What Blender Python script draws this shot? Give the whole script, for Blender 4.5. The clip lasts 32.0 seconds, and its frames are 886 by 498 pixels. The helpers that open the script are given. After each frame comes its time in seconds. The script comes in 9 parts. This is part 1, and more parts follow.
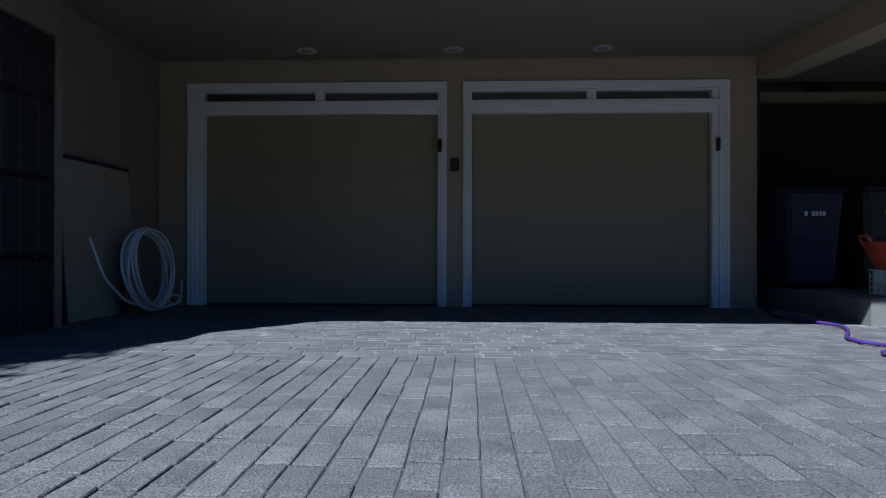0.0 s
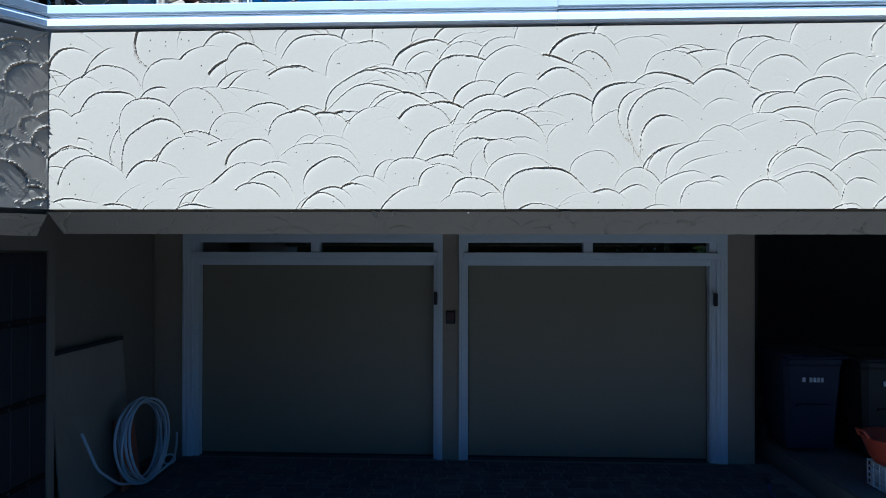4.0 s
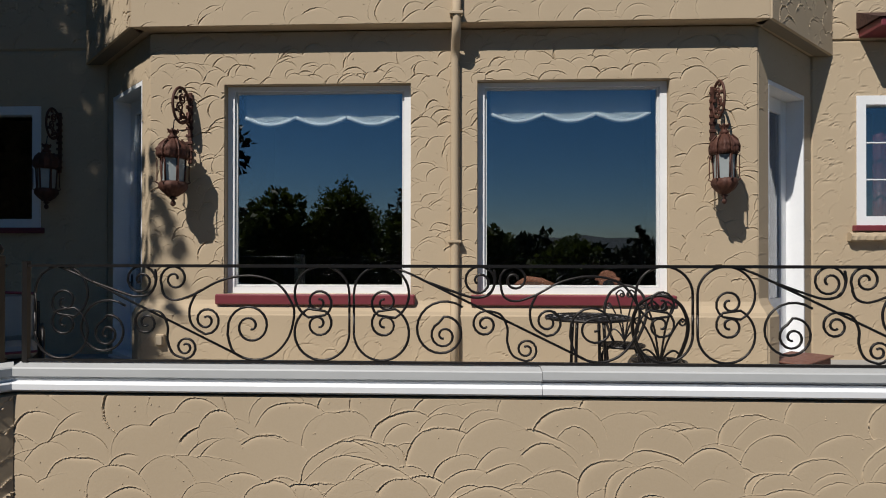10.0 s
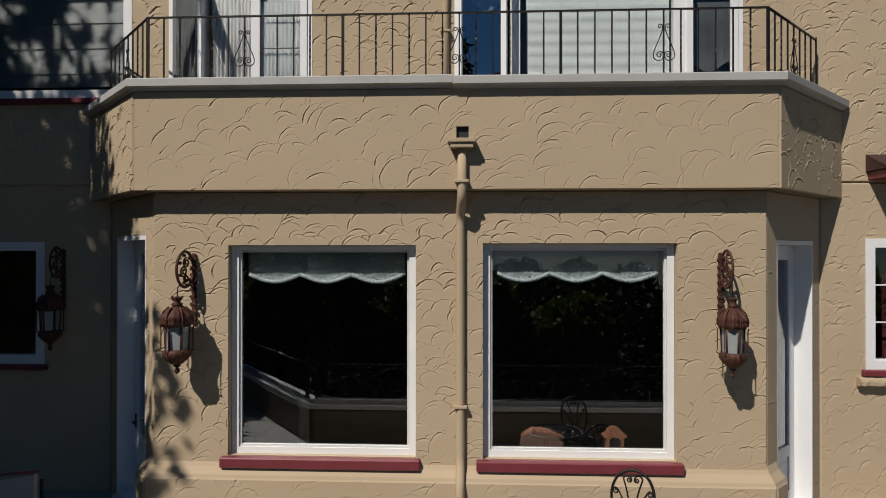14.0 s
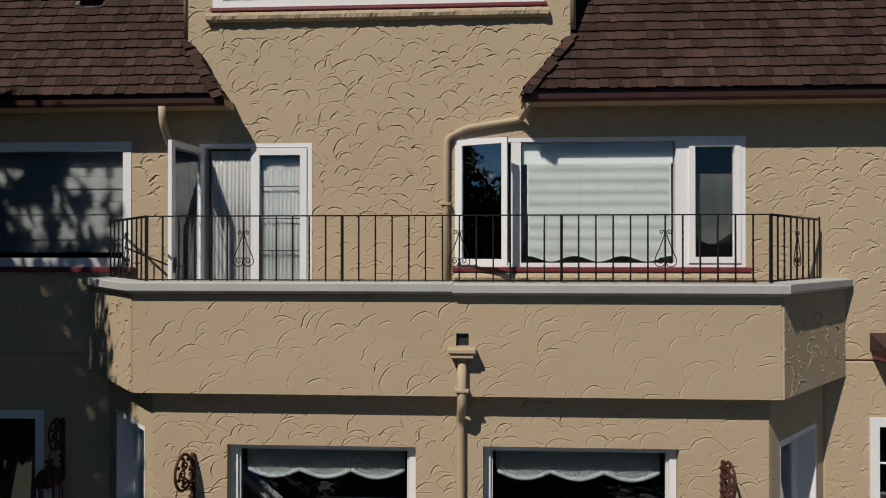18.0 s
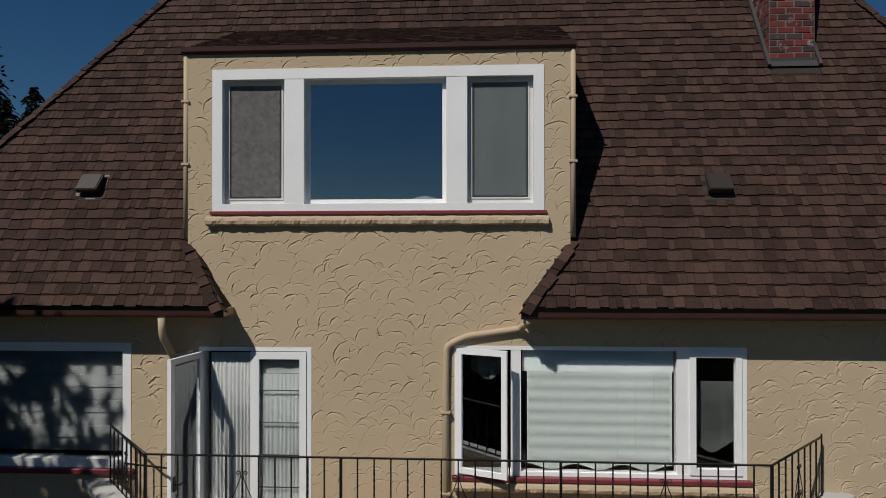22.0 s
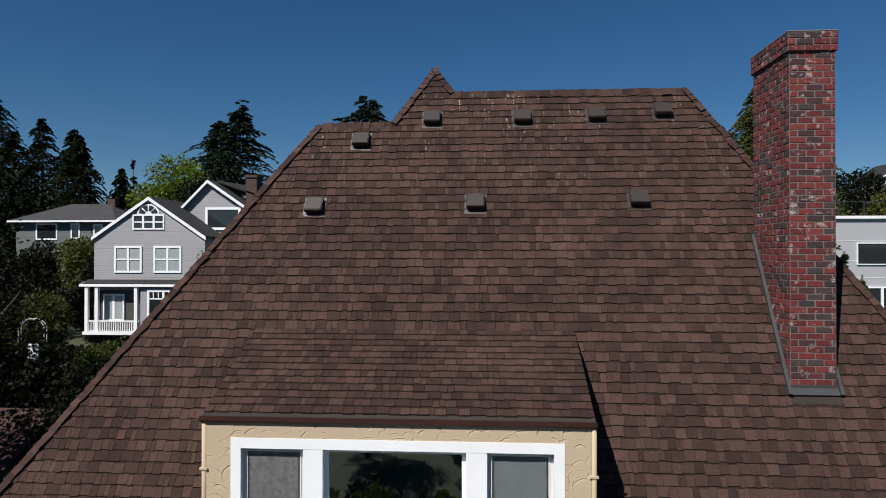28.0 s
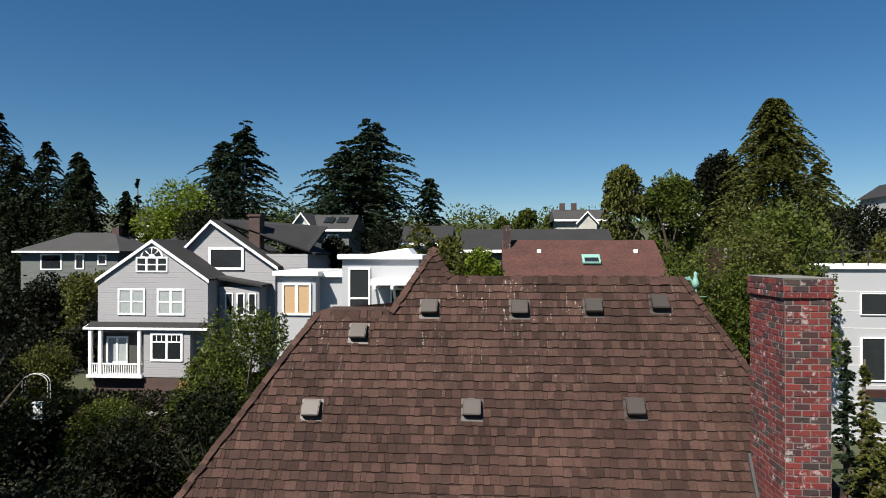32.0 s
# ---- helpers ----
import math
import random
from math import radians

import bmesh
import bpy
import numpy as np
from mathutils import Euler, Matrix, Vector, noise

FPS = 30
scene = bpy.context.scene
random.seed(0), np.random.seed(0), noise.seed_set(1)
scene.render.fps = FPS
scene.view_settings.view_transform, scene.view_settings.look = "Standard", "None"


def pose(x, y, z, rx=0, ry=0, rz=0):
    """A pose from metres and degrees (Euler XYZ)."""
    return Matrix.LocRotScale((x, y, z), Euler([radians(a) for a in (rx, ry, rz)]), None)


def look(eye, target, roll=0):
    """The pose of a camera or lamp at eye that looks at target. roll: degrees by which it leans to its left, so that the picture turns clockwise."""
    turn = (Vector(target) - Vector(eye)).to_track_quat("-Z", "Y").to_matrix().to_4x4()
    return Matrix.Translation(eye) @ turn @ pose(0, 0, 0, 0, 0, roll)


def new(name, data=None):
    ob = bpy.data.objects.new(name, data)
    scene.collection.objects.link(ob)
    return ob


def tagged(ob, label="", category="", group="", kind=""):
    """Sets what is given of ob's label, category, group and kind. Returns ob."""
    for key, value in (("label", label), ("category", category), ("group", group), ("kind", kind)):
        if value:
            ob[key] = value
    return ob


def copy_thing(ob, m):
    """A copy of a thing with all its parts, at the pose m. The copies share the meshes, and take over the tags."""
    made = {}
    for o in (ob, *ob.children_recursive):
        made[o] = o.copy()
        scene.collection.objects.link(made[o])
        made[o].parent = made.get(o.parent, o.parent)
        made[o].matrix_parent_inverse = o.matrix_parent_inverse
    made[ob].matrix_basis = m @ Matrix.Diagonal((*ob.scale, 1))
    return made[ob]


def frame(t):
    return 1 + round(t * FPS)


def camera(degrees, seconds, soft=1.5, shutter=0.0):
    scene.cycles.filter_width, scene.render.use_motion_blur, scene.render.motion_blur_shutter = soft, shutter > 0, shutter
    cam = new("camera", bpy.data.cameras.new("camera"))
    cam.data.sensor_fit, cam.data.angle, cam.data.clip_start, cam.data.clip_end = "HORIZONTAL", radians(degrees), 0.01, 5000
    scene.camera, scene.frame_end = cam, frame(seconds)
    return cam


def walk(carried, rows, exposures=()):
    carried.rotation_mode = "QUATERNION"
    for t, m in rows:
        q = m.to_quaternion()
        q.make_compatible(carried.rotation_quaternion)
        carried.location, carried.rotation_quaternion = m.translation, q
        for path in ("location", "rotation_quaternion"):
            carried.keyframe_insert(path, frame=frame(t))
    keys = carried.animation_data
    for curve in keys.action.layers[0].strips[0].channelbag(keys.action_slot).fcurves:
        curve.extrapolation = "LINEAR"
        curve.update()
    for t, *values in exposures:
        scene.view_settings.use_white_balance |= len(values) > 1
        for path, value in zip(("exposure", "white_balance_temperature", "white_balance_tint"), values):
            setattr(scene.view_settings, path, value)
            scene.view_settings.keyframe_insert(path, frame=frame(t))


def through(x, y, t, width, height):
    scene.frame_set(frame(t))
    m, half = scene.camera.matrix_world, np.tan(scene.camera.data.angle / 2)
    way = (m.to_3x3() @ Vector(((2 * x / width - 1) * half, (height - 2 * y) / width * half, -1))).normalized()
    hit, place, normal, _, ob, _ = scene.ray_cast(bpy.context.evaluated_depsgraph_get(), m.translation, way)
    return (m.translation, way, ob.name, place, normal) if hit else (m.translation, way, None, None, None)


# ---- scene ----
cam = camera(68.62, 32.0, soft=1.0)
# seconds, place in metres, yaw, pitch, roll in degrees
ROWS = [
    (0, 0.0000, 0.0000, 0.6054, 2.218, 0.207, -0.119),
    (0.5, 0.0087, 0.0100, 0.7858, 2.276, 0.111, -0.124),
    (1, 0.0177, 0.0232, 1.0433, 2.286, 0.211, -0.129),
    (1.5, 0.0271, 0.0374, 1.3000, 2.349, 0.217, -0.127),
    (2, 0.0391, 0.0499, 1.5506, 2.386, 0.244, -0.132),
    (2.5, 0.0546, 0.0514, 1.7711, 2.350, 0.294, -0.132),
    (3, 0.0617, 0.0358, 1.9501, 2.330, 0.322, -0.113),
    (3.5, 0.0561, 0.0118, 2.1131, 2.441, 0.370, -0.123),
    (5.5, 0.1074, 0.0888, 2.7235, 2.219, 0.345, -0.079),
    (6, 0.0971, 0.0856, 2.8976, 2.397, 0.346, -0.078),
    (6.5, 0.0914, 0.0760, 3.0767, 2.388, 0.353, -0.065),
    (7, 0.0888, 0.0635, 3.2615, 2.429, 0.374, -0.070),
    (7.5, 0.0905, 0.0654, 3.4443, 2.363, 0.379, -0.060),
    (8, 0.0930, 0.0833, 3.6193, 2.403, 0.356, -0.042),
    (8.5, 0.1044, 0.1141, 3.7994, 2.517, 0.358, -0.034),
    (9, 0.1358, 0.1484, 3.9727, 2.430, 0.307, -0.038),
    (9.5, 0.1616, 0.1647, 4.1538, 2.395, 0.290, -0.056),
    (10, 0.1678, 0.1609, 4.3786, 2.428, 0.328, -0.048),
    (10.5, 0.1603, 0.1571, 4.6360, 2.493, 0.332, -0.044),
    (11, 0.1498, 0.1616, 4.9024, 2.551, 0.330, -0.044),
    (11.5, 0.1429, 0.1731, 5.1577, 2.601, 0.313, -0.031),
    (12, 0.1398, 0.1855, 5.3984, 2.582, 0.299, -0.022),
    (12.5, 0.1396, 0.1900, 5.6249, 2.602, 0.310, -0.009),
    (13, 0.1397, 0.1890, 5.8172, 2.589, 0.299, 0.002),
    (13.5, 0.1401, 0.1920, 5.9791, 2.652, 0.242, -0.006),
    (14, 0.1440, 0.2032, 6.1537, 2.722, 0.201, -0.016),
    (14.5, 0.1498, 0.2174, 6.3644, 2.747, 0.226, 0.001),
    (16.5, 0.1688, 0.2450, 7.3519, 2.768, 0.200, -0.003),
    (17, 0.1701, 0.2515, 7.6731, 2.861, 0.232, -0.004),
    (17.5, 0.1712, 0.2486, 7.9932, 2.918, 0.256, -0.010),
    (18, 0.1752, 0.2435, 8.3025, 2.994, 0.284, 0.007),
    (18.5, 0.1831, 0.2375, 8.5999, 2.972, 0.310, -0.009),
    (19, 0.1890, 0.2202, 8.8961, 3.002, 0.326, 0.008),
    (19.5, 0.1944, 0.2013, 9.1993, 3.021, 0.333, 0.016),
    (20, 0.2007, 0.1903, 9.5141, 3.034, 0.326, 0.029),
    (20.5, 0.2080, 0.1947, 9.8459, 3.112, 0.341, 0.015),
    (21, 0.2171, 0.2119, 10.1852, 3.128, 0.350, 0.009),
    (21.5, 0.2254, 0.2344, 10.5232, 3.225, 0.327, 0.012),
    (22, 0.2318, 0.2568, 10.8719, 3.362, 0.327, 0.034),
    (22.5, 0.2372, 0.2772, 11.2290, 3.461, 0.338, 0.042),
    (23, 0.2414, 0.2901, 11.5871, 3.466, 0.350, 0.052),
    (23.5, 0.2424, 0.2876, 11.9416, 3.399, 0.352, 0.042),
    (24, 0.2353, 0.2718, 12.3002, 3.334, 0.340, 0.047),
    (24.5, 0.2177, 0.2522, 12.6776, 3.606, 0.376, 0.059),
    (25, 0.1979, 0.2365, 13.0591, 3.666, 0.373, 0.054),
    (25.5, 0.1788, 0.2275, 13.4471, 3.556, 0.380, 0.038),
    (27.5, 0.0813, 0.2856, 15.0959, 3.576, 0.392, -0.038),
    (28, 0.0452, 0.2752, 15.5313, 3.774, 0.402, -0.009),
    (28.5, 0.0326, 0.2624, 15.9519, 3.826, 0.364, -0.012),
    (29, 0.0530, 0.2520, 16.3913, 3.830, 0.368, -0.026),
    (29.5, 0.0875, 0.2464, 16.8426, 3.807, 0.380, -0.042),
    (30, 0.1053, 0.2449, 17.2977, 3.883, 0.374, -0.046),
    (30.5, 0.1027, 0.2436, 17.7528, 4.001, 0.373, -0.044),
    (31, 0.1041, 0.2420, 18.1935, 4.098, 0.365, -0.026),
    (31.5, 0.1278, 0.2405, 18.6274, 4.111, 0.381, -0.022),
    (32, 0.1700, 0.2389, 19.0600, 4.121, 0.397, -0.049),
]
EXPOSURES = [
    (0.0, 1.08, 5100, 8),
    (1.2, 1.18, 4950, 8),
    (2.0, 1.12, 4300, 3),
    (3.5, 1.08, 4300, 3),
    (6.0, 0.7, 4950, 5),
    (7.5, 0.38, 5700, 9),
    (9.0, 0.14, 6200, 10),
    (11.0, -0.13, 6450, 11),
    (13.0, -0.24, 6600, 11),
    (19.0, -0.27, 6700, 11),
    (22.0, -0.42, 6450, 10),
    (25.0, -0.12, 6050, 10),
    (28.0, 0.4, 6250, 11),
    (30.0, 0.86, 6600, 9),
    (32.0, 0.97, 6600, 9),
]
walk(cam, [(t, pose(x, y, z, 90 + pitch, roll, yaw)) for t, x, y, z, yaw, pitch, roll in ROWS], EXPOSURES)

# ---- world and sun ----
SUN_WAY = Vector((0.64, 1.0, -1.38)).normalized()
world = bpy.data.worlds.new("sky")
scene.world = world
world.use_nodes = True
wn = world.node_tree.nodes
sky = wn.new("ShaderNodeTexSky")
sky.sky_type = "NISHITA"
sky.sun_disc = False
sky.sun_elevation = math.asin(-SUN_WAY.z)
sky.sun_rotation = math.atan2(-SUN_WAY.x, -SUN_WAY.y)
sky.altitude, sky.air_density, sky.dust_density, sky.ozone_density = 900, 1.0, 0.1, 5.0
wn["Background"].inputs["Strength"].default_value = 0.043
clear = wn.new("ShaderNodeHueSaturation")
clear.inputs["Hue"].default_value, clear.inputs["Saturation"].default_value = 0.497, 1.22
world.node_tree.links.new(sky.outputs[0], clear.inputs["Color"])
world.node_tree.links.new(clear.outputs[0], wn["Background"].inputs["Color"])
sun = new("sun", bpy.data.lights.new("sun", "SUN"))
sun.data.energy, sun.data.angle, sun.data.color = 4.9, radians(0.53), (1.0, 0.95, 0.87)
sun.matrix_world = look((0, 0, 30), Vector((0, 0, 30)) + SUN_WAY)


# ---- materials ----
def nodes_of(name):
    m = bpy.data.materials.new(name)
    m.use_nodes = True
    return m, m.node_tree.nodes, m.node_tree.links


def surface(name, dark, light, rough=0.8, metal=0.0, grain=40.0, patch=1.5, bump=0.3, depth=0.004, vary=0.0, spec=0.5, island=0.0, stretch=(1, 1, 1), hue=0.0, speckle=0.45, fleck=None, fleck_at=0.66, fleck_size=14.0, own=False):
    """Two colours mixed by a coarse and a fine noise, with fine relief; vary: by object, island: by loose piece."""
    m, n, l = nodes_of(name)
    b = n["Principled BSDF"]
    co = n.new("ShaderNodeTexCoord")
    mp = n.new("ShaderNodeMapping")
    mp.inputs["Scale"].default_value = stretch
    place = co.outputs["Object"]
    if vary or own:
        far, add = n.new("ShaderNodeVectorMath"), n.new("ShaderNodeVectorMath")
        far.operation = "SCALE"
        far.inputs[0].default_value = (91, 57, 73)
        l.new(n.new("ShaderNodeObjectInfo").outputs["Random"], far.inputs["Scale"])
        l.new(place, add.inputs[0])
        l.new(far.outputs[0], add.inputs[1])
        place = add.outputs[0]
    l.new(place, mp.inputs[0])
    big, fine = n.new("ShaderNodeTexNoise"), n.new("ShaderNodeTexNoise")
    for t, s, d in ((big, patch, 6), (fine, grain, 4)):
        t.inputs["Scale"].default_value, t.inputs["Detail"].default_value = s, d
        l.new(mp.outputs[0], t.inputs["Vector"])
    mix = n.new("ShaderNodeMath")
    mix.operation = "MULTIPLY_ADD"
    l.new(fine.outputs["Fac"], mix.inputs[0])
    mix.inputs[1].default_value = speckle
    sub = n.new("ShaderNodeMath")
    sub.operation = "MULTIPLY_ADD"
    l.new(big.outputs["Fac"], sub.inputs[0])
    sub.inputs[1].default_value, sub.inputs[2].default_value = 1.1, -0.045 - speckle / 2
    l.new(sub.outputs[0], mix.inputs[2])
    ramp = n.new("ShaderNodeMix")
    ramp.data_type = "RGBA"
    ramp.inputs["A"].default_value, ramp.inputs["B"].default_value = (*dark, 1), (*light, 1)
    l.new(mix.outputs[0], ramp.inputs["Factor"])
    out = ramp.outputs["Result"]
    if vary or island:
        hsv = n.new("ShaderNodeHueSaturation")
        if vary:
            rnd = n.new("ShaderNodeObjectInfo").outputs["Random"]
        else:
            rnd = n.new("ShaderNodeNewGeometry").outputs["Random Per Island"]
        rng = n.new("ShaderNodeMapRange")
        amount = vary or island
        rng.inputs["To Min"].default_value, rng.inputs["To Max"].default_value = 1 - amount, 1 + amount
        l.new(rnd, rng.inputs["Value"])
        l.new(rng.outputs[0], hsv.inputs["Value"])
        if hue:
            wob = n.new("ShaderNodeMath")
            wob.operation = "MULTIPLY"
            wob.inputs[1].default_value = 7.31
            l.new(rnd, wob.inputs[0])
            fr = n.new("ShaderNodeMath")
            fr.operation = "FRACT"
            l.new(wob.outputs[0], fr.inputs[0])
            hr = n.new("ShaderNodeMapRange")
            hr.inputs["To Min"].default_value, hr.inputs["To Max"].default_value = 0.5 - hue, 0.5 + hue
            l.new(fr.outputs[0], hr.inputs["Value"])
            l.new(hr.outputs[0], hsv.inputs["Hue"])
        l.new(out, hsv.inputs["Color"])
        out = hsv.outputs["Color"]
    if fleck:
        spot, edge, blend = n.new("ShaderNodeTexNoise"), n.new("ShaderNodeMapRange"), n.new("ShaderNodeMix")
        spot.inputs["Scale"].default_value, spot.inputs["Detail"].default_value, spot.inputs["Roughness"].default_value = fleck_size, 5, 0.65
        l.new(place, spot.inputs["Vector"])
        edge.inputs["From Min"].default_value, edge.inputs["From Max"].default_value = fleck_at, fleck_at + 0.1
        l.new(spot.outputs["Fac"], edge.inputs["Value"])
        blend.data_type = "RGBA"
        l.new(edge.outputs[0], blend.inputs["Factor"])
        l.new(out, blend.inputs["A"])
        blend.inputs["B"].default_value = (*fleck, 1)
        out = blend.outputs["Result"]
    l.new(out, b.inputs["Base Color"])
    b.inputs["Roughness"].default_value, b.inputs["Metallic"].default_value = rough, metal
    b.inputs["Specular IOR Level"].default_value = spec
    if bump:
        bp = n.new("ShaderNodeBump")
        bp.inputs["Strength"].default_value, bp.inputs["Distance"].default_value = bump, depth
        l.new(fine.outputs["Fac"], bp.inputs["Height"])
        l.new(bp.outputs[0], b.inputs["Normal"])
    return m


def pane_glass(name, gloss=0.165, tint=(0.75, 0.8, 0.82)):
    """Coated window glass: a mirror share over clear glass."""
    m, n, l = nodes_of(name)
    n.remove(n["Principled BSDF"])
    mix, clear, shine, fr, add = (n.new("ShaderNode" + k) for k in ("MixShader", "BsdfTransparent", "BsdfGlossy", "Fresnel", "Math"))
    fr.inputs["IOR"].default_value = 1.5
    add.inputs[1].default_value = gloss
    l.new(fr.outputs[0], add.inputs[0])
    clear.inputs[0].default_value = (*tint, 1)
    shine.inputs["Roughness"].default_value = 0.0
    shine.inputs["Color"].default_value = (0.95, 0.965, 1.0, 1)
    l.new(add.outputs[0], mix.inputs[0])
    l.new(clear.outputs[0], mix.inputs[1])
    l.new(shine.outputs[0], mix.inputs[2])
    l.new(mix.outputs[0], n["Material Output"].inputs[0])
    return m


def leaves(name, dark, light, through=0.25):
    m, n, l = nodes_of(name)
    b = n["Principled BSDF"]
    rnd = n.new("ShaderNodeNewGeometry").outputs["Random Per Island"]
    ramp = n.new("ShaderNodeMix")
    ramp.data_type = "RGBA"
    ramp.inputs["A"].default_value, ramp.inputs["B"].default_value = (*dark, 1), (*light, 1)
    l.new(rnd, ramp.inputs["Factor"])
    l.new(ramp.outputs["Result"], b.inputs["Base Color"])
    b.inputs["Roughness"].default_value = 0.6
    b.inputs["Specular IOR Level"].default_value = 0.15
    tr, mx = n.new("ShaderNodeBsdfTranslucent"), n.new("ShaderNodeMixShader")
    l.new(ramp.outputs["Result"], tr.inputs[0])
    mx.inputs[0].default_value = through
    l.new(b.outputs[0], mx.inputs[1])
    l.new(tr.outputs[0], mx.inputs[2])
    l.new(mx.outputs[0], n["Material Output"].inputs[0])
    return m


def brickwork(name, single):
    """Old mixed bricks: each its own red, maroon, purple or soot, with lime smears."""
    m = surface(name, (0.5, 0.5, 0.5), (1.15, 1.1, 1.1), 0.88, grain=45, patch=6, bump=0.8, depth=0.006, speckle=0.9, fleck=(0.30, 0.25, 0.24), fleck_at=0.58, fleck_size=7, own=single)
    n, l = m.node_tree.nodes, m.node_tree.links
    rnd = n.new("ShaderNodeObjectInfo").outputs["Random"] if single else n.new("ShaderNodeNewGeometry").outputs["Random Per Island"]
    ramp = n.new("ShaderNodeValToRGB")
    ramp.color_ramp.interpolation = "CONSTANT"
    tones = ((0.0, (0.106, 0.014, 0.014)), (0.2, (0.156, 0.025, 0.021)), (0.36, (0.053, 0.019, 0.020)), (0.5, (0.143, 0.018, 0.018)), (0.62, (0.094, 0.020, 0.021)), (0.74, (0.17, 0.03, 0.024)), (0.83, (0.038, 0.022, 0.022)), (0.91, (0.05, 0.033, 0.03)))
    while len(ramp.color_ramp.elements) < len(tones):
        ramp.color_ramp.elements.new(0.5)
    for e, (at, c) in zip(ramp.color_ramp.elements, tones):
        e.position, e.color = at, (*c, 1)
    l.new(rnd, ramp.inputs[0])
    mul = n.new("ShaderNodeMix")
    mul.data_type, mul.blend_type = "RGBA", "MULTIPLY"
    mul.inputs["Factor"].default_value = 1.0
    grain = [k for k in n if k.bl_idname == "ShaderNodeMix" and k.inputs["B"].default_value[0] > 1.1][0]
    smear = [k.to_node for k in grain.outputs["Result"].links][0]
    l.new(grain.outputs["Result"], mul.inputs["A"])
    l.new(ramp.outputs[0], mul.inputs["B"])
    l.new(mul.outputs["Result"], smear.inputs["A"])
    return m


M_STUCCO = surface("tan_stucco", (0.40, 0.31, 0.205), (0.47, 0.37, 0.25), 0.85, grain=90, patch=0.9, bump=0.12, depth=0.003)
M_WHITE = surface("white_paint", (0.70, 0.71, 0.72), (0.82, 0.82, 0.82), 0.45, grain=30, patch=2, bump=0.08, depth=0.002)
M_GREYWHITE = surface("weathered_white_paint", (0.55, 0.55, 0.53), (0.68, 0.67, 0.65), 0.6, grain=25, patch=3, bump=0.15, depth=0.002)
M_CAPGREY = surface("weathered_grey_white_paint", (0.34, 0.34, 0.325), (0.47, 0.465, 0.45), 0.65, grain=25, patch=3, bump=0.2, depth=0.002)
M_CAPTOP = surface("worn_white_cap_paint", (0.37, 0.375, 0.37), (0.52, 0.525, 0.52), 0.6, grain=25, patch=3, bump=0.2, depth=0.002, stretch=(0.3, 1, 1))
# Darker copies of the tan stucco: carport shade is put into their colour.
M_CARPORT = surface("shade_taupe_stucco", (0.3225, 0.258, 0.1827), (0.387, 0.3171, 0.2258), 0.9, grain=90, patch=0.9, bump=0.25, depth=0.003)
M_SIDEWALL = surface("deep_shade_taupe", (0.18, 0.15, 0.1125), (0.24, 0.2025, 0.15), 0.9, grain=90, patch=0.9, bump=0.25, depth=0.003)
# Concrete darkened to put alcove shade into the slab; also caps the chimney.
M_SLAB = surface("dark_concrete", (0.10, 0.098, 0.092), (0.18, 0.175, 0.165), 0.9, grain=60, patch=2, bump=0.4)
M_BURGUNDY = surface("burgundy_paint", (0.13, 0.022, 0.03), (0.20, 0.035, 0.045), 0.45, grain=40, patch=4, bump=0.1, depth=0.002)
M_DOOR = surface("olive_tan_door_paint", (0.2448, 0.2091, 0.1377), (0.306, 0.2601, 0.1734), 0.6, grain=60, patch=0.8, bump=0.1, depth=0.002)
M_IRON = surface("black_wrought_iron", (0.012, 0.011, 0.011), (0.03, 0.026, 0.024), 0.42, metal=0.6, grain=120, patch=6, bump=0.2, depth=0.002)
M_RUST = surface("rusted_copper", (0.030, 0.013, 0.009), (0.13, 0.048, 0.030), 0.65, metal=0.35, grain=60, patch=9, bump=0.6, depth=0.006)
M_FROST = surface("milky_glass", (0.24, 0.26, 0.26), (0.34, 0.37, 0.37), 0.25, grain=10, patch=4, bump=0.05)
M_SHINGLE = surface("brown_asphalt_shingle", (0.01923, 0.01063, 0.00882), (0.07185, 0.03947, 0.03135), 0.9, grain=75, patch=1.2, bump=0.8, depth=0.005, speckle=2.2, fleck=(0.15, 0.125, 0.105), fleck_at=0.68, fleck_size=22, island=0.38, spec=0.2, hue=0.004)


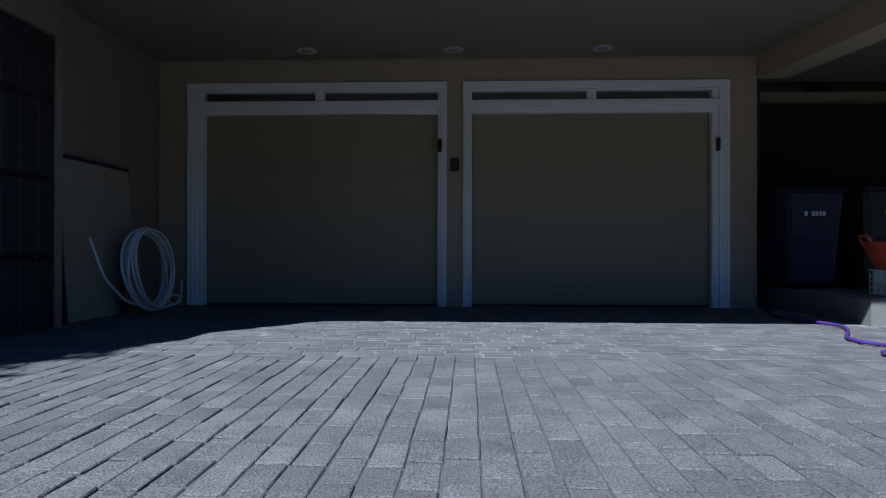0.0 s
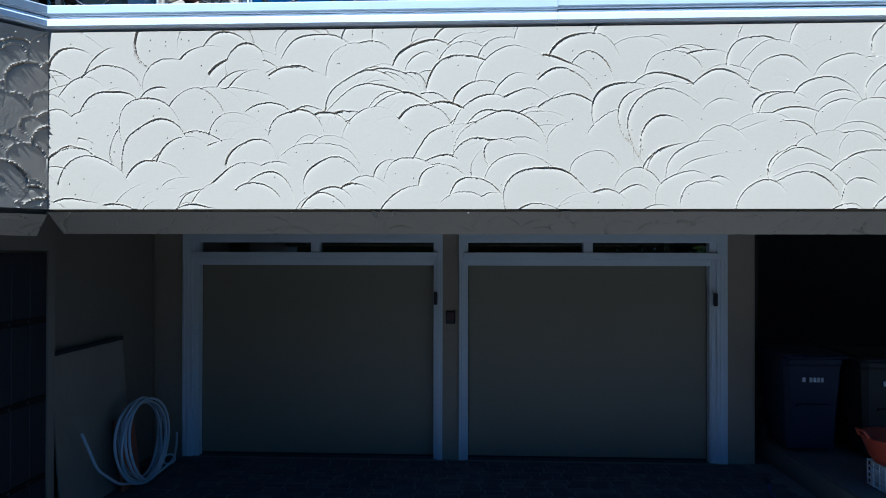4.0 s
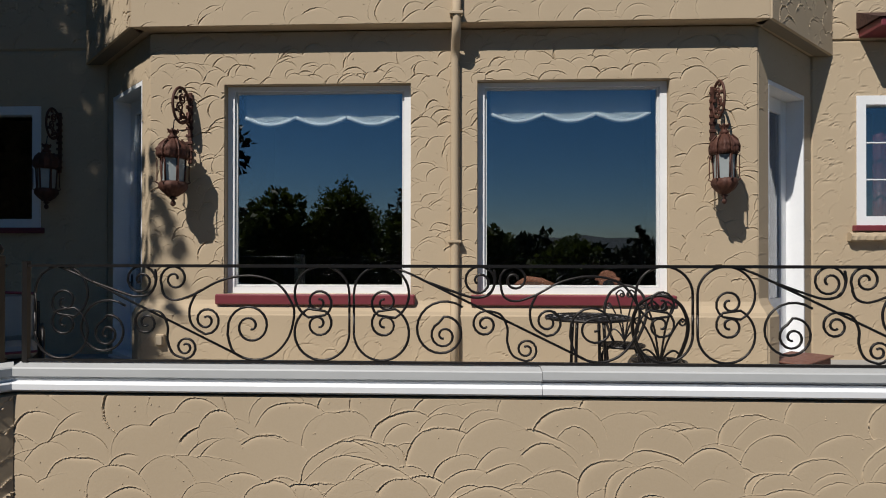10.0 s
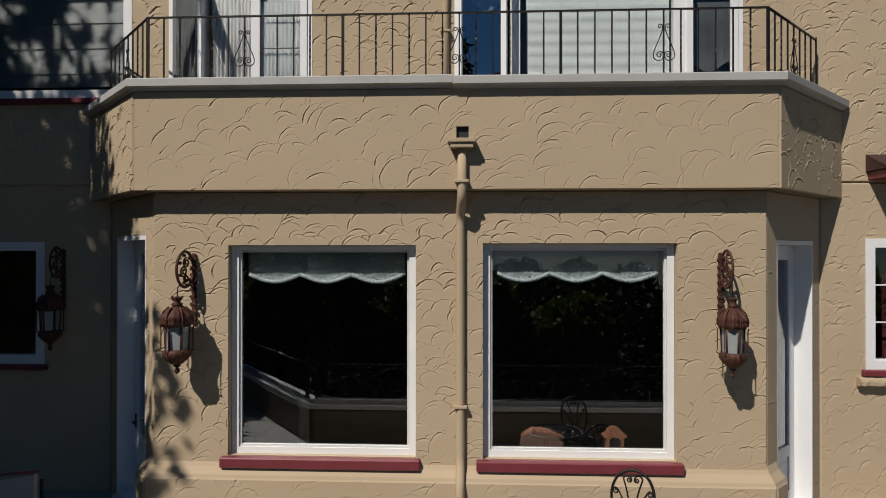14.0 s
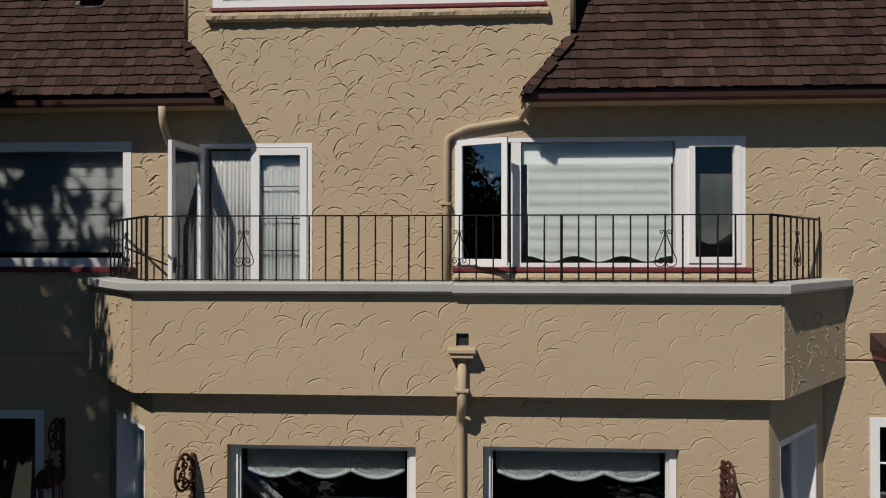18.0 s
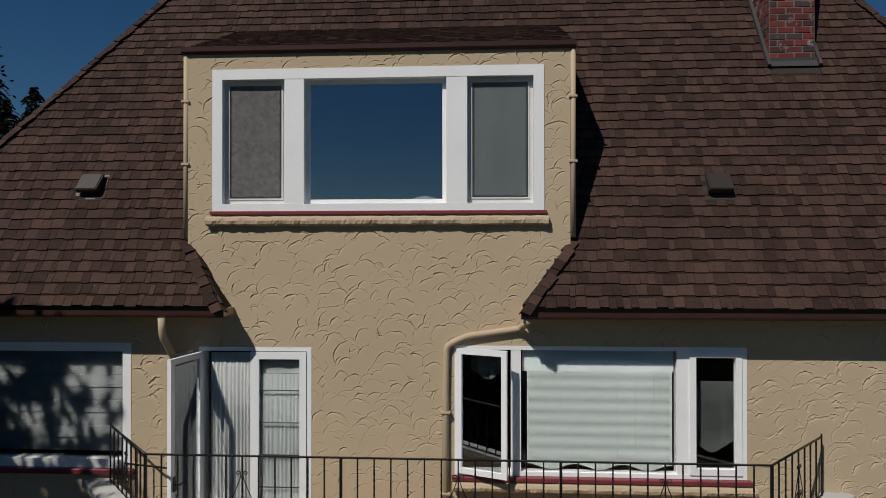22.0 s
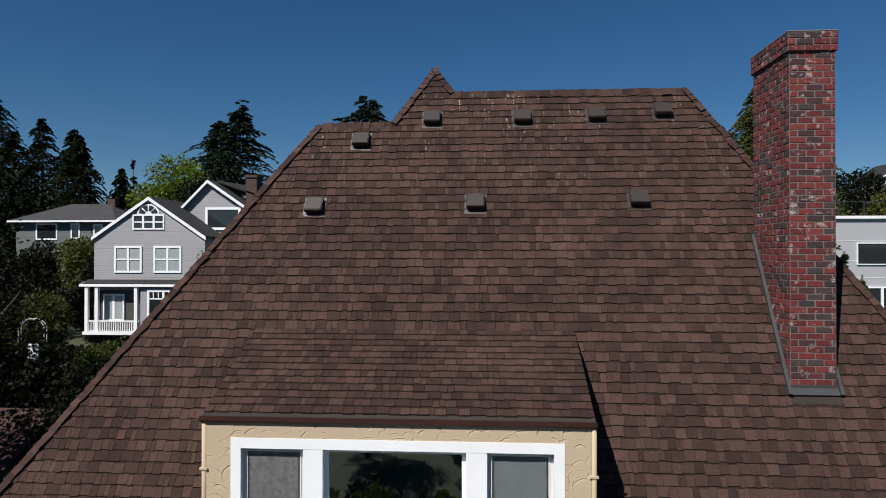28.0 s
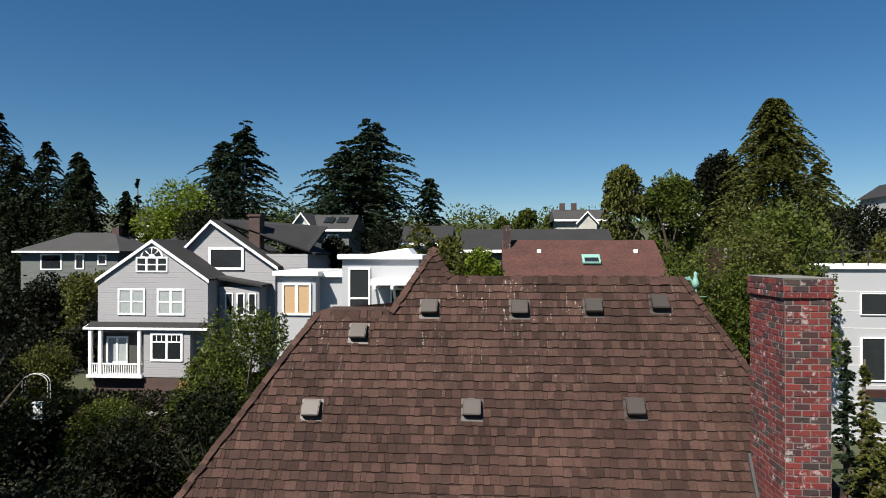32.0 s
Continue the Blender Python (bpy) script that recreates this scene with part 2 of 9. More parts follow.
def lichen(m, low, high):
    """Pale lichen that runs down the joints of the upper courses."""
    n, l = m.node_tree.nodes, m.node_tree.links
    b = n["Principled BSDF"]
    was = b.inputs["Base Color"].links[0].from_socket
    co, mp, line, spots, patch, sep = (n.new("ShaderNode" + k) for k in ("TexCoord", "Mapping", "TexNoise", "TexNoise", "TexNoise", "SeparateXYZ"))
    mp.inputs["Scale"].default_value = (1, 0.12, 0.12)
    l.new(co.outputs["Object"], mp.inputs[0])
    l.new(co.outputs["Object"], sep.inputs[0])
    out = None
    for node, vec, scale, at, soft in ((line, mp.outputs[0], 26, 0.60, 0.05), (spots, co.outputs["Object"], 30, 0.50, 0.08), (patch, co.outputs["Object"], 0.9, 0.44, 0.12), (None, sep.outputs["Z"], 0, low, high - low)):
        edge = n.new("ShaderNodeMapRange")
        edge.inputs["From Min"].default_value, edge.inputs["From Max"].default_value = at, at + soft
        if node is None:
            l.new(vec, edge.inputs["Value"])
        else:
            node.inputs["Scale"].default_value, node.inputs["Detail"].default_value = scale, 3
            l.new(vec, node.inputs["Vector"])
            l.new(node.outputs["Fac"], edge.inputs["Value"])
        if out is None:
            out = edge.outputs[0]
        else:
            mul = n.new("ShaderNodeMath")
            mul.operation = "MULTIPLY"
            l.new(out, mul.inputs[0])
            l.new(edge.outputs[0], mul.inputs[1])
            out = mul.outputs[0]
    mix = n.new("ShaderNodeMix")
    mix.data_type = "RGBA"
    mix.inputs["B"].default_value = (0.30, 0.27, 0.23, 1)
    l.new(out, mix.inputs["Factor"])
    l.new(was, mix.inputs["A"])
    l.new(mix.outputs["Result"], b.inputs["Base Color"])


lichen(M_SHINGLE, 16.4, 18.2)
M_SHINGLE_P = surface("brown_asphalt_shingle_tab", (0.01923, 0.01063, 0.00882), (0.07185, 0.03947, 0.03135), 0.9, grain=75, patch=1.2, bump=0.8, depth=0.005, speckle=2.2, fleck=(0.15, 0.125, 0.105), fleck_at=0.68, fleck_size=22, vary=0.38, spec=0.2, hue=0.004)
# Shadow under each butt edge, painted as a dark strip on the tab below.
M_BUTT_SHADE = surface("shingle_butt_shade", (0.010, 0.006, 0.005), (0.030, 0.018, 0.014), 0.95, grain=75, patch=1.2, bump=0.8, depth=0.005, speckle=2.2, spec=0.2)
M_UNDER = surface("dark_roof_felt", (0.02, 0.015, 0.012), (0.035, 0.026, 0.022), 0.95)
M_GUTTER = surface("brown_gutter_metal", (0.044, 0.0195, 0.0165), (0.08, 0.036, 0.03), 0.4, metal=0.3, grain=20, patch=2, bump=0.05)
M_VENT = surface("brown_vent_metal", (0.028, 0.02154, 0.01852), (0.04308, 0.03447, 0.0293), 0.5, metal=0.2, grain=30, patch=4, bump=0.08)
M_BRICK = brickwork("red_chimney_brick", False)
M_BRICK_P = brickwork("red_chimney_brick_piece", True)
M_MORTAR = surface("pale_mortar", (0.07347, 0.0605, 0.05618), (0.1815, 0.162, 0.1491), 0.95, grain=40, patch=3, bump=0.5)
M_PAVER = surface("grey_paver", (0.042, 0.040, 0.041), (0.135, 0.128, 0.126), 0.92, speckle=3.2, grain=130, patch=5, bump=1.0, depth=0.006, island=0.17, hue=0.01)
M_PAVER_P = surface("grey_paver_piece", (0.042, 0.040, 0.041), (0.135, 0.128, 0.126), 0.92, speckle=3.2, grain=130, patch=5, bump=1.0, depth=0.006, vary=0.17, hue=0.01)
M_JOINT = surface("dark_joint_sand", (0.028, 0.028, 0.027), (0.10, 0.098, 0.094), 0.95, grain=90, patch=9, bump=0.6)
M_JOINT_P = surface("pale_joint_sand", (0.12, 0.118, 0.112), (0.21, 0.205, 0.195), 0.95, grain=90, patch=9, bump=0.6)
M_CONCRETE = surface("concrete", (0.22, 0.215, 0.20), (0.36, 0.35, 0.33), 0.9, grain=60, patch=2, bump=0.4)
M_TILE_W = surface("cream_floor_tile", (0.34, 0.30, 0.235), (0.45, 0.40, 0.325), 0.5, grain=30, patch=3, bump=0.1, vary=0.06)
M_TILE_B = surface("charcoal_floor_tile", (0.03, 0.025, 0.023), (0.065, 0.055, 0.05), 0.5, grain=30, patch=3, bump=0.1, vary=0.15)
M_GLASS = pane_glass("window_glass")
M_GLASS_C = pane_glass("clear_window_glass", 0.0, (0.9, 0.92, 0.92))
# Near-black brown puts the alcove's deep shade into its wall colour.
M_ALCOVE = surface("alcove_gloom_brown", (0.0288, 0.0256, 0.024), (0.0512, 0.0464, 0.0432), 0.8, grain=40, patch=1.5)
# Room gloom is put into the wall colour; the loft copy is lighter.
M_DARKROOM = surface("painted_gloom", (0.045, 0.042, 0.04), (0.06, 0.056, 0.052), 0.9, bump=0)
M_LOFT = surface("lighter_room_gloom", (0.13, 0.135, 0.14), (0.18, 0.185, 0.19), 0.9, bump=0)
M_CLOTH = surface("white_curtain_cloth", (0.62, 0.64, 0.64), (0.76, 0.78, 0.78), 0.9, grain=200, patch=4, bump=0.2)
M_SHEER = surface("grey_sheer_cloth", (0.28, 0.29, 0.29), (0.42, 0.42, 0.42), 0.95, grain=300, patch=8, bump=0.5, stretch=(1, 1, 0.3))
M_SCREEN = surface("grey_woven_fly_screen", (0.105, 0.102, 0.099), (0.375, 0.3675, 0.36), 0.8, grain=160, patch=14, bump=0.3, depth=0.002, speckle=2.2)
M_SCREEN_P = surface("dusty_fly_screen", (0.1755, 0.2025, 0.208), (0.2835, 0.3225, 0.328), 0.8, grain=160, patch=2.5, bump=0.2, depth=0.002, speckle=0.7, stretch=(1, 1, 0.35))
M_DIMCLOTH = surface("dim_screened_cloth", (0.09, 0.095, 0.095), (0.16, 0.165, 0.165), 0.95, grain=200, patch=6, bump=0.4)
M_BLIND = surface("pale_green_white_blind", (0.74, 0.79, 0.77), (0.82, 0.86, 0.84), 0.85, grain=60, patch=2, bump=0.2)
M_DARKWOOD = surface("black_stained_wood", (0.010, 0.010, 0.013), (0.022, 0.021, 0.026), 0.6, grain=40, patch=2, stretch=(1, 1, 0.1))
M_WOOD = surface("honey_wood", (0.22, 0.09, 0.035), (0.36, 0.16, 0.06), 0.5, grain=30, patch=3, stretch=(1, 1, 0.15))
M_PLY = surface("plywood", (0.24, 0.20, 0.15), (0.34, 0.29, 0.22), 0.85, grain=30, patch=2, stretch=(1, 1, 0.2))
M_PLASTIC_W = surface("white_plastic_pipe", (0.6, 0.62, 0.65), (0.72, 0.74, 0.76), 0.4, bump=0.05)
M_PURPLE = surface("purple_rubber", (0.0495, 0.01925, 0.143), (0.0715, 0.03025, 0.198), 0.45, bump=0.1)
M_BLUE = surface("dark_blue_plastic", (0.00525, 0.00975, 0.03), (0.009, 0.0165, 0.045), 0.5, bump=0.1)
M_BLACK = surface("black_plastic", (0.012, 0.012, 0.013), (0.025, 0.025, 0.027), 0.5, bump=0.1)
M_ORANGE = surface("orange_red_plastic", (0.336, 0.048, 0.024), (0.44, 0.08, 0.04), 0.45, bump=0.1)
M_TERRA = surface("terracotta", (0.30, 0.11, 0.06), (0.42, 0.17, 0.10), 0.8, grain=50, patch=5, bump=0.3)
M_SILVER = surface("grey_metal_flashing", (0.035, 0.034, 0.034), (0.07, 0.068, 0.068), 0.65, metal=0.3, grain=20, patch=3, bump=0.1)
M_VERDI = surface("verdigris_copper", (0.12, 0.26, 0.22), (0.20, 0.38, 0.33), 0.7, grain=40, patch=9, bump=0.3)
M_CUSHION = surface("pale_cushion_cloth", (0.2475, 0.242, 0.22), (0.319, 0.308, 0.275), 0.9, grain=150, patch=5)
M_BROCADE = surface("rose_brocade", (0.15, 0.075, 0.055), (0.26, 0.15, 0.11), 0.85, grain=60, patch=14, bump=0.3)


# ---- mesh helpers ----
def wpart(name, bm, mat, parent, label="", smooth=False):
    """A part whose mesh was drawn in the world's own metres."""
    back = parent.matrix_world.inverted() if parent.parent is None else (parent.parent.matrix_world @ parent.matrix_basis).inverted()
    bm.transform(back)
    return finish(name, bm, mat, parent, label, smooth)


def finish(name, bm, mat, parent=None, label="", smooth=False):
    me = bpy.data.meshes.new(name)
    bm.normal_update()
    bm.to_mesh(me)
    bm.free()
    if smooth:
        me.shade_smooth()
    mats = mat if isinstance(mat, (list, tuple)) else [mat]
    for k in mats:
        me.materials.append(k)
    ob = new(name, me)
    if parent is not None:
        ob.parent = parent
    return tagged(ob, label)


def part(name, bm, mat, parent, label="", smooth=False):
    return finish(name, bm, mat, parent, label, smooth)


def thing(name, label, category, place=(0, 0, 0), group="", kind="", turn=0.0):
    ob = new(name)
    ob.empty_display_size = 0.1
    ob.matrix_world = pose(*place, 0, 0, turn)
    return tagged(ob, label, category, group, kind)


def box(x0, y0, z0, x1, y1, z1, bm=None, bevel=0.0):
    own = bmesh.new()
    bmesh.ops.create_cube(own, size=1)
    for v in own.verts:
        v.co = Vector((x0 + (v.co.x + 0.5) * (x1 - x0), y0 + (v.co.y + 0.5) * (y1 - y0), z0 + (v.co.z + 0.5) * (z1 - z0)))
    if bevel:
        bmesh.ops.bevel(own, geom=own.edges[:], offset=bevel, segments=1, affect="EDGES")
    if bm is None:
        return own
    join(bm, own)
    return bm


def join(bm, other):
    at = {}
    for v in other.verts:
        at[v] = bm.verts.new(v.co)
    for f in other.faces:
        nf = bm.faces.new([at[v] for v in f.verts])
        nf.smooth, nf.material_index = f.smooth, f.material_index
    other.free()
    return bm


def prism(points, way, bm=None):
    """A flat outline (3D points in order) pushed along way."""
    bm = bm or bmesh.new()
    way = Vector(way)
    a = [bm.verts.new(p) for p in points]
    b = [bm.verts.new(Vector(p) + way) for p in points]
    fs = [bm.faces.new(a), bm.faces.new(b[::-1])]
    for i in range(len(a)):
        fs.append(bm.faces.new((a[i - 1], b[i - 1], b[i], a[i])))
    bmesh.ops.recalc_face_normals(bm, faces=fs)
    return bm


def tube(points, r, bm=None, n=6, r_end=None, closed=False):
    """A round bar along points."""
    bm = bm or bmesh.new()
    pts = [Vector(p) for p in points]
    rings = []
    last = None
    for i, p in enumerate(pts):
        if closed:
            d = pts[(i + 1) % len(pts)] - pts[i - 1]
        else:
            d = pts[min(i + 1, len(pts) - 1)] - pts[max(i - 1, 0)]
        if d.length < 1e-9:
            d = Vector((0, 0, 1))
        d.normalize()
        if last is None:
            side = d.orthogonal().normalized()
        else:
            side = (last - d * last.dot(d))
            side = side.normalized() if side.length > 1e-6 else d.orthogonal().normalized()
        last = side
        up = d.cross(side)
        k = r if r_end is None else r + (r_end - r) * i / (len(pts) - 1)
        rings.append([bm.verts.new(p + (side * math.cos(2 * math.pi * j / n) + up * math.sin(2 * math.pi * j / n)) * k) for j in range(n)])
    for i in range(len(rings) - (0 if closed else 1)):
        a, b = rings[i], rings[(i + 1) % len(rings)]
        for j in range(n):
            f = bm.faces.new((a[j], a[(j + 1) % n], b[(j + 1) % n], b[j]))
            f.smooth = n > 5
    if not closed:
        bm.faces.new(rings[0][::-1])
        bm.faces.new(rings[-1])
    return bm


def lathe(profile, bm=None, n=16, place=(0, 0, 0)):
    """A turned body: (radius, height) pairs from the bottom up."""
    bm = bm or bmesh.new()
    rings = []
    for r, z in profile:
        rings.append([bm.verts.new((place[0] + max(r, 0.0005) * math.cos(2 * math.pi * j / n), place[1] + max(r, 0.0005) * math.sin(2 * math.pi * j / n), place[2] + z)) for j in range(n)])
    for a, b in zip(rings, rings[1:]):
        for j in range(n):
            bm.faces.new((a[j], a[(j + 1) % n], b[(j + 1) % n], b[j])).smooth = True
    bm.faces.new(rings[0][::-1])
    bm.faces.new(rings[-1])
    return bm


def arc(cx, cz, r, a0, a1, n=14, rz=None):
    rz = r if rz is None else rz
    return [(cx + r * math.cos(math.radians(a0 + (a1 - a0) * i / n)), cz + rz * math.sin(math.radians(a0 + (a1 - a0) * i / n))) for i in range(n + 1)]


def spiral(cx, cz, r0, r1, a0, turns, n=26):
    """From the outside in."""
    return [(cx + (r0 + (r1 - r0) * i / n) * math.cos(math.radians(a0 + 360 * turns * i / n)), cz + (r0 + (r1 - r0) * i / n) * math.sin(math.radians(a0 + 360 * turns * i / n))) for i in range(n + 1)]


def cells(lo, hi, step, marks=()):
    """Grid lines from lo to hi that hit every mark."""
    stops = sorted({lo, hi, *[m for m in marks if lo < m < hi]})
    out = [lo]
    for a, b in zip(stops, stops[1:]):
        k = max(1, round((b - a) / step))
        out += [a + (b - a) * (i + 1) / k for i in range(k)]
    return np.array(out)


def scallops(u, v, seed, size=(0.10, 0.21), relief=0.011, spacing=0.105, span=(32, 80), lean=38, aim=128):
    """Trowelled fans: overlapping discs laid from the top down, each with a proud upper rim."""
    rng = np.random.default_rng(seed)
    uu, vv = np.meshgrid(u, v)
    h = np.zeros_like(uu)
    w, t = u[-1] - u[0], v[-1] - v[0]
    count = int((w + 0.4) * (t + 0.4) / (spacing * spacing) * 0.62)
    cu, cv = rng.uniform(u[0] - 0.2, u[-1] + 0.2, count), rng.uniform(v[0] - 0.2, v[-1] + 0.2, count)
    order = np.argsort(-(cv + rng.normal(0, 0.06, count)))
    du, dv = max(np.max(np.diff(u)), 1e-4), max(np.max(np.diff(v)), 1e-4)
    ridge_w, groove = max(0.0035, 0.5 * du), max(0.008, 1.0 * du)
    grit = rng.normal(0, 1, (len(v), len(u)))
    grit = (grit + np.roll(grit, 1, 0) + np.roll(grit, 1, 1) + np.roll(grit, -1, 0)) / 4
    for k in order:
        r = rng.uniform(*size)
        e = rng.uniform(0.75, 1.3)
        tilt = rng.normal(0.15, 0.8)
        i0, i1 = np.searchsorted(u, (cu[k] - r * 1.35, cu[k] + r * 1.35))
        j0, j1 = np.searchsorted(v, (cv[k] - r * 1.35, cv[k] + r * 1.35))
        if i1 <= i0 or j1 <= j0:
            continue
        a, b = uu[j0:j1, i0:i1] - cu[k], vv[j0:j1, i0:i1] - cv[k]
        a2, b2 = a * math.cos(tilt) + b * math.sin(tilt), -a * math.sin(tilt) + b * math.cos(tilt)
        g = grit[j0:j1, i0:i1]
        wob = 1 + 0.03 * np.sin(a2 / r * 5 + k) + 0.004 * g
        d = np.sqrt((a2 * e) ** 2 + b2 ** 2) / r * wob
        far = (d - 1.0) * r
        mid = rng.normal(aim, lean)
        turn = (np.degrees(np.arctan2(b, a)) - mid + 180) % 360 - 180
        up = np.clip(1.35 - np.abs(turn) / rng.uniform(*span), 0, 1)
        gouge = np.clip(0.55 + 0.75 * np.sin(np.radians(turn) * rng.uniform(1.5, 3.5) + rng.uniform(0, 6.3)), 0.2, 1.3)
        peak = 0.3 + 0.8 * rng.uniform(0, 1.0) ** 1.7
        dish = -relief * peak * up * gouge * np.exp(np.clip(far, -9, 0) / groove)
        slope = -0.07 * relief * peak * up * np.exp(np.clip(far, -9, 0) / 0.05)
        lip = np.exp(-np.clip(far, 0, 9) / ridge_w) * up * relief * 0.55 * peak * np.clip(0.75 + 0.6 * g, 0, 2.5)
        old = h[j0:j1, i0:i1]
        scrape = np.clip(-far / max(0.0015, du * 0.4), 0, 1)
        low = old * 0.04 + dish + slope
        h[j0:j1, i0:i1] = np.where(d < 1.0, low * scrape + old * (1 - scrape), old + lip)
    h += 0.0001 * grit
    bits = rng.random(h.shape) > 0.9996
    h += bits * relief * 0.35
    return h


def skin(name, origin, along, width, height, holes, parent, seed, step=0.014, relief=0.011, size=(0.10, 0.21), spacing=0.105, mat=None, outline=None, v0=0.0, seams="lrbt", span=(42, 95), lean=34, aim=128):
    """The trowelled coat of a wall: a fine grid on the wall's plane, open where holes are (u0, v0, u1, v1)."""
    o, a = Vector(origin), Vector(along).normalized()
    out = a.cross(Vector((0, 0, 1))).normalized()
    marks_u, marks_v = [x for q in holes for x in (q[0], q[2])], [x for q in holes for x in (q[1], q[3])]
    u, v = cells(0.0, width, step, marks_u), cells(v0, height, step, marks_v)
    h = scallops(u, v, seed, size, relief, spacing, span, lean, aim)
    h += 0.004 + max(0.0, -h.min())
    for side, where in (("b", np.s_[0, :]), ("t", np.s_[-1, :]), ("l", np.s_[:, 0]), ("r", np.s_[:, -1])):
        if side in seams:
            h[where] = 0.0
    uu, vv = np.meshgrid(u, v)
    co = np.empty((len(v), len(u), 3))
    for k in range(3):
        co[:, :, k] = o[k] + a[k] * uu + out[k] * h + (vv if k == 2 else 0)
    um, vm = (u[:-1] + u[1:]) / 2, (v[:-1] + v[1:]) / 2
    keep = np.ones((len(vm), len(um)), bool)
    for q in holes:
        keep &= ~(((um > q[0]) & (um < q[2]))[None, :] & ((vm > q[1]) & (vm < q[3]))[:, None])
    if outline is not None:
        keep &= outline(um[None, :], vm[:, None])
    j, i = np.nonzero(keep)
    nu = len(u)
    first = j * nu + i
    faces = np.stack([first, first + 1, first + nu + 1, first + nu], 1)
    me = bpy.data.meshes.new(name)
    used, inverse = np.unique(faces, return_inverse=True)
    me.from_pydata(co.reshape(-1, 3)[used].tolist(), [], inverse.reshape(-1, 4).tolist())
    me.materials.append(mat or M_STUCCO)
    ob = new(name, me)
    ob.parent = parent
    return ob


def wall_with_holes(name, origin, along, width, height, depth, holes, mat, label="", v0=0.0):
    """A wall of some thickness whose front lies on the plane; openings go through it."""
    o, a = Vector(origin), Vector(along).normalized()
    back = -a.cross(Vector((0, 0, 1))).normalized()
    us = sorted({0.0, width, *[min(max(x, 0), width) for q in holes for x in (q[0], q[2])]})
    vs = sorted({v0, height, *[min(max(x, v0), height) for q in holes for x in (q[1], q[3])]})
    bm = bmesh.new()
    solid = {}
    for i in range(len(us) - 1):
        for j in range(len(vs) - 1):
            um, vm = (us[i] + us[i + 1]) / 2, (vs[j] + vs[j + 1]) / 2
            solid[i, j] = not any(q[0] < um < q[2] and q[1] < vm < q[3] for q in holes)
    verts = {}

    def vert(i, j, k):
        if (i, j, k) not in verts:
            verts[i, j, k] = bm.verts.new(o + a * us[i] + Vector((0, 0, vs[j])) + back * depth * k)
        return verts[i, j, k]

    for (i, j), full in solid.items():
        if not full:
            continue
        bm.faces.new((vert(i, j, 0), vert(i + 1, j, 0), vert(i + 1, j + 1, 0), vert(i, j + 1, 0)))
        bm.faces.new((vert(i, j, 1), vert(i, j + 1, 1), vert(i + 1, j + 1, 1), vert(i + 1, j, 1)))
        for di, dj, p, q in ((-1, 0, (i, j), (i, j + 1)), (1, 0, (i + 1, j), (i + 1, j + 1)), (0, -1, (i, j), (i + 1, j)), (0, 1, (i, j + 1), (i + 1, j + 1))):
            if not solid.get((i + di, j + dj), False):
                bm.faces.new((vert(*p, 0), vert(*q, 0), vert(*q, 1), vert(*p, 1)))
    bmesh.ops.recalc_face_normals(bm, faces=bm.faces[:])
    ob = finish(name, bm, mat)
    return tagged(ob, label, "wall", "", "structure")

# ---- setting: ground, drive, house shell ----
GARAGE_Y, FRONT_Y, WALL_Y, BAL_Y = 7.19, 3.78, 8.35, 7.0
TERRACE_Z, CEIL_Z = 3.08, 2.75


def setting(ob, label, category):
    return tagged(ob, label, category, "", "structure")


def ground_height(x, y):
    back = max(0.0, min(1.0, (y - 14) / 30.0))
    hill = 5.5 * back * back * (3 - 2 * back)
    far = max(0.0, y - 50)
    hill += 0.13 * far if far < 150 else 19.5 + 0.05 * (far - 150)
    side = max(0.0, x - 15) * 0.02 + max(0.0, -x - 20) * 0.03
    return -0.10 + hill + (side if y > 14 else 0) + (0.5 * noise.noise((x * 0.03, y * 0.03, 0)) if y > 20 else 0)


M_GROUND = surface("rough_grass_and_soil", (0.022, 0.028, 0.012), (0.06, 0.065, 0.03), 0.95, grain=3, patch=0.15, bump=0.8, depth=0.05)
xs = [-900, -500, -300, -200, -140, -100, -80, -60, -45, -35, -28, -22, -17, -13, -10, -7, -4, 0, 4, 7, 10, 13, 17, 22, 28, 35, 45, 60, 80, 100, 140, 200, 300, 500, 900]
ys = [-900, -500, -300, -150, -80, -40, -20, -10, -5, 0, 5, 10, 14, 18, 22, 26, 30, 34, 38, 42, 46, 50, 56, 64, 74, 86, 100, 120, 150, 200, 280, 400, 600, 900]
bm = bmesh.new()
grid = [[bm.verts.new((x, y, ground_height(x, y))) for x in xs] for y in ys]
for j in range(len(ys) - 1):
    for i in range(len(xs) - 1):
        bm.faces.new((grid[j][i], grid[j][i + 1], grid[j + 1][i + 1], grid[j + 1][i])).smooth = True
setting(finish("ground", bm, M_GROUND), "dark grass and soil sloping up behind the house", "ground")

drive = setting(finish("driveway", box(-9, -9, -0.12, 7.5, 9.7, -0.008), M_JOINT), "sandy joint bed under grey concrete pavers", "driveway")

bed = setting(finish("carport_paving_bed", box(-3.7, 3.745, -0.0078, 4.8, 7.18, -0.0042), M_JOINT_P), "pale sandy joints of the cross-laid pavers", "driveway")

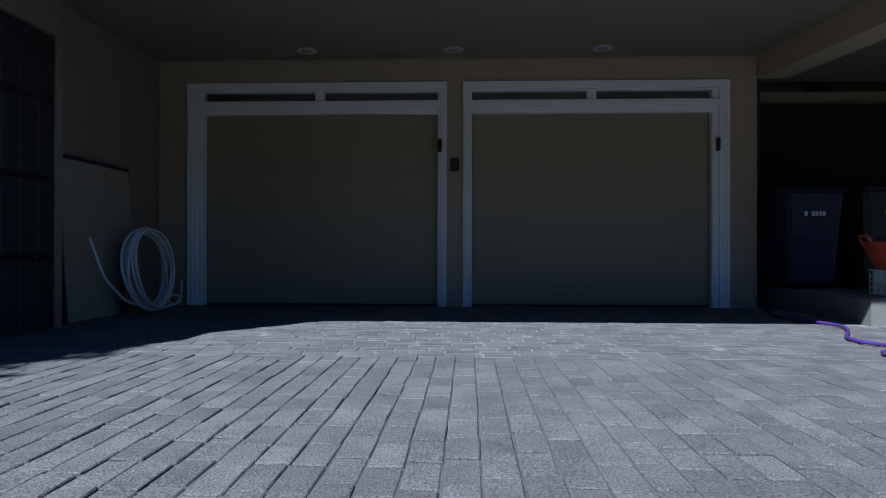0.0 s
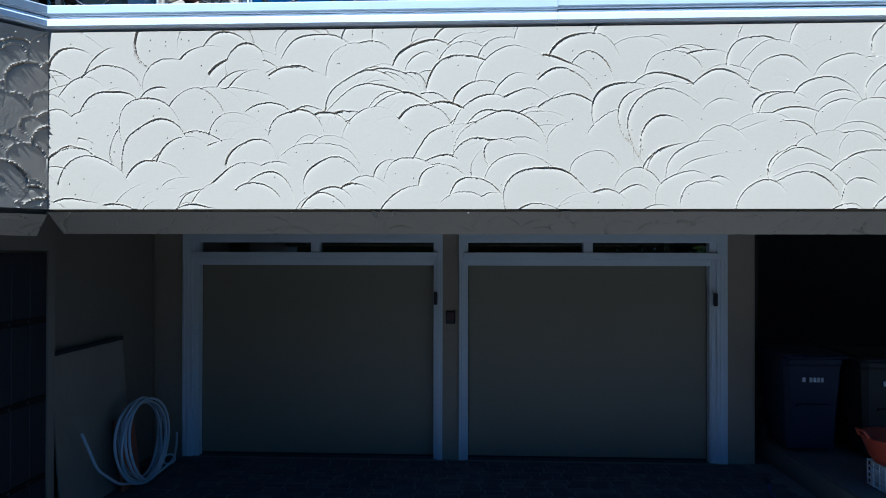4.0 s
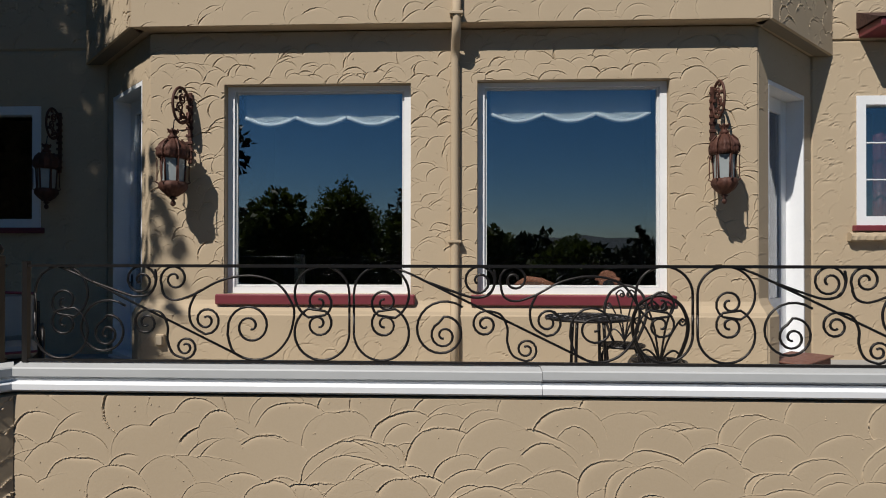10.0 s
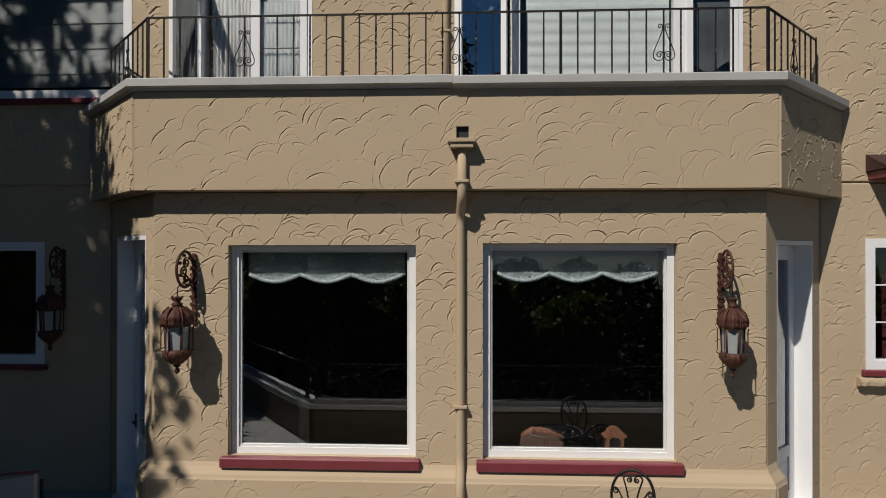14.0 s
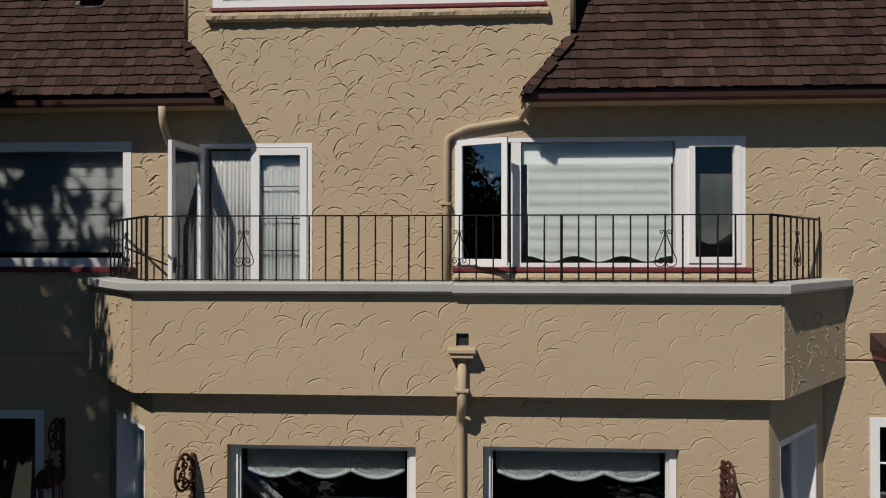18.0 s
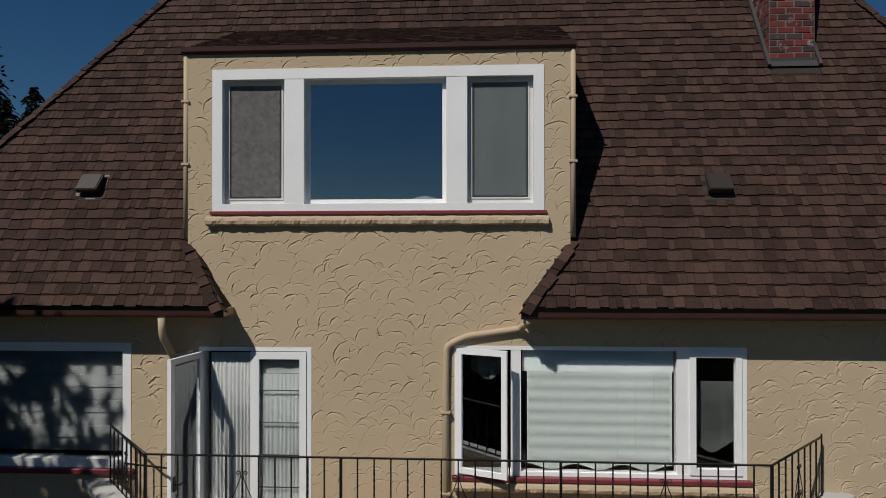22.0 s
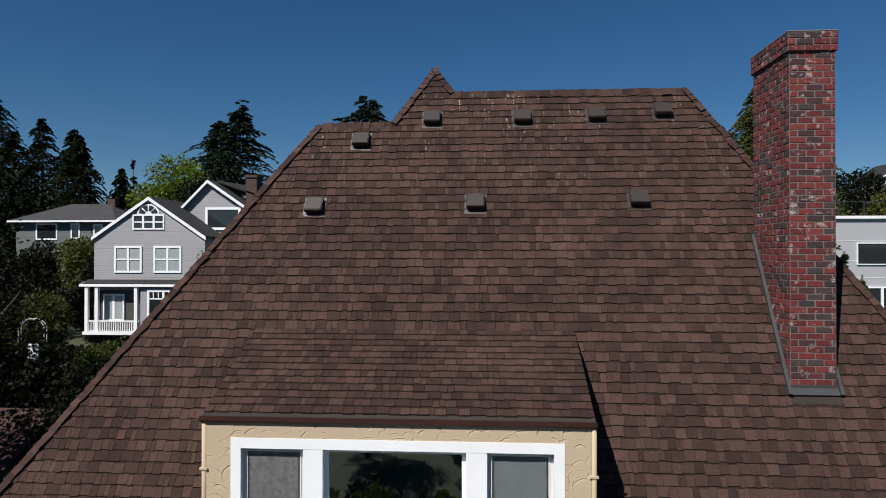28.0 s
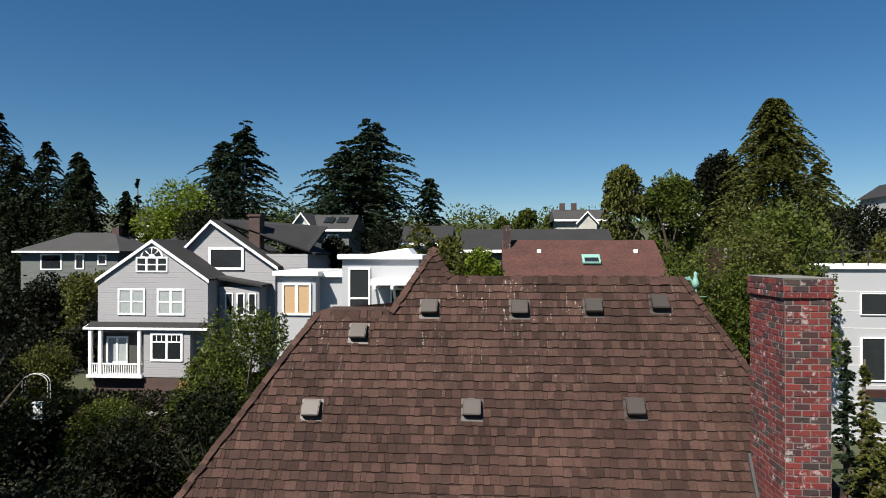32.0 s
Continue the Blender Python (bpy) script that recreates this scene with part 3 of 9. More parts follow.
# carport walls
GDOORS = [(-3.15, -0.24), (-0.06, 2.84)]
garage_wall = wall_with_holes("wall_garage", (-3.5, GARAGE_Y, -0.05), (1, 0, 0), 6.64, 3.1, 0.28, [(a + 3.5, 0.0, b + 3.5, 2.53) for a, b in GDOORS], M_CARPORT, "stucco garage wall in shade-darkened taupe with two door openings")
skin("stucco_coat", (-3.5, GARAGE_Y, -0.05), (1, 0, 0), 6.64, 2.8, [(a + 3.5, 0.0, b + 3.5, 2.53) for a, b in GDOORS], garage_wall, 31, step=0.03, relief=0.006, mat=M_CARPORT)
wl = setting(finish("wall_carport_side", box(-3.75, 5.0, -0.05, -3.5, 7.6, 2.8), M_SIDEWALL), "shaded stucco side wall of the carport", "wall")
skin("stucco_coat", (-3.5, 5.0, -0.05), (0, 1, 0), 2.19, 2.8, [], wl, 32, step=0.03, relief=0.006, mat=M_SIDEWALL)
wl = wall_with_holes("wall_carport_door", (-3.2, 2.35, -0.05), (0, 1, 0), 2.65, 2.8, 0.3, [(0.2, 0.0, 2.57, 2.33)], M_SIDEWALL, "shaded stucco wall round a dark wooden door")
setting(finish("wall_alcove_return", box(3.14, GARAGE_Y + 0.285, -0.05, 3.3, 9.6, 2.75), M_ALCOVE), "return wall beside the bin alcove, coloured for deep shade", "wall")
setting(finish("wall_alcove_back", box(3.14, 9.6, -0.05, 8.0, 9.8, 2.75), M_ALCOVE), "back wall of the bin alcove, coloured for deep shade", "wall")
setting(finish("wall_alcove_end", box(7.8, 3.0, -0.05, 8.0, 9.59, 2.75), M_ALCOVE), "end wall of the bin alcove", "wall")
bm = prism([(3.14, 7.18, 2.49), (3.46, 7.18, 2.49), (4.0, 3.99, 2.49), (3.64, 3.99, 2.49)], (0, 0, 0.26))
setting(finish("carport_beam", bm, M_CARPORT), "stucco ceiling beam dividing carport and bin alcove", "beam")
bm = prism([(3.31, 9.58, -0.05), (3.31, 7.0, -0.05), (3.30, 5.45, -0.05), (7.78, 5.45, -0.05), (7.78, 9.58, -0.05)], (0, 0, 0.28))
bmesh.ops.bevel(bm, geom=[e for e in bm.edges if all(v.co.z > 0.2 for v in e.verts)], offset=0.015, segments=2, affect="EDGES")
setting(finish("bin_platform", bm, M_SLAB), "raised concrete slab with a worn edge", "slab")

# terrace deck, its parapets and the beam below them
DIAG = Vector((-0.75, -1.0, 0)).normalized()
corner = Vector((-2.45, FRONT_Y, 0))
tip = corner + DIAG * 4.0
deck = [(corner.x + 0.05, FRONT_Y + 0.18), (tip.x - 0.1, tip.y + 0.2), (-7.2, tip.y + 0.2), (-7.2, 8.34), (8.0, 8.34), (8.0, FRONT_Y + 0.18)]
# The ceiling takes the deep-shade colour too.
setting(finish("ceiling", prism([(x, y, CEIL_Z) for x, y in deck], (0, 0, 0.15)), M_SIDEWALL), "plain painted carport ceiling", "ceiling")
terrace = setting(finish("terrace_floor", prism([(x, y, CEIL_Z + 0.155) for x, y in deck], (0, 0, TERRACE_Z - CEIL_Z - 0.165)), M_CONCRETE), "terrace floor slab under chequered tiles", "floor")


def parapet(name, a, b, z0, z1, depth, label, seed, step, relief, size=(0.10, 0.21), spacing=0.105, chamfer=True):
    a, b = Vector(a), Vector(b)
    along = (b - a).normalized()
    back = -along.cross(Vector((0, 0, 1)))
    w = (b - a).length
    prof = [(0.0, z0), (0.0, z1), (depth, z1), (depth, z0 - 0.13), (0.165, z0 - 0.13)] if chamfer else [(0, z0), (0, z1), (depth, z1), (depth, z0)]
    bm = prism([a + back * d + Vector((0, 0, z)) for d, z in prof], along * w)
    # Back face carries painted shade, so the windows mirror it darker.
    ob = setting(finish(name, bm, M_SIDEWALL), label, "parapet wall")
    skin("stucco_coat", (a.x, a.y, z0), along, w, z1 - z0, [], ob, seed, step=step, relief=relief, size=size, spacing=spacing, span=(58, 110), lean=28, aim=138, seams="lrt" if chamfer else "lrbt")
    if chamfer:
        o = a + back * 0.165 + Vector((0, 0, z0 - 0.13))
        under = skin("underside_coat", o, along, w, math.hypot(0.165, 0.13), [], ob, seed + 70, step=max(0.009, step), relief=relief * 1.3, size=(0.06, 0.13), spacing=0.09, seams="lrb")
        under.data.transform(Matrix.Translation(o) @ Matrix.Rotation(math.atan2(0.165, 0.13), 4, along) @ Matrix.Translation(-o))
    return ob


terrace_wall = parapet("parapet_terrace", (-2.45, FRONT_Y, 0), (2.75, FRONT_Y, 0), 2.52, 3.57, 0.22, "tan stucco terrace parapet with scalloped trowel marks", 5, 0.0042, 0.0135, (0.11, 0.24), 0.102)
parapet("parapet_terrace_end", (2.753, FRONT_Y, 0), (8.0, FRONT_Y, 0), 2.52, 3.57, 0.22, "tan stucco terrace parapet going on past the rail", 6, 0.05, 0.01)
parapet("parapet_terrace_angle", tip, corner, 2.52, 3.57, 0.22, "shaded angled stucco parapet of the terrace", 7, 0.009, 0.030, (0.06, 0.14), 0.08)


def moulding(name, a, b, profile, mat, label, category="trim", parent=None, ends=(0.0, 0.0)):
    """A profile of (out, z) pairs drawn from a to b; ends: shifts of the mitred ends per metre of out."""
    a, b = Vector(a), Vector(b)
    along = (b - a).normalized()
    out = along.cross(Vector((0, 0, 1)))
    bm = bmesh.new()
    r0 = [bm.verts.new(a + out * o - along * (o * ends[0]) + Vector((0, 0, z))) for o, z in profile]
    r1 = [bm.verts.new(b + out * o + along * (o * ends[1]) + Vector((0, 0, z))) for o, z in profile]
    for i in range(len(profile)):
        bm.faces.new((r0[i - 1], r0[i], r1[i], r1[i - 1]))
    bm.faces.new(r0)
    bm.faces.new(r1[::-1])
    bmesh.ops.recalc_face_normals(bm, faces=bm.faces[:])
    ob = finish(name, bm, mat, parent, label if parent is not None else "")
    return ob if parent is not None else setting(ob, label, category)


def rough_ledge(name, x0, y0, z0_, x1, y1, z1_, label):
    """A lumpy trowelled ledge: a rounded profile that wanders along its length."""
    bm = bmesh.new()
    deep, high = y1 - y0, z1_ - z0_
    prof = [(1.0, 0.05), (0.35, 0.0), (0.08, 0.2), (0.0, 0.55), (0.1, 0.85), (0.4, 1.0), (1.0, 1.0)]
    n = max(8, int((x1 - x0) / 0.025))
    rows = []
    for i in range(n + 1):
        x = x0 + (x1 - x0) * i / n
        row = []
        for k, (f, g) in enumerate(prof):
            w = noise.noise((x * 9, k * 0.8, z0_)) * 0.010 + noise.noise((x * 31, k * 1.7, z0_)) * 0.008
            row.append(bm.verts.new((x, min(y1, y0 + deep * f + (w if f < 1 else 0)), z0_ + high * g + (w * 0.7 if 0 < k < 6 else 0))))
        rows.append(row)
    for a, b in zip(rows, rows[1:]):
        for k in range(len(prof) - 1):
            bm.faces.new((a[k], a[k + 1], b[k + 1], b[k]))
    bm.faces.new(rows[0][::-1])
    bm.faces.new(rows[-1])
    bmesh.ops.recalc_face_normals(bm, faces=bm.faces[:])
    return setting(finish(name, bm, M_STUCCO), label, "ledge")


LOWER = [(-0.2, 3.588), (0.022, 3.588), (0.026, 3.594), (0.040, 3.600), (0.042, 3.632), (0.036, 3.640), (0.014, 3.646), (0.014, 3.66), (-0.2, 3.66)]
UPPER = [(-0.125, 3.664), (0.024, 3.664), (0.028, 3.672), (0.034, 3.676), (0.034, 3.718), (0.028, 3.726), (-0.125, 3.736)]
MITRE = -0.33
for nm, a, b, e in (("cap_terrace", corner, Vector((0.56, FRONT_Y, 0)), (MITRE, 0)), ("cap_terrace_angle", tip, corner, (0, MITRE))):
    moulding(nm + "_lower", a, b, LOWER, M_WHITE, "white painted bed moulding under the terrace cap", ends=e)
    moulding(nm, a, b, UPPER, M_CAPTOP, "weathered white cap board on the terrace parapet", ends=e)
moulding("cap_terrace_lower_east", Vector((0.563, FRONT_Y, 0)), Vector((8, FRONT_Y, 0)), LOWER, M_WHITE, "white painted bed moulding under the terrace cap")
moulding("cap_terrace_east", Vector((0.563, FRONT_Y - 0.004, 0.006)), Vector((8, FRONT_Y - 0.004, 0.006)), UPPER, M_CAPTOP, "weathered white cap board, jointed with a small step")

# bay storey
BAY_L, BAY_R = -3.36, 3.21
WIN_A, WIN_B = (-2.53, 3.93, -0.48, 6.22), (0.24, 3.93, 2.29, 6.24)
z0 = TERRACE_Z - 0.1
bay_holes = [(q[0] - BAY_L, q[1] - z0, q[2] - BAY_L, q[3] - z0) for q in (WIN_A, WIN_B)]
bay = wall_with_holes("wall_bay", (BAY_L, GARAGE_Y, z0), (1, 0, 0), BAY_R - BAY_L, 6.8 - z0, 0.25, bay_holes, M_STUCCO, "tan scalloped stucco bay wall with two picture windows")
skin("stucco_coat", (BAY_L, GARAGE_Y, z0), (1, 0, 0), BAY_R - BAY_L, 6.795 - z0, bay_holes, bay, 11, step=0.007, relief=0.024, size=(0.09, 0.19), spacing=0.09)
SIDE = 1.63
PLINTH = 0.64


def plinth(name, a, b, seed, ends):
    a, b = Vector(a), Vector(b)
    along = (b - a).normalized()
    out = along.cross(Vector((0, 0, 1)))
    ob = moulding(name, a, b, [(0.0, TERRACE_Z - 0.08), (0.13, TERRACE_Z - 0.08), (0.13, TERRACE_Z + PLINTH - 0.02), (0.11, TERRACE_Z + PLINTH + 0.03), (0.05, TERRACE_Z + PLINTH + 0.10), (0.0, TERRACE_Z + PLINTH + 0.2)], M_STUCCO, "projecting stucco plinth with a sloping top", "plinth", ends=ends)
    o = a + out * 0.13 - along * (0.13 * ends[0])
    skin("stucco_coat", (o.x, o.y, TERRACE_Z - 0.08), along, (b - a).length + 0.13 * sum(ends), PLINTH + 0.08, [], ob, seed, step=0.016, relief=0.01)
    return ob


MIT = 0.41
plinth("plinth_bay", (BAY_L, GARAGE_Y, 0), (BAY_R, GARAGE_Y, 0), 12, (MIT, MIT))
dl = (Vector((1.14, -1.16, 0))).normalized()
dr = (Vector((1.14, 1.16, 0))).normalized()
pl = Vector((BAY_L, GARAGE_Y, 0)) - dl * SIDE
DOOR_U = (0.27, 1.40)
side_hole_r = [(DOOR_U[0], 0.10, DOOR_U[1], 6.28 - z0)]
side_hole_l = [(SIDE - DOOR_U[1], 0.10, SIDE - DOOR_U[0], 6.34 - z0)]
wl = wall_with_holes("wall_bay_west", (pl.x, pl.y, z0), dl, SIDE - 0.003, 6.8 - z0, 0.2, side_hole_l, M_STUCCO, "angled stucco side of the bay with a shaded glazed door")
skin("stucco_coat", (pl.x, pl.y, z0), dl, SIDE, 6.795 - z0, side_hole_l, wl, 13, step=0.018, relief=0.01)
wl = wall_with_holes("wall_bay_east", (BAY_R, GARAGE_Y, z0), dr, SIDE, 6.8 - z0, 0.2, side_hole_r, M_STUCCO, "angled stucco side of the bay with a white glazed door")
skin("stucco_coat", (BAY_R, GARAGE_Y, z0), dr, SIDE, 6.795 - z0, side_hole_r, wl, 14, step=0.012, relief=0.010)
plinth("plinth_bay_east", (BAY_R, GARAGE_Y, 0), Vector((BAY_R, GARAGE_Y, 0)) + dr * 0.24, 15, (MIT, 0.0))
plinth("plinth_bay_west", Vector((BAY_L, GARAGE_Y, 0)) - dl * 0.2, (BAY_L, GARAGE_Y, 0), 16, (0.0, MIT))

# upper balcony
bl, br = Vector((-3.49, BAL_Y, 0)), Vector((3.26, BAL_Y, 0))
bl2, br2 = Vector((-4.78, WALL_Y - 0.01, 0)), Vector((4.60, WALL_Y - 0.01, 0))
setting(finish("balcony_soffit", prism([(bl2.x, bl2.y, 6.803), (bl.x, bl.y, 6.803), (br.x, br.y, 6.803), (br2.x, br2.y, 6.803)], (0, 0, 0.3)), M_STUCCO), "painted underside and floor of the upper balcony", "balcony floor")
SCUP = (3.45, 0.53, 3.58, 0.66)
bw = wall_with_holes("parapet_balcony", (bl.x, BAL_Y, 6.8), (1, 0, 0), br.x - bl.x, 1.06, 0.16, [SCUP], M_STUCCO, "tan scalloped stucco parapet of the upper balcony")
skin("stucco_coat", (bl.x, BAL_Y, 6.8), (1, 0, 0), br.x - bl.x, 1.06, [SCUP], bw, 21, step=0.007, relief=0.015, size=(0.10, 0.24), spacing=0.105, aim=158, lean=26)
for nm, a, b, s in (("parapet_balcony_west", bl2, bl, 22), ("parapet_balcony_east", br, br2, 23)):
    parapet(nm, a, b, 6.8, 7.86, 0.14, "angled stucco end of the upper balcony parapet", s, 0.011, 0.022, chamfer=False)
BCAP = [(-0.2, 7.863), (0.05, 7.863), (0.06, 7.885), (0.105, 7.90), (0.105, 7.975), (0.095, 7.985), (-0.2, 7.995)]
MB = math.tan(radians(23))
mid = Vector((-0.08, BAL_Y, 0))
moulding("cap_balcony_west", bl2, bl, BCAP, M_CAPGREY, "weathered white cap on the balcony parapet", ends=(0, MB))
moulding("cap_balcony", bl, mid, BCAP, M_CAPGREY, "weathered white cap on the balcony parapet", ends=(MB, 0))
moulding("cap_balcony_mid", mid + Vector((0.003, -0.004, -0.012)), br + Vector((0, -0.004, -0.012)), BCAP, M_CAPGREY, "weathered white cap on the balcony parapet, jointed", ends=(0, MB))
moulding("cap_balcony_east", br, br2, BCAP, M_CAPGREY, "weathered white cap on the balcony parapet", ends=(MB, 0))

# main wall, upper storey and dormer front in one plane
WIN_L2, FRENCH, WIN_C = (-6.9, 8.12, -4.27, 9.69), (-3.32, 7.1, -1.92, 9.66), (-0.09, 8.12, 3.43, 9.70)
z1 = 7.0
up_holes = [(q[0] + 9, q[1] - z1, q[2] + 9, q[3] - z1) for q in (WIN_L2, FRENCH, WIN_C)]
wall_up = wall_with_holes("wall_upper", (-9, WALL_Y, z1), (1, 0, 0), 18.3, 3.22, 0.25, up_holes, M_STUCCO, "tan stucco upper wall with windows and a balcony door")
DORM_L, DORM_R, DORM_TOP = -3.50, 1.33, 13.42
DWIN = (-3.18, 11.40, 1.01, 13.20)
dh = [(DWIN[0] - DORM_L, DWIN[1] - 10.22, DWIN[2] - DORM_L, DWIN[3] - 10.22)]
wall_d = wall_with_holes("wall_dormer", (DORM_L, WALL_Y, 10.222), (1, 0, 0), DORM_R - DORM_L, DORM_TOP - 10.22, 0.2, dh, M_STUCCO, "tan stucco dormer front with a wide window")
for u0, u1, top, sd, fine, sm in ((-9.0, DORM_L, 10.21, 41, 0.018, "lbt"), (DORM_L, DORM_R, DORM_TOP - 0.005, 42, 0.009, "bt"), (DORM_R, 9.3, 10.21, 43, 0.014, "rbt")):
    hs = [(max(q[0], u0) - u0, q[1] - z1, min(q[2], u1) - u0, q[3] - z1) for q in (WIN_L2, FRENCH, WIN_C, DWIN) if q[2] > u0 and q[0] < u1 and q[1] < top]
    skin("stucco_coat", (u0, WALL_Y, z1), (1, 0, 0), u1 - u0, top - z1, hs, wall_d if top > 11 else wall_up, sd, step=fine, relief=0.021, size=(0.07, 0.17), spacing=0.082, seams=sm, lean=52, aim=135)
for nm, x in (("dormer_cheek_west", DORM_L), ("dormer_cheek_east", DORM_R - 0.16)):
    setting(finish(nm, prism([(x, WALL_Y + 0.203, 10.3), (x, WALL_Y + 0.203, DORM_TOP), (x, 10.2, 14.25)], (0.16, 0, 0)), M_STUCCO), "stucco cheek wall of the dormer", "wall")
# lower storey beside the bay
WIN_L1, WIN_R1 = (-6.6, 4.70, -5.42, 6.24), (4.93, 4.72, 6.4, 6.28)
z0 = TERRACE_Z - 0.1
for nm, xa, xb, q, sd in (("wall_lower_west", -9.0, -4.52, WIN_L1, 51), ("wall_lower_east", 4.36, 9.3, WIN_R1, 52)):
    hs = [(q[0] - xa, q[1] - z0, q[2] - xa, q[3] - z0)]
    wl = wall_with_holes(nm, (xa, WALL_Y, z0), (1, 0, 0), xb - xa, 7.0 - z0 - 0.003, 0.25, hs, M_STUCCO, "tan stucco wall beside the bay with a window")
    skin("stucco_coat", (xa, WALL_Y, z0), (1, 0, 0), xb - xa, 6.99 - z0, hs, wl, sd, step=0.02, relief=0.012, size=(0.07, 0.16), spacing=0.11)
for nm, xa, xb in (("wall_base_east", 3.0, 9.3), ("wall_base_west", -9.0, -3.52)):
    setting(finish(nm, box(xa, 9.81 if xa > 0 else WALL_Y, -0.1, xb, 10.0 if xa > 0 else WALL_Y + 0.25, z0 - 0.003), M_STUCCO), "plain house wall below the terrace", "wall")
for nm, x in (("wall_west", -9.0), ("wall_east", 9.1)):
    setting(finish(nm, box(x, WALL_Y + 0.253, -0.1, x + 0.2, 18, 10.2), M_STUCCO), "stucco end wall of the house", "wall")
setting(finish("wall_back", box(-9, 18, -0.1, 9.3, 18.2, 10.2), M_STUCCO), "stucco back wall of the house", "wall")
# rooms behind the glass, with gloom painted into their walls
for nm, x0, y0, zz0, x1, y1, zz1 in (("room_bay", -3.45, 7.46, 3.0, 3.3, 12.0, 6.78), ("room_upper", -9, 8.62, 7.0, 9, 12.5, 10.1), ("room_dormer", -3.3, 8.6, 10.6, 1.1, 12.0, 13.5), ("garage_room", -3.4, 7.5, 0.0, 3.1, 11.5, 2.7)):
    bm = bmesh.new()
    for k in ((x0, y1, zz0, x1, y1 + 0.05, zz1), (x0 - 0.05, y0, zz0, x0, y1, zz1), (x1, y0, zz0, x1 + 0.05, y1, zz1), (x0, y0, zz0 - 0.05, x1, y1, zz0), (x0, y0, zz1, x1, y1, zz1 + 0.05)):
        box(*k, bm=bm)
    setting(finish(nm, bm, M_LOFT if nm == "room_dormer" else M_DARKROOM), "room behind the windows with gloom in its wall colour", "room")

# ---- roof ----
SLOPE = 1.768
EAVE_Y, EAVE_Z = 7.90, 10.16
LEN = math.hypot(1, SLOPE)
UPWAY = Vector((0, 1 / LEN, SLOPE / LEN))
ROOF_N = Vector((0, -SLOPE / LEN, 1 / LEN))


def on_roof(x, y, lift=0.0):
    return Vector((x, y, EAVE_Z + SLOPE * (y - EAVE_Y))) + ROOF_N * lift


HIP_L = lambda y: -8.14 + 1.145 * (y - EAVE_Y)
HIP_R = lambda y: 8.55 - 1.0 * (y - EAVE_Y)
RIDGE_LOW, RIDGE = 12.31, 12.67
PEAK = (-0.96, 12.99)


left_eave, right_eave = -2.90, 0.72
tops = [(HIP_L(RIDGE_LOW), RIDGE_LOW), (-1.70, RIDGE_LOW), PEAK, (-0.57, RIDGE), (HIP_R(RIDGE), RIDGE)]
HIP_TOP = WALL_Y + 0.02
# slabs under the shingles: left skirt, right skirt, and the part above and beside the dormer
bm = bmesh.new()
for poly in ([(HIP_L(EAVE_Y), EAVE_Y + 0.06), (left_eave, EAVE_Y + 0.06), (DORM_L, HIP_TOP), (DORM_L, 10.27), (HIP_L(10.27), 10.27)],
             [(right_eave, EAVE_Y + 0.06), (HIP_R(EAVE_Y), EAVE_Y + 0.06), (HIP_R(10.27), 10.27), (DORM_R, 10.27), (DORM_R, HIP_TOP)],
             [(HIP_L(10.27), 10.27), (HIP_R(10.27), 10.27), *[(x, y) for x, y in reversed(tops)]]):
    prism([on_roof(x, y, -0.004) for x, y in poly], -ROOF_N * 0.08, bm)
roof = finish("roof_deck", bm, M_UNDER)
setting(roof, "steep roof of brown asphalt shingles with a dormer", "roof")
# hips, back and small returns
bm = bmesh.new()
low, high = Vector((HIP_L(EAVE_Y), EAVE_Y, EAVE_Z)), Vector((HIP_R(EAVE_Y), EAVE_Y, EAVE_Z))
rl, rr = on_roof(HIP_L(RIDGE_LOW), RIDGE_LOW), on_roof(HIP_R(RIDGE), RIDGE)
bl3, br3 = Vector((low.x, 18.4, EAVE_Z)), Vector((high.x, 18.4, EAVE_Z))
for poly in ([low, rl, Vector((rl.x, 13.6, rl.z)), bl3], [high, br3, Vector((rr.x, 13.3, rr.z)), rr]):
    bm.faces.new([bm.verts.new(p - Vector((0, 0, 0.03))) for p in poly])
pk = on_roof(*PEAK)
bm.faces.new([bm.verts.new(p - Vector((0, 0, 0.03))) for p in (bl3, Vector((rl.x, 13.6, rl.z)), Vector((rr.x, 13.3, rr.z)), br3)])
for tri in ((on_roof(-1.70, RIDGE_LOW), pk, Vector((-1.3, 14.2, rl.z))), (pk, on_roof(-0.57, RIDGE), Vector((-0.7, 14.2, rl.z))), (pk, Vector((-0.7, 14.2, rl.z)), Vector((-1.3, 14.2, rl.z)))):
    bm.faces.new([bm.verts.new(p) for p in tri])
bm.faces.new([bm.verts.new(p) for p in (on_roof(-0.57, RIDGE), rr, Vector((rr.x, 13.3, rr.z)), Vector((-0.57, 13.3, rr.z)))])
bm.faces.new([bm.verts.new(p) for p in (rl, on_roof(-1.70, RIDGE_LOW), Vector((-1.70, 13.6, rl.z)), Vector((rl.x, 13.6, rl.z)))])
setting(finish("roof_back", bm, M_SHINGLE), "rear and end slopes of the brown shingle roof", "roof")

# ---- windows and doors ----
def ring(x0, z0, x1, z1, w, y0, y1, bm=None, wb=None, wt=None, wl=None, wr=None):
    """A rectangular frame in the wall's plane."""
    bm = bm or bmesh.new()
    wb, wt, wl, wr = (w if k is None else k for k in (wb, wt, wl, wr))
    box(x0, y0, z0, x0 + wl, y1, z1, bm)
    box(x1 - wr, y0, z0, x1, y1, z1, bm)
    box(x0 + wl, y0 + 0.001, z0, x1 - wr, y1, z0 + wb, bm)
    box(x0 + wl, y0 + 0.001, z1 - wt, x1 - wr, y1, z1, bm)
    return bm


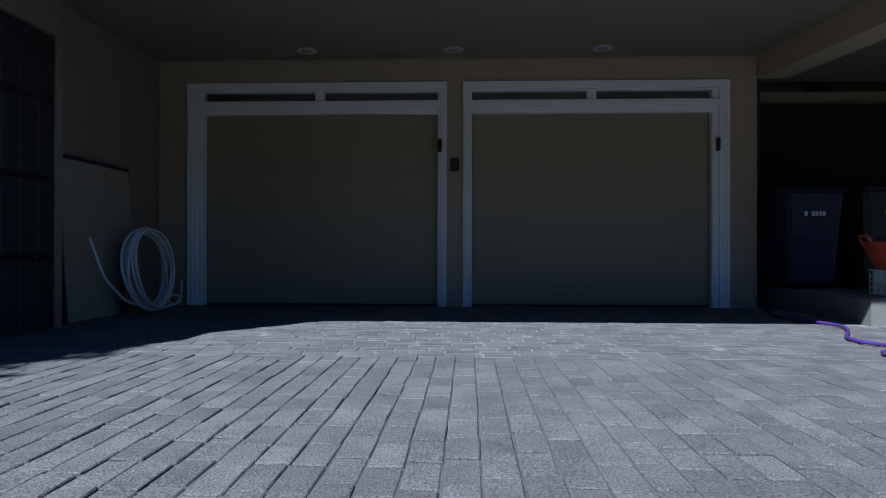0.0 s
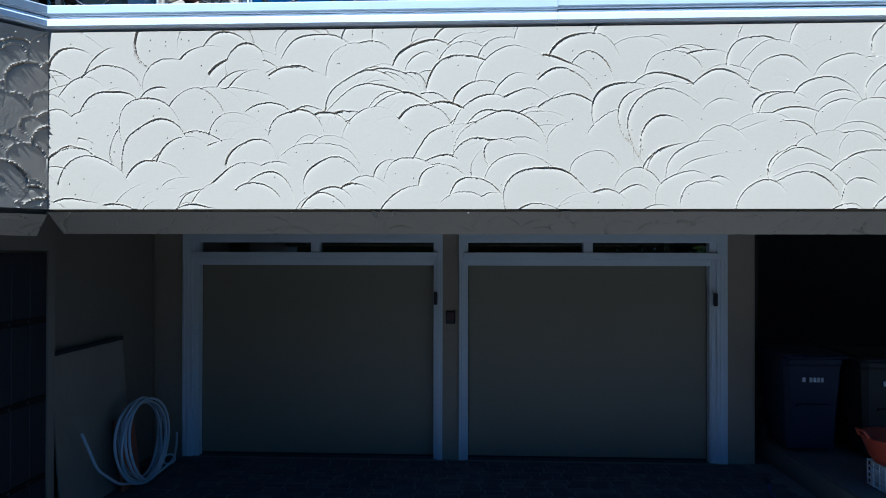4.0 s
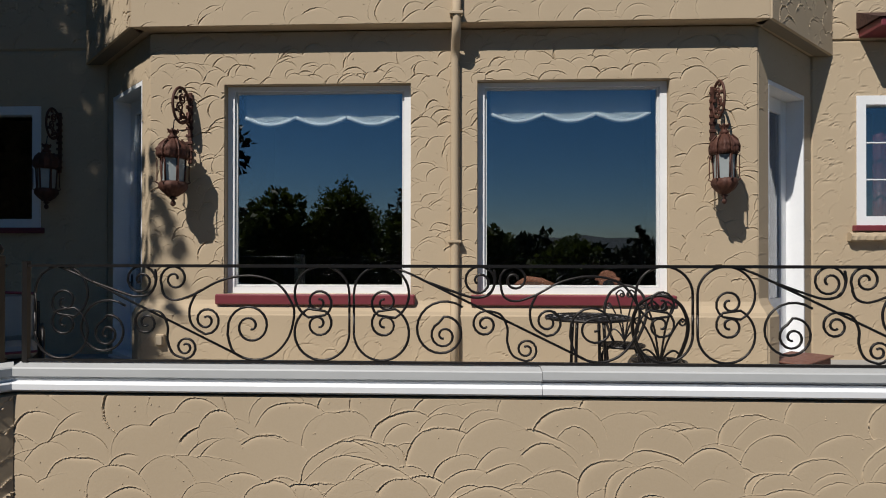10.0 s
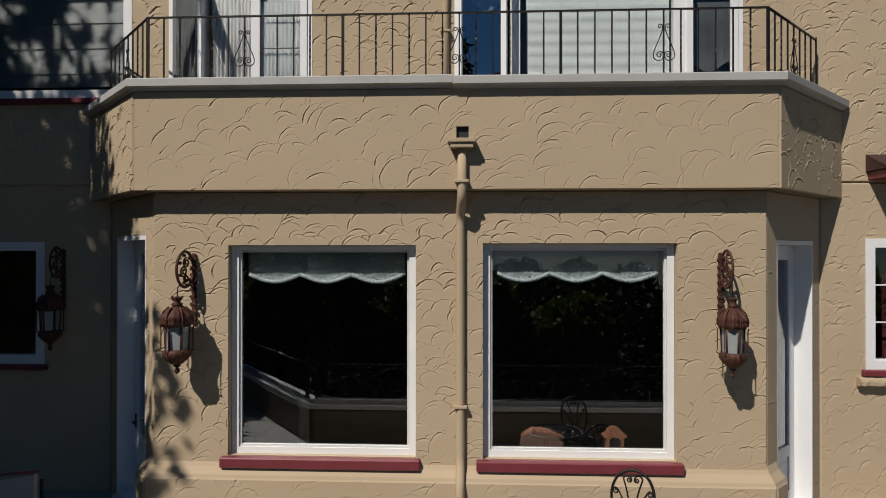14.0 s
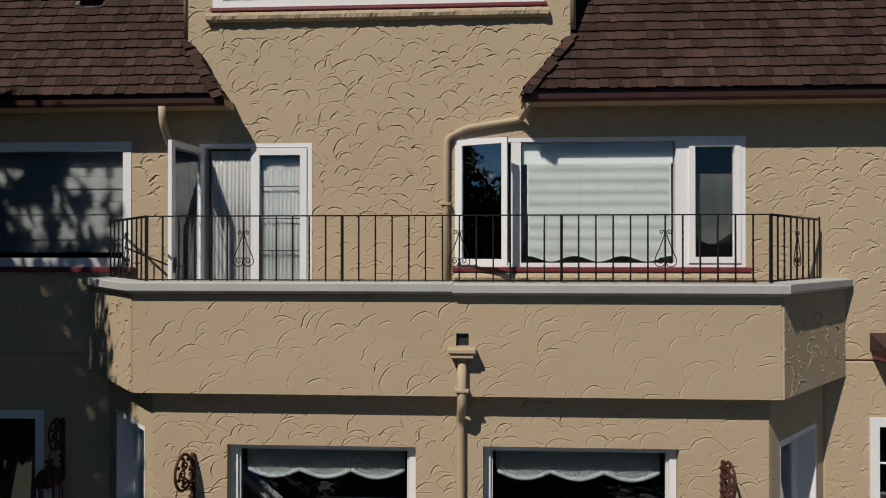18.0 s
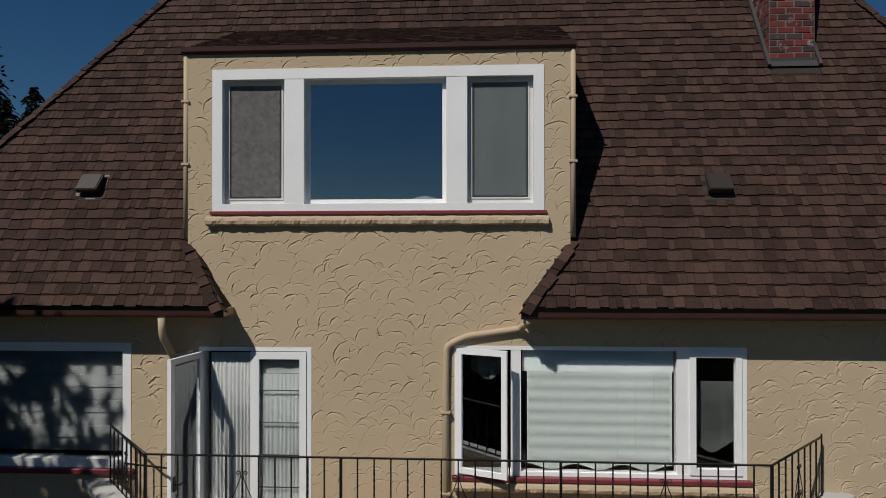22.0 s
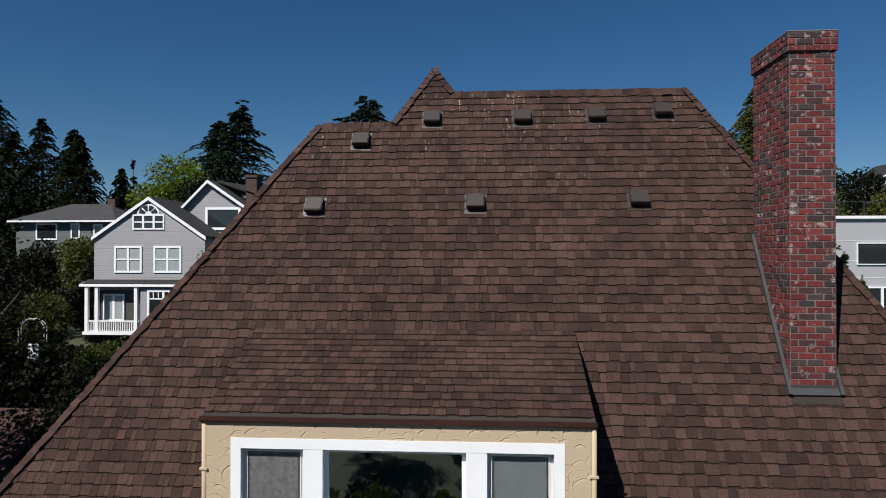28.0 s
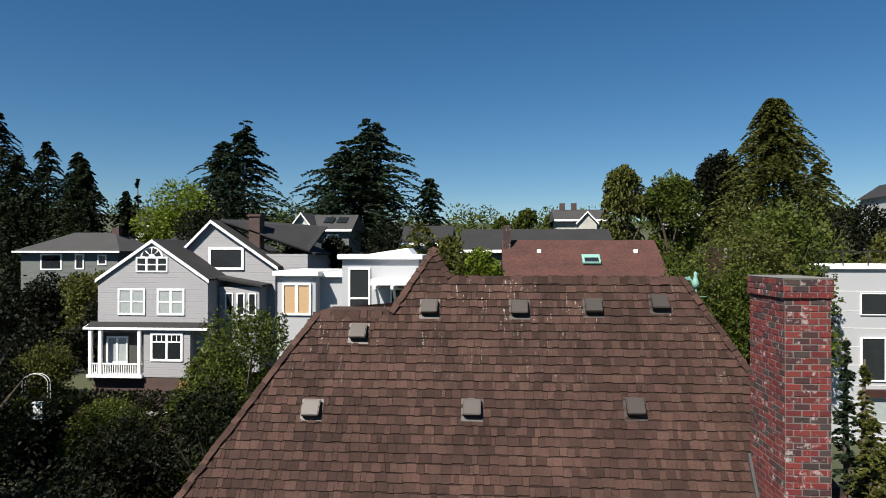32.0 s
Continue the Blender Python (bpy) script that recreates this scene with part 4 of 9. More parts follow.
def pane(x0, z0, x1, z1, y, parent, name="pane", mat=None):
    ob = wpart(name, box(x0, y, z0, x1, y + 0.006, z1), mat or M_GLASS, parent)
    ob.visible_shadow = False
    return ob


def opening(name, label, category, place):
    return thing(name, label, category, place, kind="structure")


def drape(x0, z0, x1, z1, y, folds, deep, rows=2, swag=0.0, swags=1, nx=None):
    """A cloth sheet with folds; its lower edge may hang in swags."""
    bm = bmesh.new()
    nx = nx or max(12, int(folds * 6))
    grid = []
    for j in range(rows + 1):
        row = []
        for i in range(nx + 1):
            f = i / nx
            low = z0 - swag * (0.5 - 0.5 * math.cos(2 * math.pi * f * swags)) if swag else z0
            z = z1 + (low - z1) * j / rows
            yy = y + deep * math.sin(f * folds * 2 * math.pi + 0.9 * math.sin(f * 9) + 0.7 * math.sin(f * 23 + 1)) * (0.4 + 0.6 * j / rows)
            row.append(bm.verts.new((x0 + (x1 - x0) * f, yy, z)))
        grid.append(row)
    for j in range(rows):
        for i in range(nx):
            bm.faces.new((grid[j][i], grid[j][i + 1], grid[j + 1][i + 1], grid[j + 1][i])).smooth = True
    ext = bmesh.ops.solidify(bm, geom=bm.faces[:], thickness=0.004)
    return bm


# garage doors
for k, (x0, x1) in enumerate(GDOORS):
    wl_, wr_ = (0.18, 0.10) if k == 0 else (0.10, 0.18)
    d = opening(f"door_{k + 1}", "closed olive-tan garage door in a moulded white frame with a glazed transom", "garage door", ((x0 + x1) / 2, GARAGE_Y, 0))
    bm = ring(x0, -0.02, x1, 2.48, 0.1, GARAGE_Y - 0.035, GARAGE_Y + 0.06, wb=0.0001, wt=0.085, wl=wl_ * 0.62, wr=wr_ * 0.62)
    wpart("outer_casing", bm, M_WHITE, d)
    bm = ring(x0 + wl_ * 0.62, -0.02, x1 - wr_ * 0.62, 2.395, 0.1, GARAGE_Y - 0.005, GARAGE_Y + 0.09, wb=0.0001, wt=0.012, wl=wl_ * 0.38, wr=wr_ * 0.38)
    wpart("inner_casing", bm, M_WHITE, d)
    bm = box(x0 + wl_ * 0.5, GARAGE_Y - 0.045, 2.20, x1 - wr_ * 0.5, GARAGE_Y + 0.03, 2.275, bevel=0.006)
    box(x0 + wl_, GARAGE_Y - 0.015, 2.13, x1 - wr_, GARAGE_Y + 0.05, 2.199, bm)
    wpart("transom_rail", bm, M_WHITE, d)
    for xa, ww in ((x0, wl_), (x1 - wr_, wr_)):
        for q in (0.12, 0.36, 0.60, 0.84):
            front = GARAGE_Y - 0.035 if (q < 0.6) == (xa == x0) else GARAGE_Y - 0.005
            wpart("casing_bead", box(xa + ww * q - 0.006, front - 0.010, 0.0, xa + ww * q + 0.006, front - 0.0005, 2.19, bevel=0.003), M_WHITE, d)
    xm = (x0 + wl_ + x1 - wr_) / 2
    wpart("transom_mullion", box(xm - 0.05, GARAGE_Y - 0.02, 2.275, xm + 0.05, GARAGE_Y + 0.06, 2.384), M_WHITE, d)
    pane(x0 + wl_, 2.275, xm - 0.05, 2.384, GARAGE_Y + 0.05, d)
    pane(xm + 0.05, 2.275, x1 - wr_, 2.384, GARAGE_Y + 0.05, d)
    bm = box(x0 + wl_ + 0.003, GARAGE_Y + 0.092, 0.015, x1 - wr_ - 0.003, GARAGE_Y + 0.14, 2.17, bevel=0.004)
    wpart("door_leaf", bm, M_DOOR, d, "flat olive-tan painted leaf")
    wpart("door_seal", box(x0 + wl_ + 0.003, GARAGE_Y + 0.088, 0.0, x1 - wr_ - 0.003, GARAGE_Y + 0.14, 0.014), M_BLACK, d, "black rubber seal")
    lx = x1 - wr_ * 0.75
    bm = box(lx - 0.02, GARAGE_Y - 0.075, 1.70, lx + 0.02, GARAGE_Y - 0.036, 1.84, bevel=0.008)
    wpart("latch", bm, M_BLACK, d, "dark metal latch")
keypad = thing("entry_keypad", "small dark keypad fixed to the garage pier", "keypad", (-0.15, GARAGE_Y - 0.012, 1.56))
wpart("housing", box(-0.20, GARAGE_Y - 0.045, 1.49, -0.10, GARAGE_Y - 0.010, 1.63, bevel=0.008), M_BLACK, keypad)
wpart("flip_cover", box(-0.19, GARAGE_Y - 0.055, 1.53, -0.11, GARAGE_Y - 0.046, 1.62, bevel=0.003), M_GUTTER, keypad)


def picture_window(n, q, label, left_shade=0.0):
    x0, z0_, x1, z1_ = q
    y = GARAGE_Y
    w = opening(f"window_{n}", label, "window", ((x0 + x1) / 2, y, z0_))
    wpart("window_frame", ring(x0 + 0.005, z0_, x1 - 0.005, z1_ - 0.005, 0.075, y + 0.07, y + 0.16, wb=0.07, wt=0.05), M_WHITE, w)
    wpart("sash", ring(x0 + 0.082, z0_ + 0.072, x1 - 0.082, z1_ - 0.057, 0.022, y + 0.095, y + 0.14), M_GREYWHITE, w)
    pane(x0 + 0.1, z0_ + 0.09, x1 - 0.1, z1_ - 0.075, y + 0.118, w)
    bm = box(x0 - 0.07, y - 0.11, z0_ - 0.115, x1 + 0.05, y + 0.10, z0_ - 0.002, bevel=0.012)
    wpart("window_sill", bm, M_BURGUNDY, w, "burgundy painted sill")
    bm = drape(x0 + 0.14, z1_ - 0.33, x1 - 0.14, z1_ - 0.05, y + 0.20, 3, 0.006, rows=5, swag=0.07, swags=3, nx=48)
    wpart("shade", bm, M_BLIND, w, "pale shade with a swagged lower edge")
    for k in range(3):
        a = x0 + 0.16 + (x1 - x0 - 0.32) * k / 3
        b = x0 + 0.16 + (x1 - x0 - 0.32) * (k + 1) / 3
        pts = [(a + (b - a) * i / 10, y + 0.19, z1_ - 0.325 - 0.085 * math.sin(math.pi * i / 10)) for i in range(11)]
        wpart("swag_hem", tube(pts, 0.022, n=7), M_CLOTH, w, "gathered white hem")
    return w


picture_window(1, WIN_A, "large white-framed picture window with a burgundy sill and swagged shade")
picture_window(2, WIN_B, "large white-framed picture window with a burgundy sill, furniture behind")


def bay_door(n, u0, u1, origin, along, z1_, label, shaded):
    """A tall glazed door in an angled side of the bay, drawn flat and then turned."""
    o, a = Vector(origin), Vector(along)
    turn = math.degrees(math.atan2(a.y, a.x))
    d = opening(f"door_{n}", label, "door", (o.x, o.y, TERRACE_Z))
    d.matrix_world = pose(o.x, o.y, TERRACE_Z, 0, 0, turn)
    bpy.context.view_layer.update()
    h = z1_ - TERRACE_Z
    part("door_frame", ring(u0 + 0.004, 0.02, u1 - 0.004, h - 0.005, 0.03, -0.012, 0.24, wb=0.04, wt=0.05), M_WHITE, d)
    part("door_stile_frame", ring(u0 + 0.036, 0.065, u1 - 0.036, h - 0.058, 0.17, 0.185, 0.235, wb=0.16, wt=0.17), M_WHITE, d)
    part("lock_rail", box(u0 + 0.21, 0.187, 0.62, u1 - 0.21, 0.234, 0.76), M_WHITE, d)
    bm = box(u0 + 0.209, 0.205, 0.225, u1 - 0.209, 0.225, 0.62)
    box(u0 + 0.26, 0.195, 0.28, u1 - 0.26, 0.22, 0.57, bm, bevel=0.012)
    part("lower_panel", bm, M_WHITE, d)
    g = part("pane", box(u0 + 0.208, 0.208, 0.76, u1 - 0.208, 0.215, h - 0.23), M_GLASS, d)
    g.visible_shadow = False
    hb = tube([(u0 + 0.12, 0.185, 0.92), (u0 + 0.12, 0.14, 0.92), (u0 + 0.23, 0.135, 0.92)], 0.011)
    box(u0 + 0.095, 0.178, 0.84, u0 + 0.145, 0.186, 1.02, hb)
    part("handle", hb, M_SILVER, d, "metal lever handle")
    part("door_sill", box(u0 - 0.02, -0.06, -0.02, u1 + 0.02, 0.16, 0.018, bevel=0.008), M_GREYWHITE, d)
    return d


bay_door(3, DOOR_U[0], DOOR_U[1], (BAY_R, GARAGE_Y, 0), dr, 6.28, "tall white glazed terrace door with a panelled foot", False)
bay_door(4, SIDE - DOOR_U[1], SIDE - DOOR_U[0], (pl.x, pl.y, 0), dl, 6.34, "tall white glazed terrace door in shade", True)


def small_window(n, q, label, bars=0, blind=False):
    x0, z0_, x1, z1_ = q
    y = WALL_Y
    w = opening(f"window_{n}", label, "window", ((x0 + x1) / 2, y, z0_))
    wpart("window_frame", ring(x0 - 0.03, z0_ - 0.0, x1 + 0.03, z1_ + 0.03, 0.11, y - 0.03, y + 0.1), M_WHITE, w)
    pane(x0 + 0.08, z0_ + 0.11, x1 - 0.08, z1_ - 0.08, y + 0.06, w, mat=M_GLASS_C if blind else None)
    for k in range(bars):
        zz = z0_ + 0.11 + (z1_ - z0_ - 0.19) * (k + 1) / (bars + 1)
        wpart("glazing_bar", box(x0 + 0.08, y + 0.04, zz - 0.008, x1 - 0.08, y + 0.058, zz + 0.008), M_WHITE, w)
    wpart("window_sill", box(x0 - 0.08, y - 0.09, z0_ - 0.075, x1 + 0.08, y + 0.05, z0_ - 0.002, bevel=0.01), M_BURGUNDY, w, "burgundy painted sill")
    if blind:
        for k in range(8):
            zz = z0_ + 0.18 + k * 0.165
            bm = box(x0 + 0.09, y + 0.10 - 0.012 * (k % 2), zz, x1 - 0.09, y + 0.115, zz + 0.162, bevel=0.004)
            wpart("blind_fold", bm, M_SHEER, w, "grey folded blind")
    return w


small_window(3, WIN_L1, "white-framed window on the shaded wall")
wr = small_window(4, WIN_R1, "white-framed casement window with glazing bars and a burgundy sill", bars=2)
rough_ledge("sill_ledge_east", WIN_R1[0] - 0.14, WALL_Y - 0.12, WIN_R1[1] - 0.2, WIN_R1[2] + 0.1, WALL_Y + 0.0, WIN_R1[1] - 0.09, "rough stucco ledge under the window")
wpart("side_curtain", drape(WIN_R1[0] + 0.3, WIN_R1[1] + 0.1, WIN_R1[0] + 0.75, WIN_R1[3] - 0.1, WALL_Y + 0.2, 3, 0.02), M_BURGUNDY, wr, "dark red curtain")
small_window(5, WIN_L2, "wide white-framed window with a grey folded blind", blind=True)

# wide three-light window on the balcony
x0, zz0, x1, zz1 = WIN_C
w = opening("window_6", "white three-light window with a pale roman blind, one casement open", "window", ((x0 + x1) / 2, WALL_Y, zz0))
wpart("window_frame", ring(x0 - 0.01, zz0, x1 + 0.01, zz1 + 0.02, 0.06, WALL_Y - 0.03, WALL_Y + 0.12, wt=0.05, wb=0.05), M_WHITE, w)
for a, b in ((0.60, 0.72), (2.61, 2.76)):
    wpart("mullion", box(a, WALL_Y - 0.025, zz0 + 0.05, b, WALL_Y + 0.11, zz1 - 0.03), M_WHITE, w)
pane(0.72, zz0 + 0.05, 2.61, zz1 - 0.03, WALL_Y + 0.02, w, mat=M_GLASS_C)
wpart("casement", ring(2.76, zz0 + 0.05, x1 - 0.05, zz1 - 0.03, 0.075, WALL_Y - 0.045, WALL_Y + 0.03), M_WHITE, w)
pane(2.835, zz0 + 0.125, x1 - 0.125, zz1 - 0.105, WALL_Y + 0.0, w, mat=M_GLASS_C)
leaf = ring(0, 0, 0.66, zz1 - zz0 - 0.04, 0.07, -0.02, 0.025)
leaf.transform(pose(x0 + 0.02, WALL_Y - 0.03, zz0 + 0.03, 0, 0, -22))
wpart("open_casement", leaf, M_WHITE, w, "white casement swung outwards")
gl = box(0.07, 0.0, 0.07, 0.59, 0.006, zz1 - zz0 - 0.11)
gl.transform(pose(x0 + 0.02, WALL_Y - 0.03, zz0 + 0.03, 0, 0, -22))
g = wpart("pane", gl, M_GLASS, w)
g.visible_shadow = False
blind_parts = []
for k in range(8):
    zt = zz1 - 0.30 - k * 0.143
    zb = zt - 0.143
    bm = drape(0.80, zb, 2.57, zt, WALL_Y + 0.042, 3.5, 0.0025, rows=2, swag=0.07 if k == 7 else 0.0, swags=3, nx=48)
    wpart("roman_blind_fold", bm, M_BLIND, w, "pale seamed cloth")
for k in range(1, 8):
    xx = 0.80 + 1.77 * k / 8
    wpart("blind_seam", box(xx - 0.003, WALL_Y + 0.034, zz1 - 1.42, xx + 0.003, WALL_Y + 0.037, zz1 - 0.30), M_BLIND, w)
wpart("blind_head", box(0.74, WALL_Y + 0.045, zz1 - 0.30, 2.59, WALL_Y + 0.06, zz1 - 0.04), M_BLIND, w)
bm = drape(2.80, zz0 + 0.42, x1 - 0.06, zz1 - 0.42, WALL_Y + 0.14, 2, 0.01, rows=3, swag=0.14, swags=1, nx=24)
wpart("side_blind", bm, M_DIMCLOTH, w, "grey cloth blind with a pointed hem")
bm = drape(0.1, zz1 - 0.33, 0.55, zz1 - 0.08, WALL_Y + 0.25, 3, 0.02, rows=3, swag=0.12, swags=1, nx=24)
wpart("gathered_blind", bm, M_SHEER, w, "gathered cloth blind")
wpart("window_sill", box(x0 - 0.04, WALL_Y - 0.1, zz0 - 0.06, x1 + 0.06, WALL_Y + 0.05, zz0 - 0.002, bevel=0.01), M_BURGUNDY, w, "burgundy painted sill")
rough_ledge("sill_ledge_balcony", x0 - 0.02, WALL_Y - 0.13, zz0 - 0.19, x1 + 0.1, WALL_Y, zz0 - 0.075, "rough stucco ledge under the balcony window")

# balcony door: right leaf shut, left leaf open, curtain between
x0, zz0, x1, zz1 = FRENCH
zz0 = 7.13
d = opening("door_5", "white french door on the balcony, one leaf open before a curtain", "door", ((x0 + x1) / 2, WALL_Y, zz0))
wpart("door_frame", ring(x0 - 0.03, zz0, x1 + 0.02, zz1 + 0.02, 0.05, WALL_Y - 0.03, WALL_Y + 0.15, wb=0.02, wr=0.06), M_WHITE, d)
wpart("shut_leaf", ring(-2.68, zz0 + 0.03, x1 - 0.045, zz1 - 0.04, 0.11, WALL_Y - 0.045, WALL_Y + 0.01, wb=0.35, wr=0.085, wt=0.09), M_WHITE, d, "white glazed leaf, shut")
pane(-2.57, zz0 + 0.38, x1 - 0.13, zz1 - 0.13, WALL_Y - 0.02, d, mat=M_GLASS_C)
for k in range(4):
    zz = zz0 + 0.38 + (zz1 - zz0 - 0.5) * (k + 1) / 5
    wpart("glazing_bar", box(-2.57, WALL_Y - 0.03, zz - 0.006, x1 - 0.13, WALL_Y - 0.022, zz + 0.006), M_SILVER, d)
OPEN = pose(x0 + 0.01, WALL_Y - 0.04, zz0 + 0.03, 0, 0, -99)
leaf = ring(0, 0, 0.66, zz1 - zz0 - 0.07, 0.07, -0.025, 0.025, wb=0.35)
leaf.transform(OPEN)
wpart("open_leaf", leaf, M_WHITE, d, "white glazed leaf, swung open")
gl = box(0.07, -0.003, 0.35, 0.59, 0.003, zz1 - zz0 - 0.17)
gl.transform(OPEN)
g = wpart("pane", gl, M_GLASS, d)
g.visible_shadow = False
for k in range(4):
    bar = box(0.10, -0.012, 0.35 + 0.40 * (k + 1), 0.56, -0.004, 0.362 + 0.40 * (k + 1))
    bar.transform(OPEN)
    wpart("glazing_bar", bar, M_SILVER, d)
hb = tube([(0.60, 0.03, 0.98), (0.60, 0.08, 0.98), (0.50, 0.085, 0.98)], 0.011)
box(0.575, 0.026, 0.90, 0.625, 0.034, 1.08, hb)
hb.transform(OPEN)
wpart("handle", hb, M_BLACK, d, "black lever handle")
wpart("curtain", drape(x0 + 0.09, zz0 + 0.02, -2.66, zz1 - 0.06, WALL_Y + 0.05, 11, 0.016, rows=3, nx=110), M_CLOTH, d, "white pleated curtain")
wpart("shut_leaf_curtain", drape(-2.57, zz0 + 0.05, x1 - 0.1, zz1 - 0.32, WALL_Y + 0.02, 10, 0.010, rows=2, nx=90), M_CLOTH, d, "white gathered curtain")
wpart("valance", drape(-2.57, zz1 - 0.32, x1 - 0.1, zz1 - 0.16, WALL_Y + 0.05, 2, 0.01), M_CLOTH, d)
towel = drape(0.05, -0.25, 0.5, 0.02, -0.05, 2, 0.02, rows=4, swag=0.03, swags=1)
towel.transform(OPEN @ Matrix.Translation((0.06, 0.0, zz1 - zz0 - 0.05)))
tw = thing("hanging_cloth", "pale translucent cloth hung over the open balcony door", "cloth", (x0 + 0.1, WALL_Y - 0.3, zz1))
wpart("cloth", towel, M_CUSHION, tw)

# dormer window
x0, zz0, x1, zz1 = DWIN
w = opening("window_7", "broad white dormer window with fly screens in the side casements", "window", ((x0 + x1) / 2, WALL_Y, zz0))
wpart("window_frame", ring(x0, zz0, x1, zz1, 0.13, WALL_Y - 0.035, WALL_Y + 0.12, wb=0.09, wt=0.13), M_WHITE, w)
LIGHTS = [(-3.05, -2.25), (-2.0, -0.2), (0.06, 0.88)]
for a, b in ((-2.25, -2.0), (-0.2, 0.06)):
    wpart("mullion", box(a, WALL_Y - 0.03, zz0 + 0.09, b, WALL_Y + 0.11, zz1 - 0.13), M_WHITE, w)
for k, (a, b) in enumerate(LIGHTS):
    fw = 0.055 if k == 1 else 0.045
    sash = wpart("sash", ring(a, zz0 + 0.09, b, zz1 - 0.13, fw, WALL_Y + 0.065, WALL_Y + 0.112, wb=0.06), M_WHITE if k == 1 else M_GREYWHITE, w)
    pane(a + fw, zz0 + 0.15, b - fw, zz1 - 0.13 - fw, WALL_Y + 0.09, w, mat=M_GLASS if k == 1 else M_GLASS_C)
    if k != 1:
        wpart("fly_screen_frame", ring(a + fw, zz0 + 0.15, b - fw, zz1 - 0.13 - fw, 0.016, WALL_Y + 0.052, WALL_Y + 0.064), M_GREYWHITE, w, "thin pale metal screen frame")
        screen = bmesh.new()
        nx, nz = 16, 30
        grid = [[screen.verts.new((a + fw + 0.014 + (b - a - 2 * fw - 0.028) * i / nx, WALL_Y + 0.058 + 0.004 * noise.noise((i * 0.5 + k * 9, j * 0.22, 0)), zz0 + 0.16 + (zz1 - zz0 - 0.29 - fw - 0.02) * j / nz)) for i in range(nx + 1)] for j in range(nz + 1)]
        for j in range(nz):
            for i in range(nx):
                screen.faces.new((grid[j][i], grid[j][i + 1], grid[j + 1][i + 1], grid[j + 1][i])).smooth = True
        bmesh.ops.solidify(screen, geom=screen.faces[:], thickness=0.002)
        wpart("fly_screen", screen, M_SCREEN if k == 0 else M_SCREEN_P, w, "dull grey woven fly screen")
        for zz in (zz0 + 0.45, zz1 - 0.55):
            wpart("hinge", box(a + 0.005 if k == 2 else b - 0.03, WALL_Y + 0.04, zz, a + 0.03 if k == 2 else b - 0.005, WALL_Y + 0.064, zz + 0.06), M_GREYWHITE, w)
wpart("window_sill", box(x0 - 0.02, WALL_Y - 0.07, zz0 - 0.05, x1 + 0.03, WALL_Y + 0.05, zz0 - 0.002, bevel=0.008), M_BURGUNDY, w, "thin burgundy sill")
rough_ledge("sill_ledge_dormer", x0 - 0.06, WALL_Y - 0.11, zz0 - 0.19, x1 + 0.05, WALL_Y, zz0 - 0.07, "rough stucco ledge under the dormer window")
lampshade = thing("round_cushion", "pale cushion on the sill inside the dormer window", "cushion", (-0.50, WALL_Y + 0.36, zz0 + 0.1))
bm = lathe([(0.02, 0.0), (0.17, 0.02), (0.19, 0.05), (0.14, 0.085), (0.04, 0.11)], n=18)
part("cushion", bm, M_SHEER, lampshade)
part("cushion_button", lathe([(0.012, 0.108), (0.02, 0.115), (0.004, 0.12)], n=8), M_BLACK, lampshade)
wpart("window_board", box(x0 + 0.1, WALL_Y + 0.13, zz0 + 0.04, x1 - 0.1, WALL_Y + 0.55, zz0 + 0.098), M_GREYWHITE, w)

# ---- dormer roof, eaves, gutters ----
DEAVE_Y, DEAVE_Z = 8.335, 13.47
DS = (14.36 - DEAVE_Z) / (10.28 - DEAVE_Y)
bm = prism([(-3.56, DEAVE_Y, DEAVE_Z), (1.39, DEAVE_Y, DEAVE_Z), (1.39, 10.34, DEAVE_Z + DS * (10.34 - DEAVE_Y)), (-3.56, 10.34, DEAVE_Z + DS * (10.34 - DEAVE_Y))], (0, 0, -0.07))
droof = setting(finish("roof_dormer", bm, M_UNDER), "low shingled roof of the dormer", "roof")
GUT = [(-0.02, 0.0), (0.07, 0.0), (0.105, 0.03), (0.115, 0.085), (0.10, 0.085), (0.092, 0.04), (0.065, 0.012), (-0.02, 0.012)]


def gutter(name, a, b, label, slim=1.0):
    g = thing(name, label, "gutter", tuple((Vector(a) + Vector(b)) / 2))
    ob = moulding("trough", a, b, [(o * slim, z) for o, z in GUT], M_GUTTER, "", parent=g)
    ob.data.transform(Matrix.Translation(-g.matrix_world.translation))
    return g


gutter("dormer_gutter", (-3.57, DEAVE_Y, DEAVE_Z - 0.075), (1.40, DEAVE_Y, DEAVE_Z - 0.075), "dark brown gutter along the dormer eave", 0.6)
gutter("eave_gutter", (HIP_L(EAVE_Y), EAVE_Y + 0.085, EAVE_Z - 0.075), (left_eave + 0.02, EAVE_Y + 0.085, EAVE_Z - 0.075), "dark brown gutter along the main eave", 0.45)
gutter("eave_gutter", (right_eave - 0.02, EAVE_Y + 0.085, EAVE_Z - 0.075), (HIP_R(EAVE_Y), EAVE_Y + 0.085, EAVE_Z - 0.075), "dark brown gutter along the main eave", 0.45)
for nm, xa, xb in (("soffit_west", HIP_L(EAVE_Y) + 0.1, left_eave), ("soffit_east", right_eave, HIP_R(EAVE_Y) - 0.1)):
    setting(finish(nm, box(xa, EAVE_Y + 0.10, EAVE_Z - 0.062, xb, WALL_Y - 0.02, EAVE_Z + 0.03), M_STUCCO), "painted soffit under the eave", "soffit")
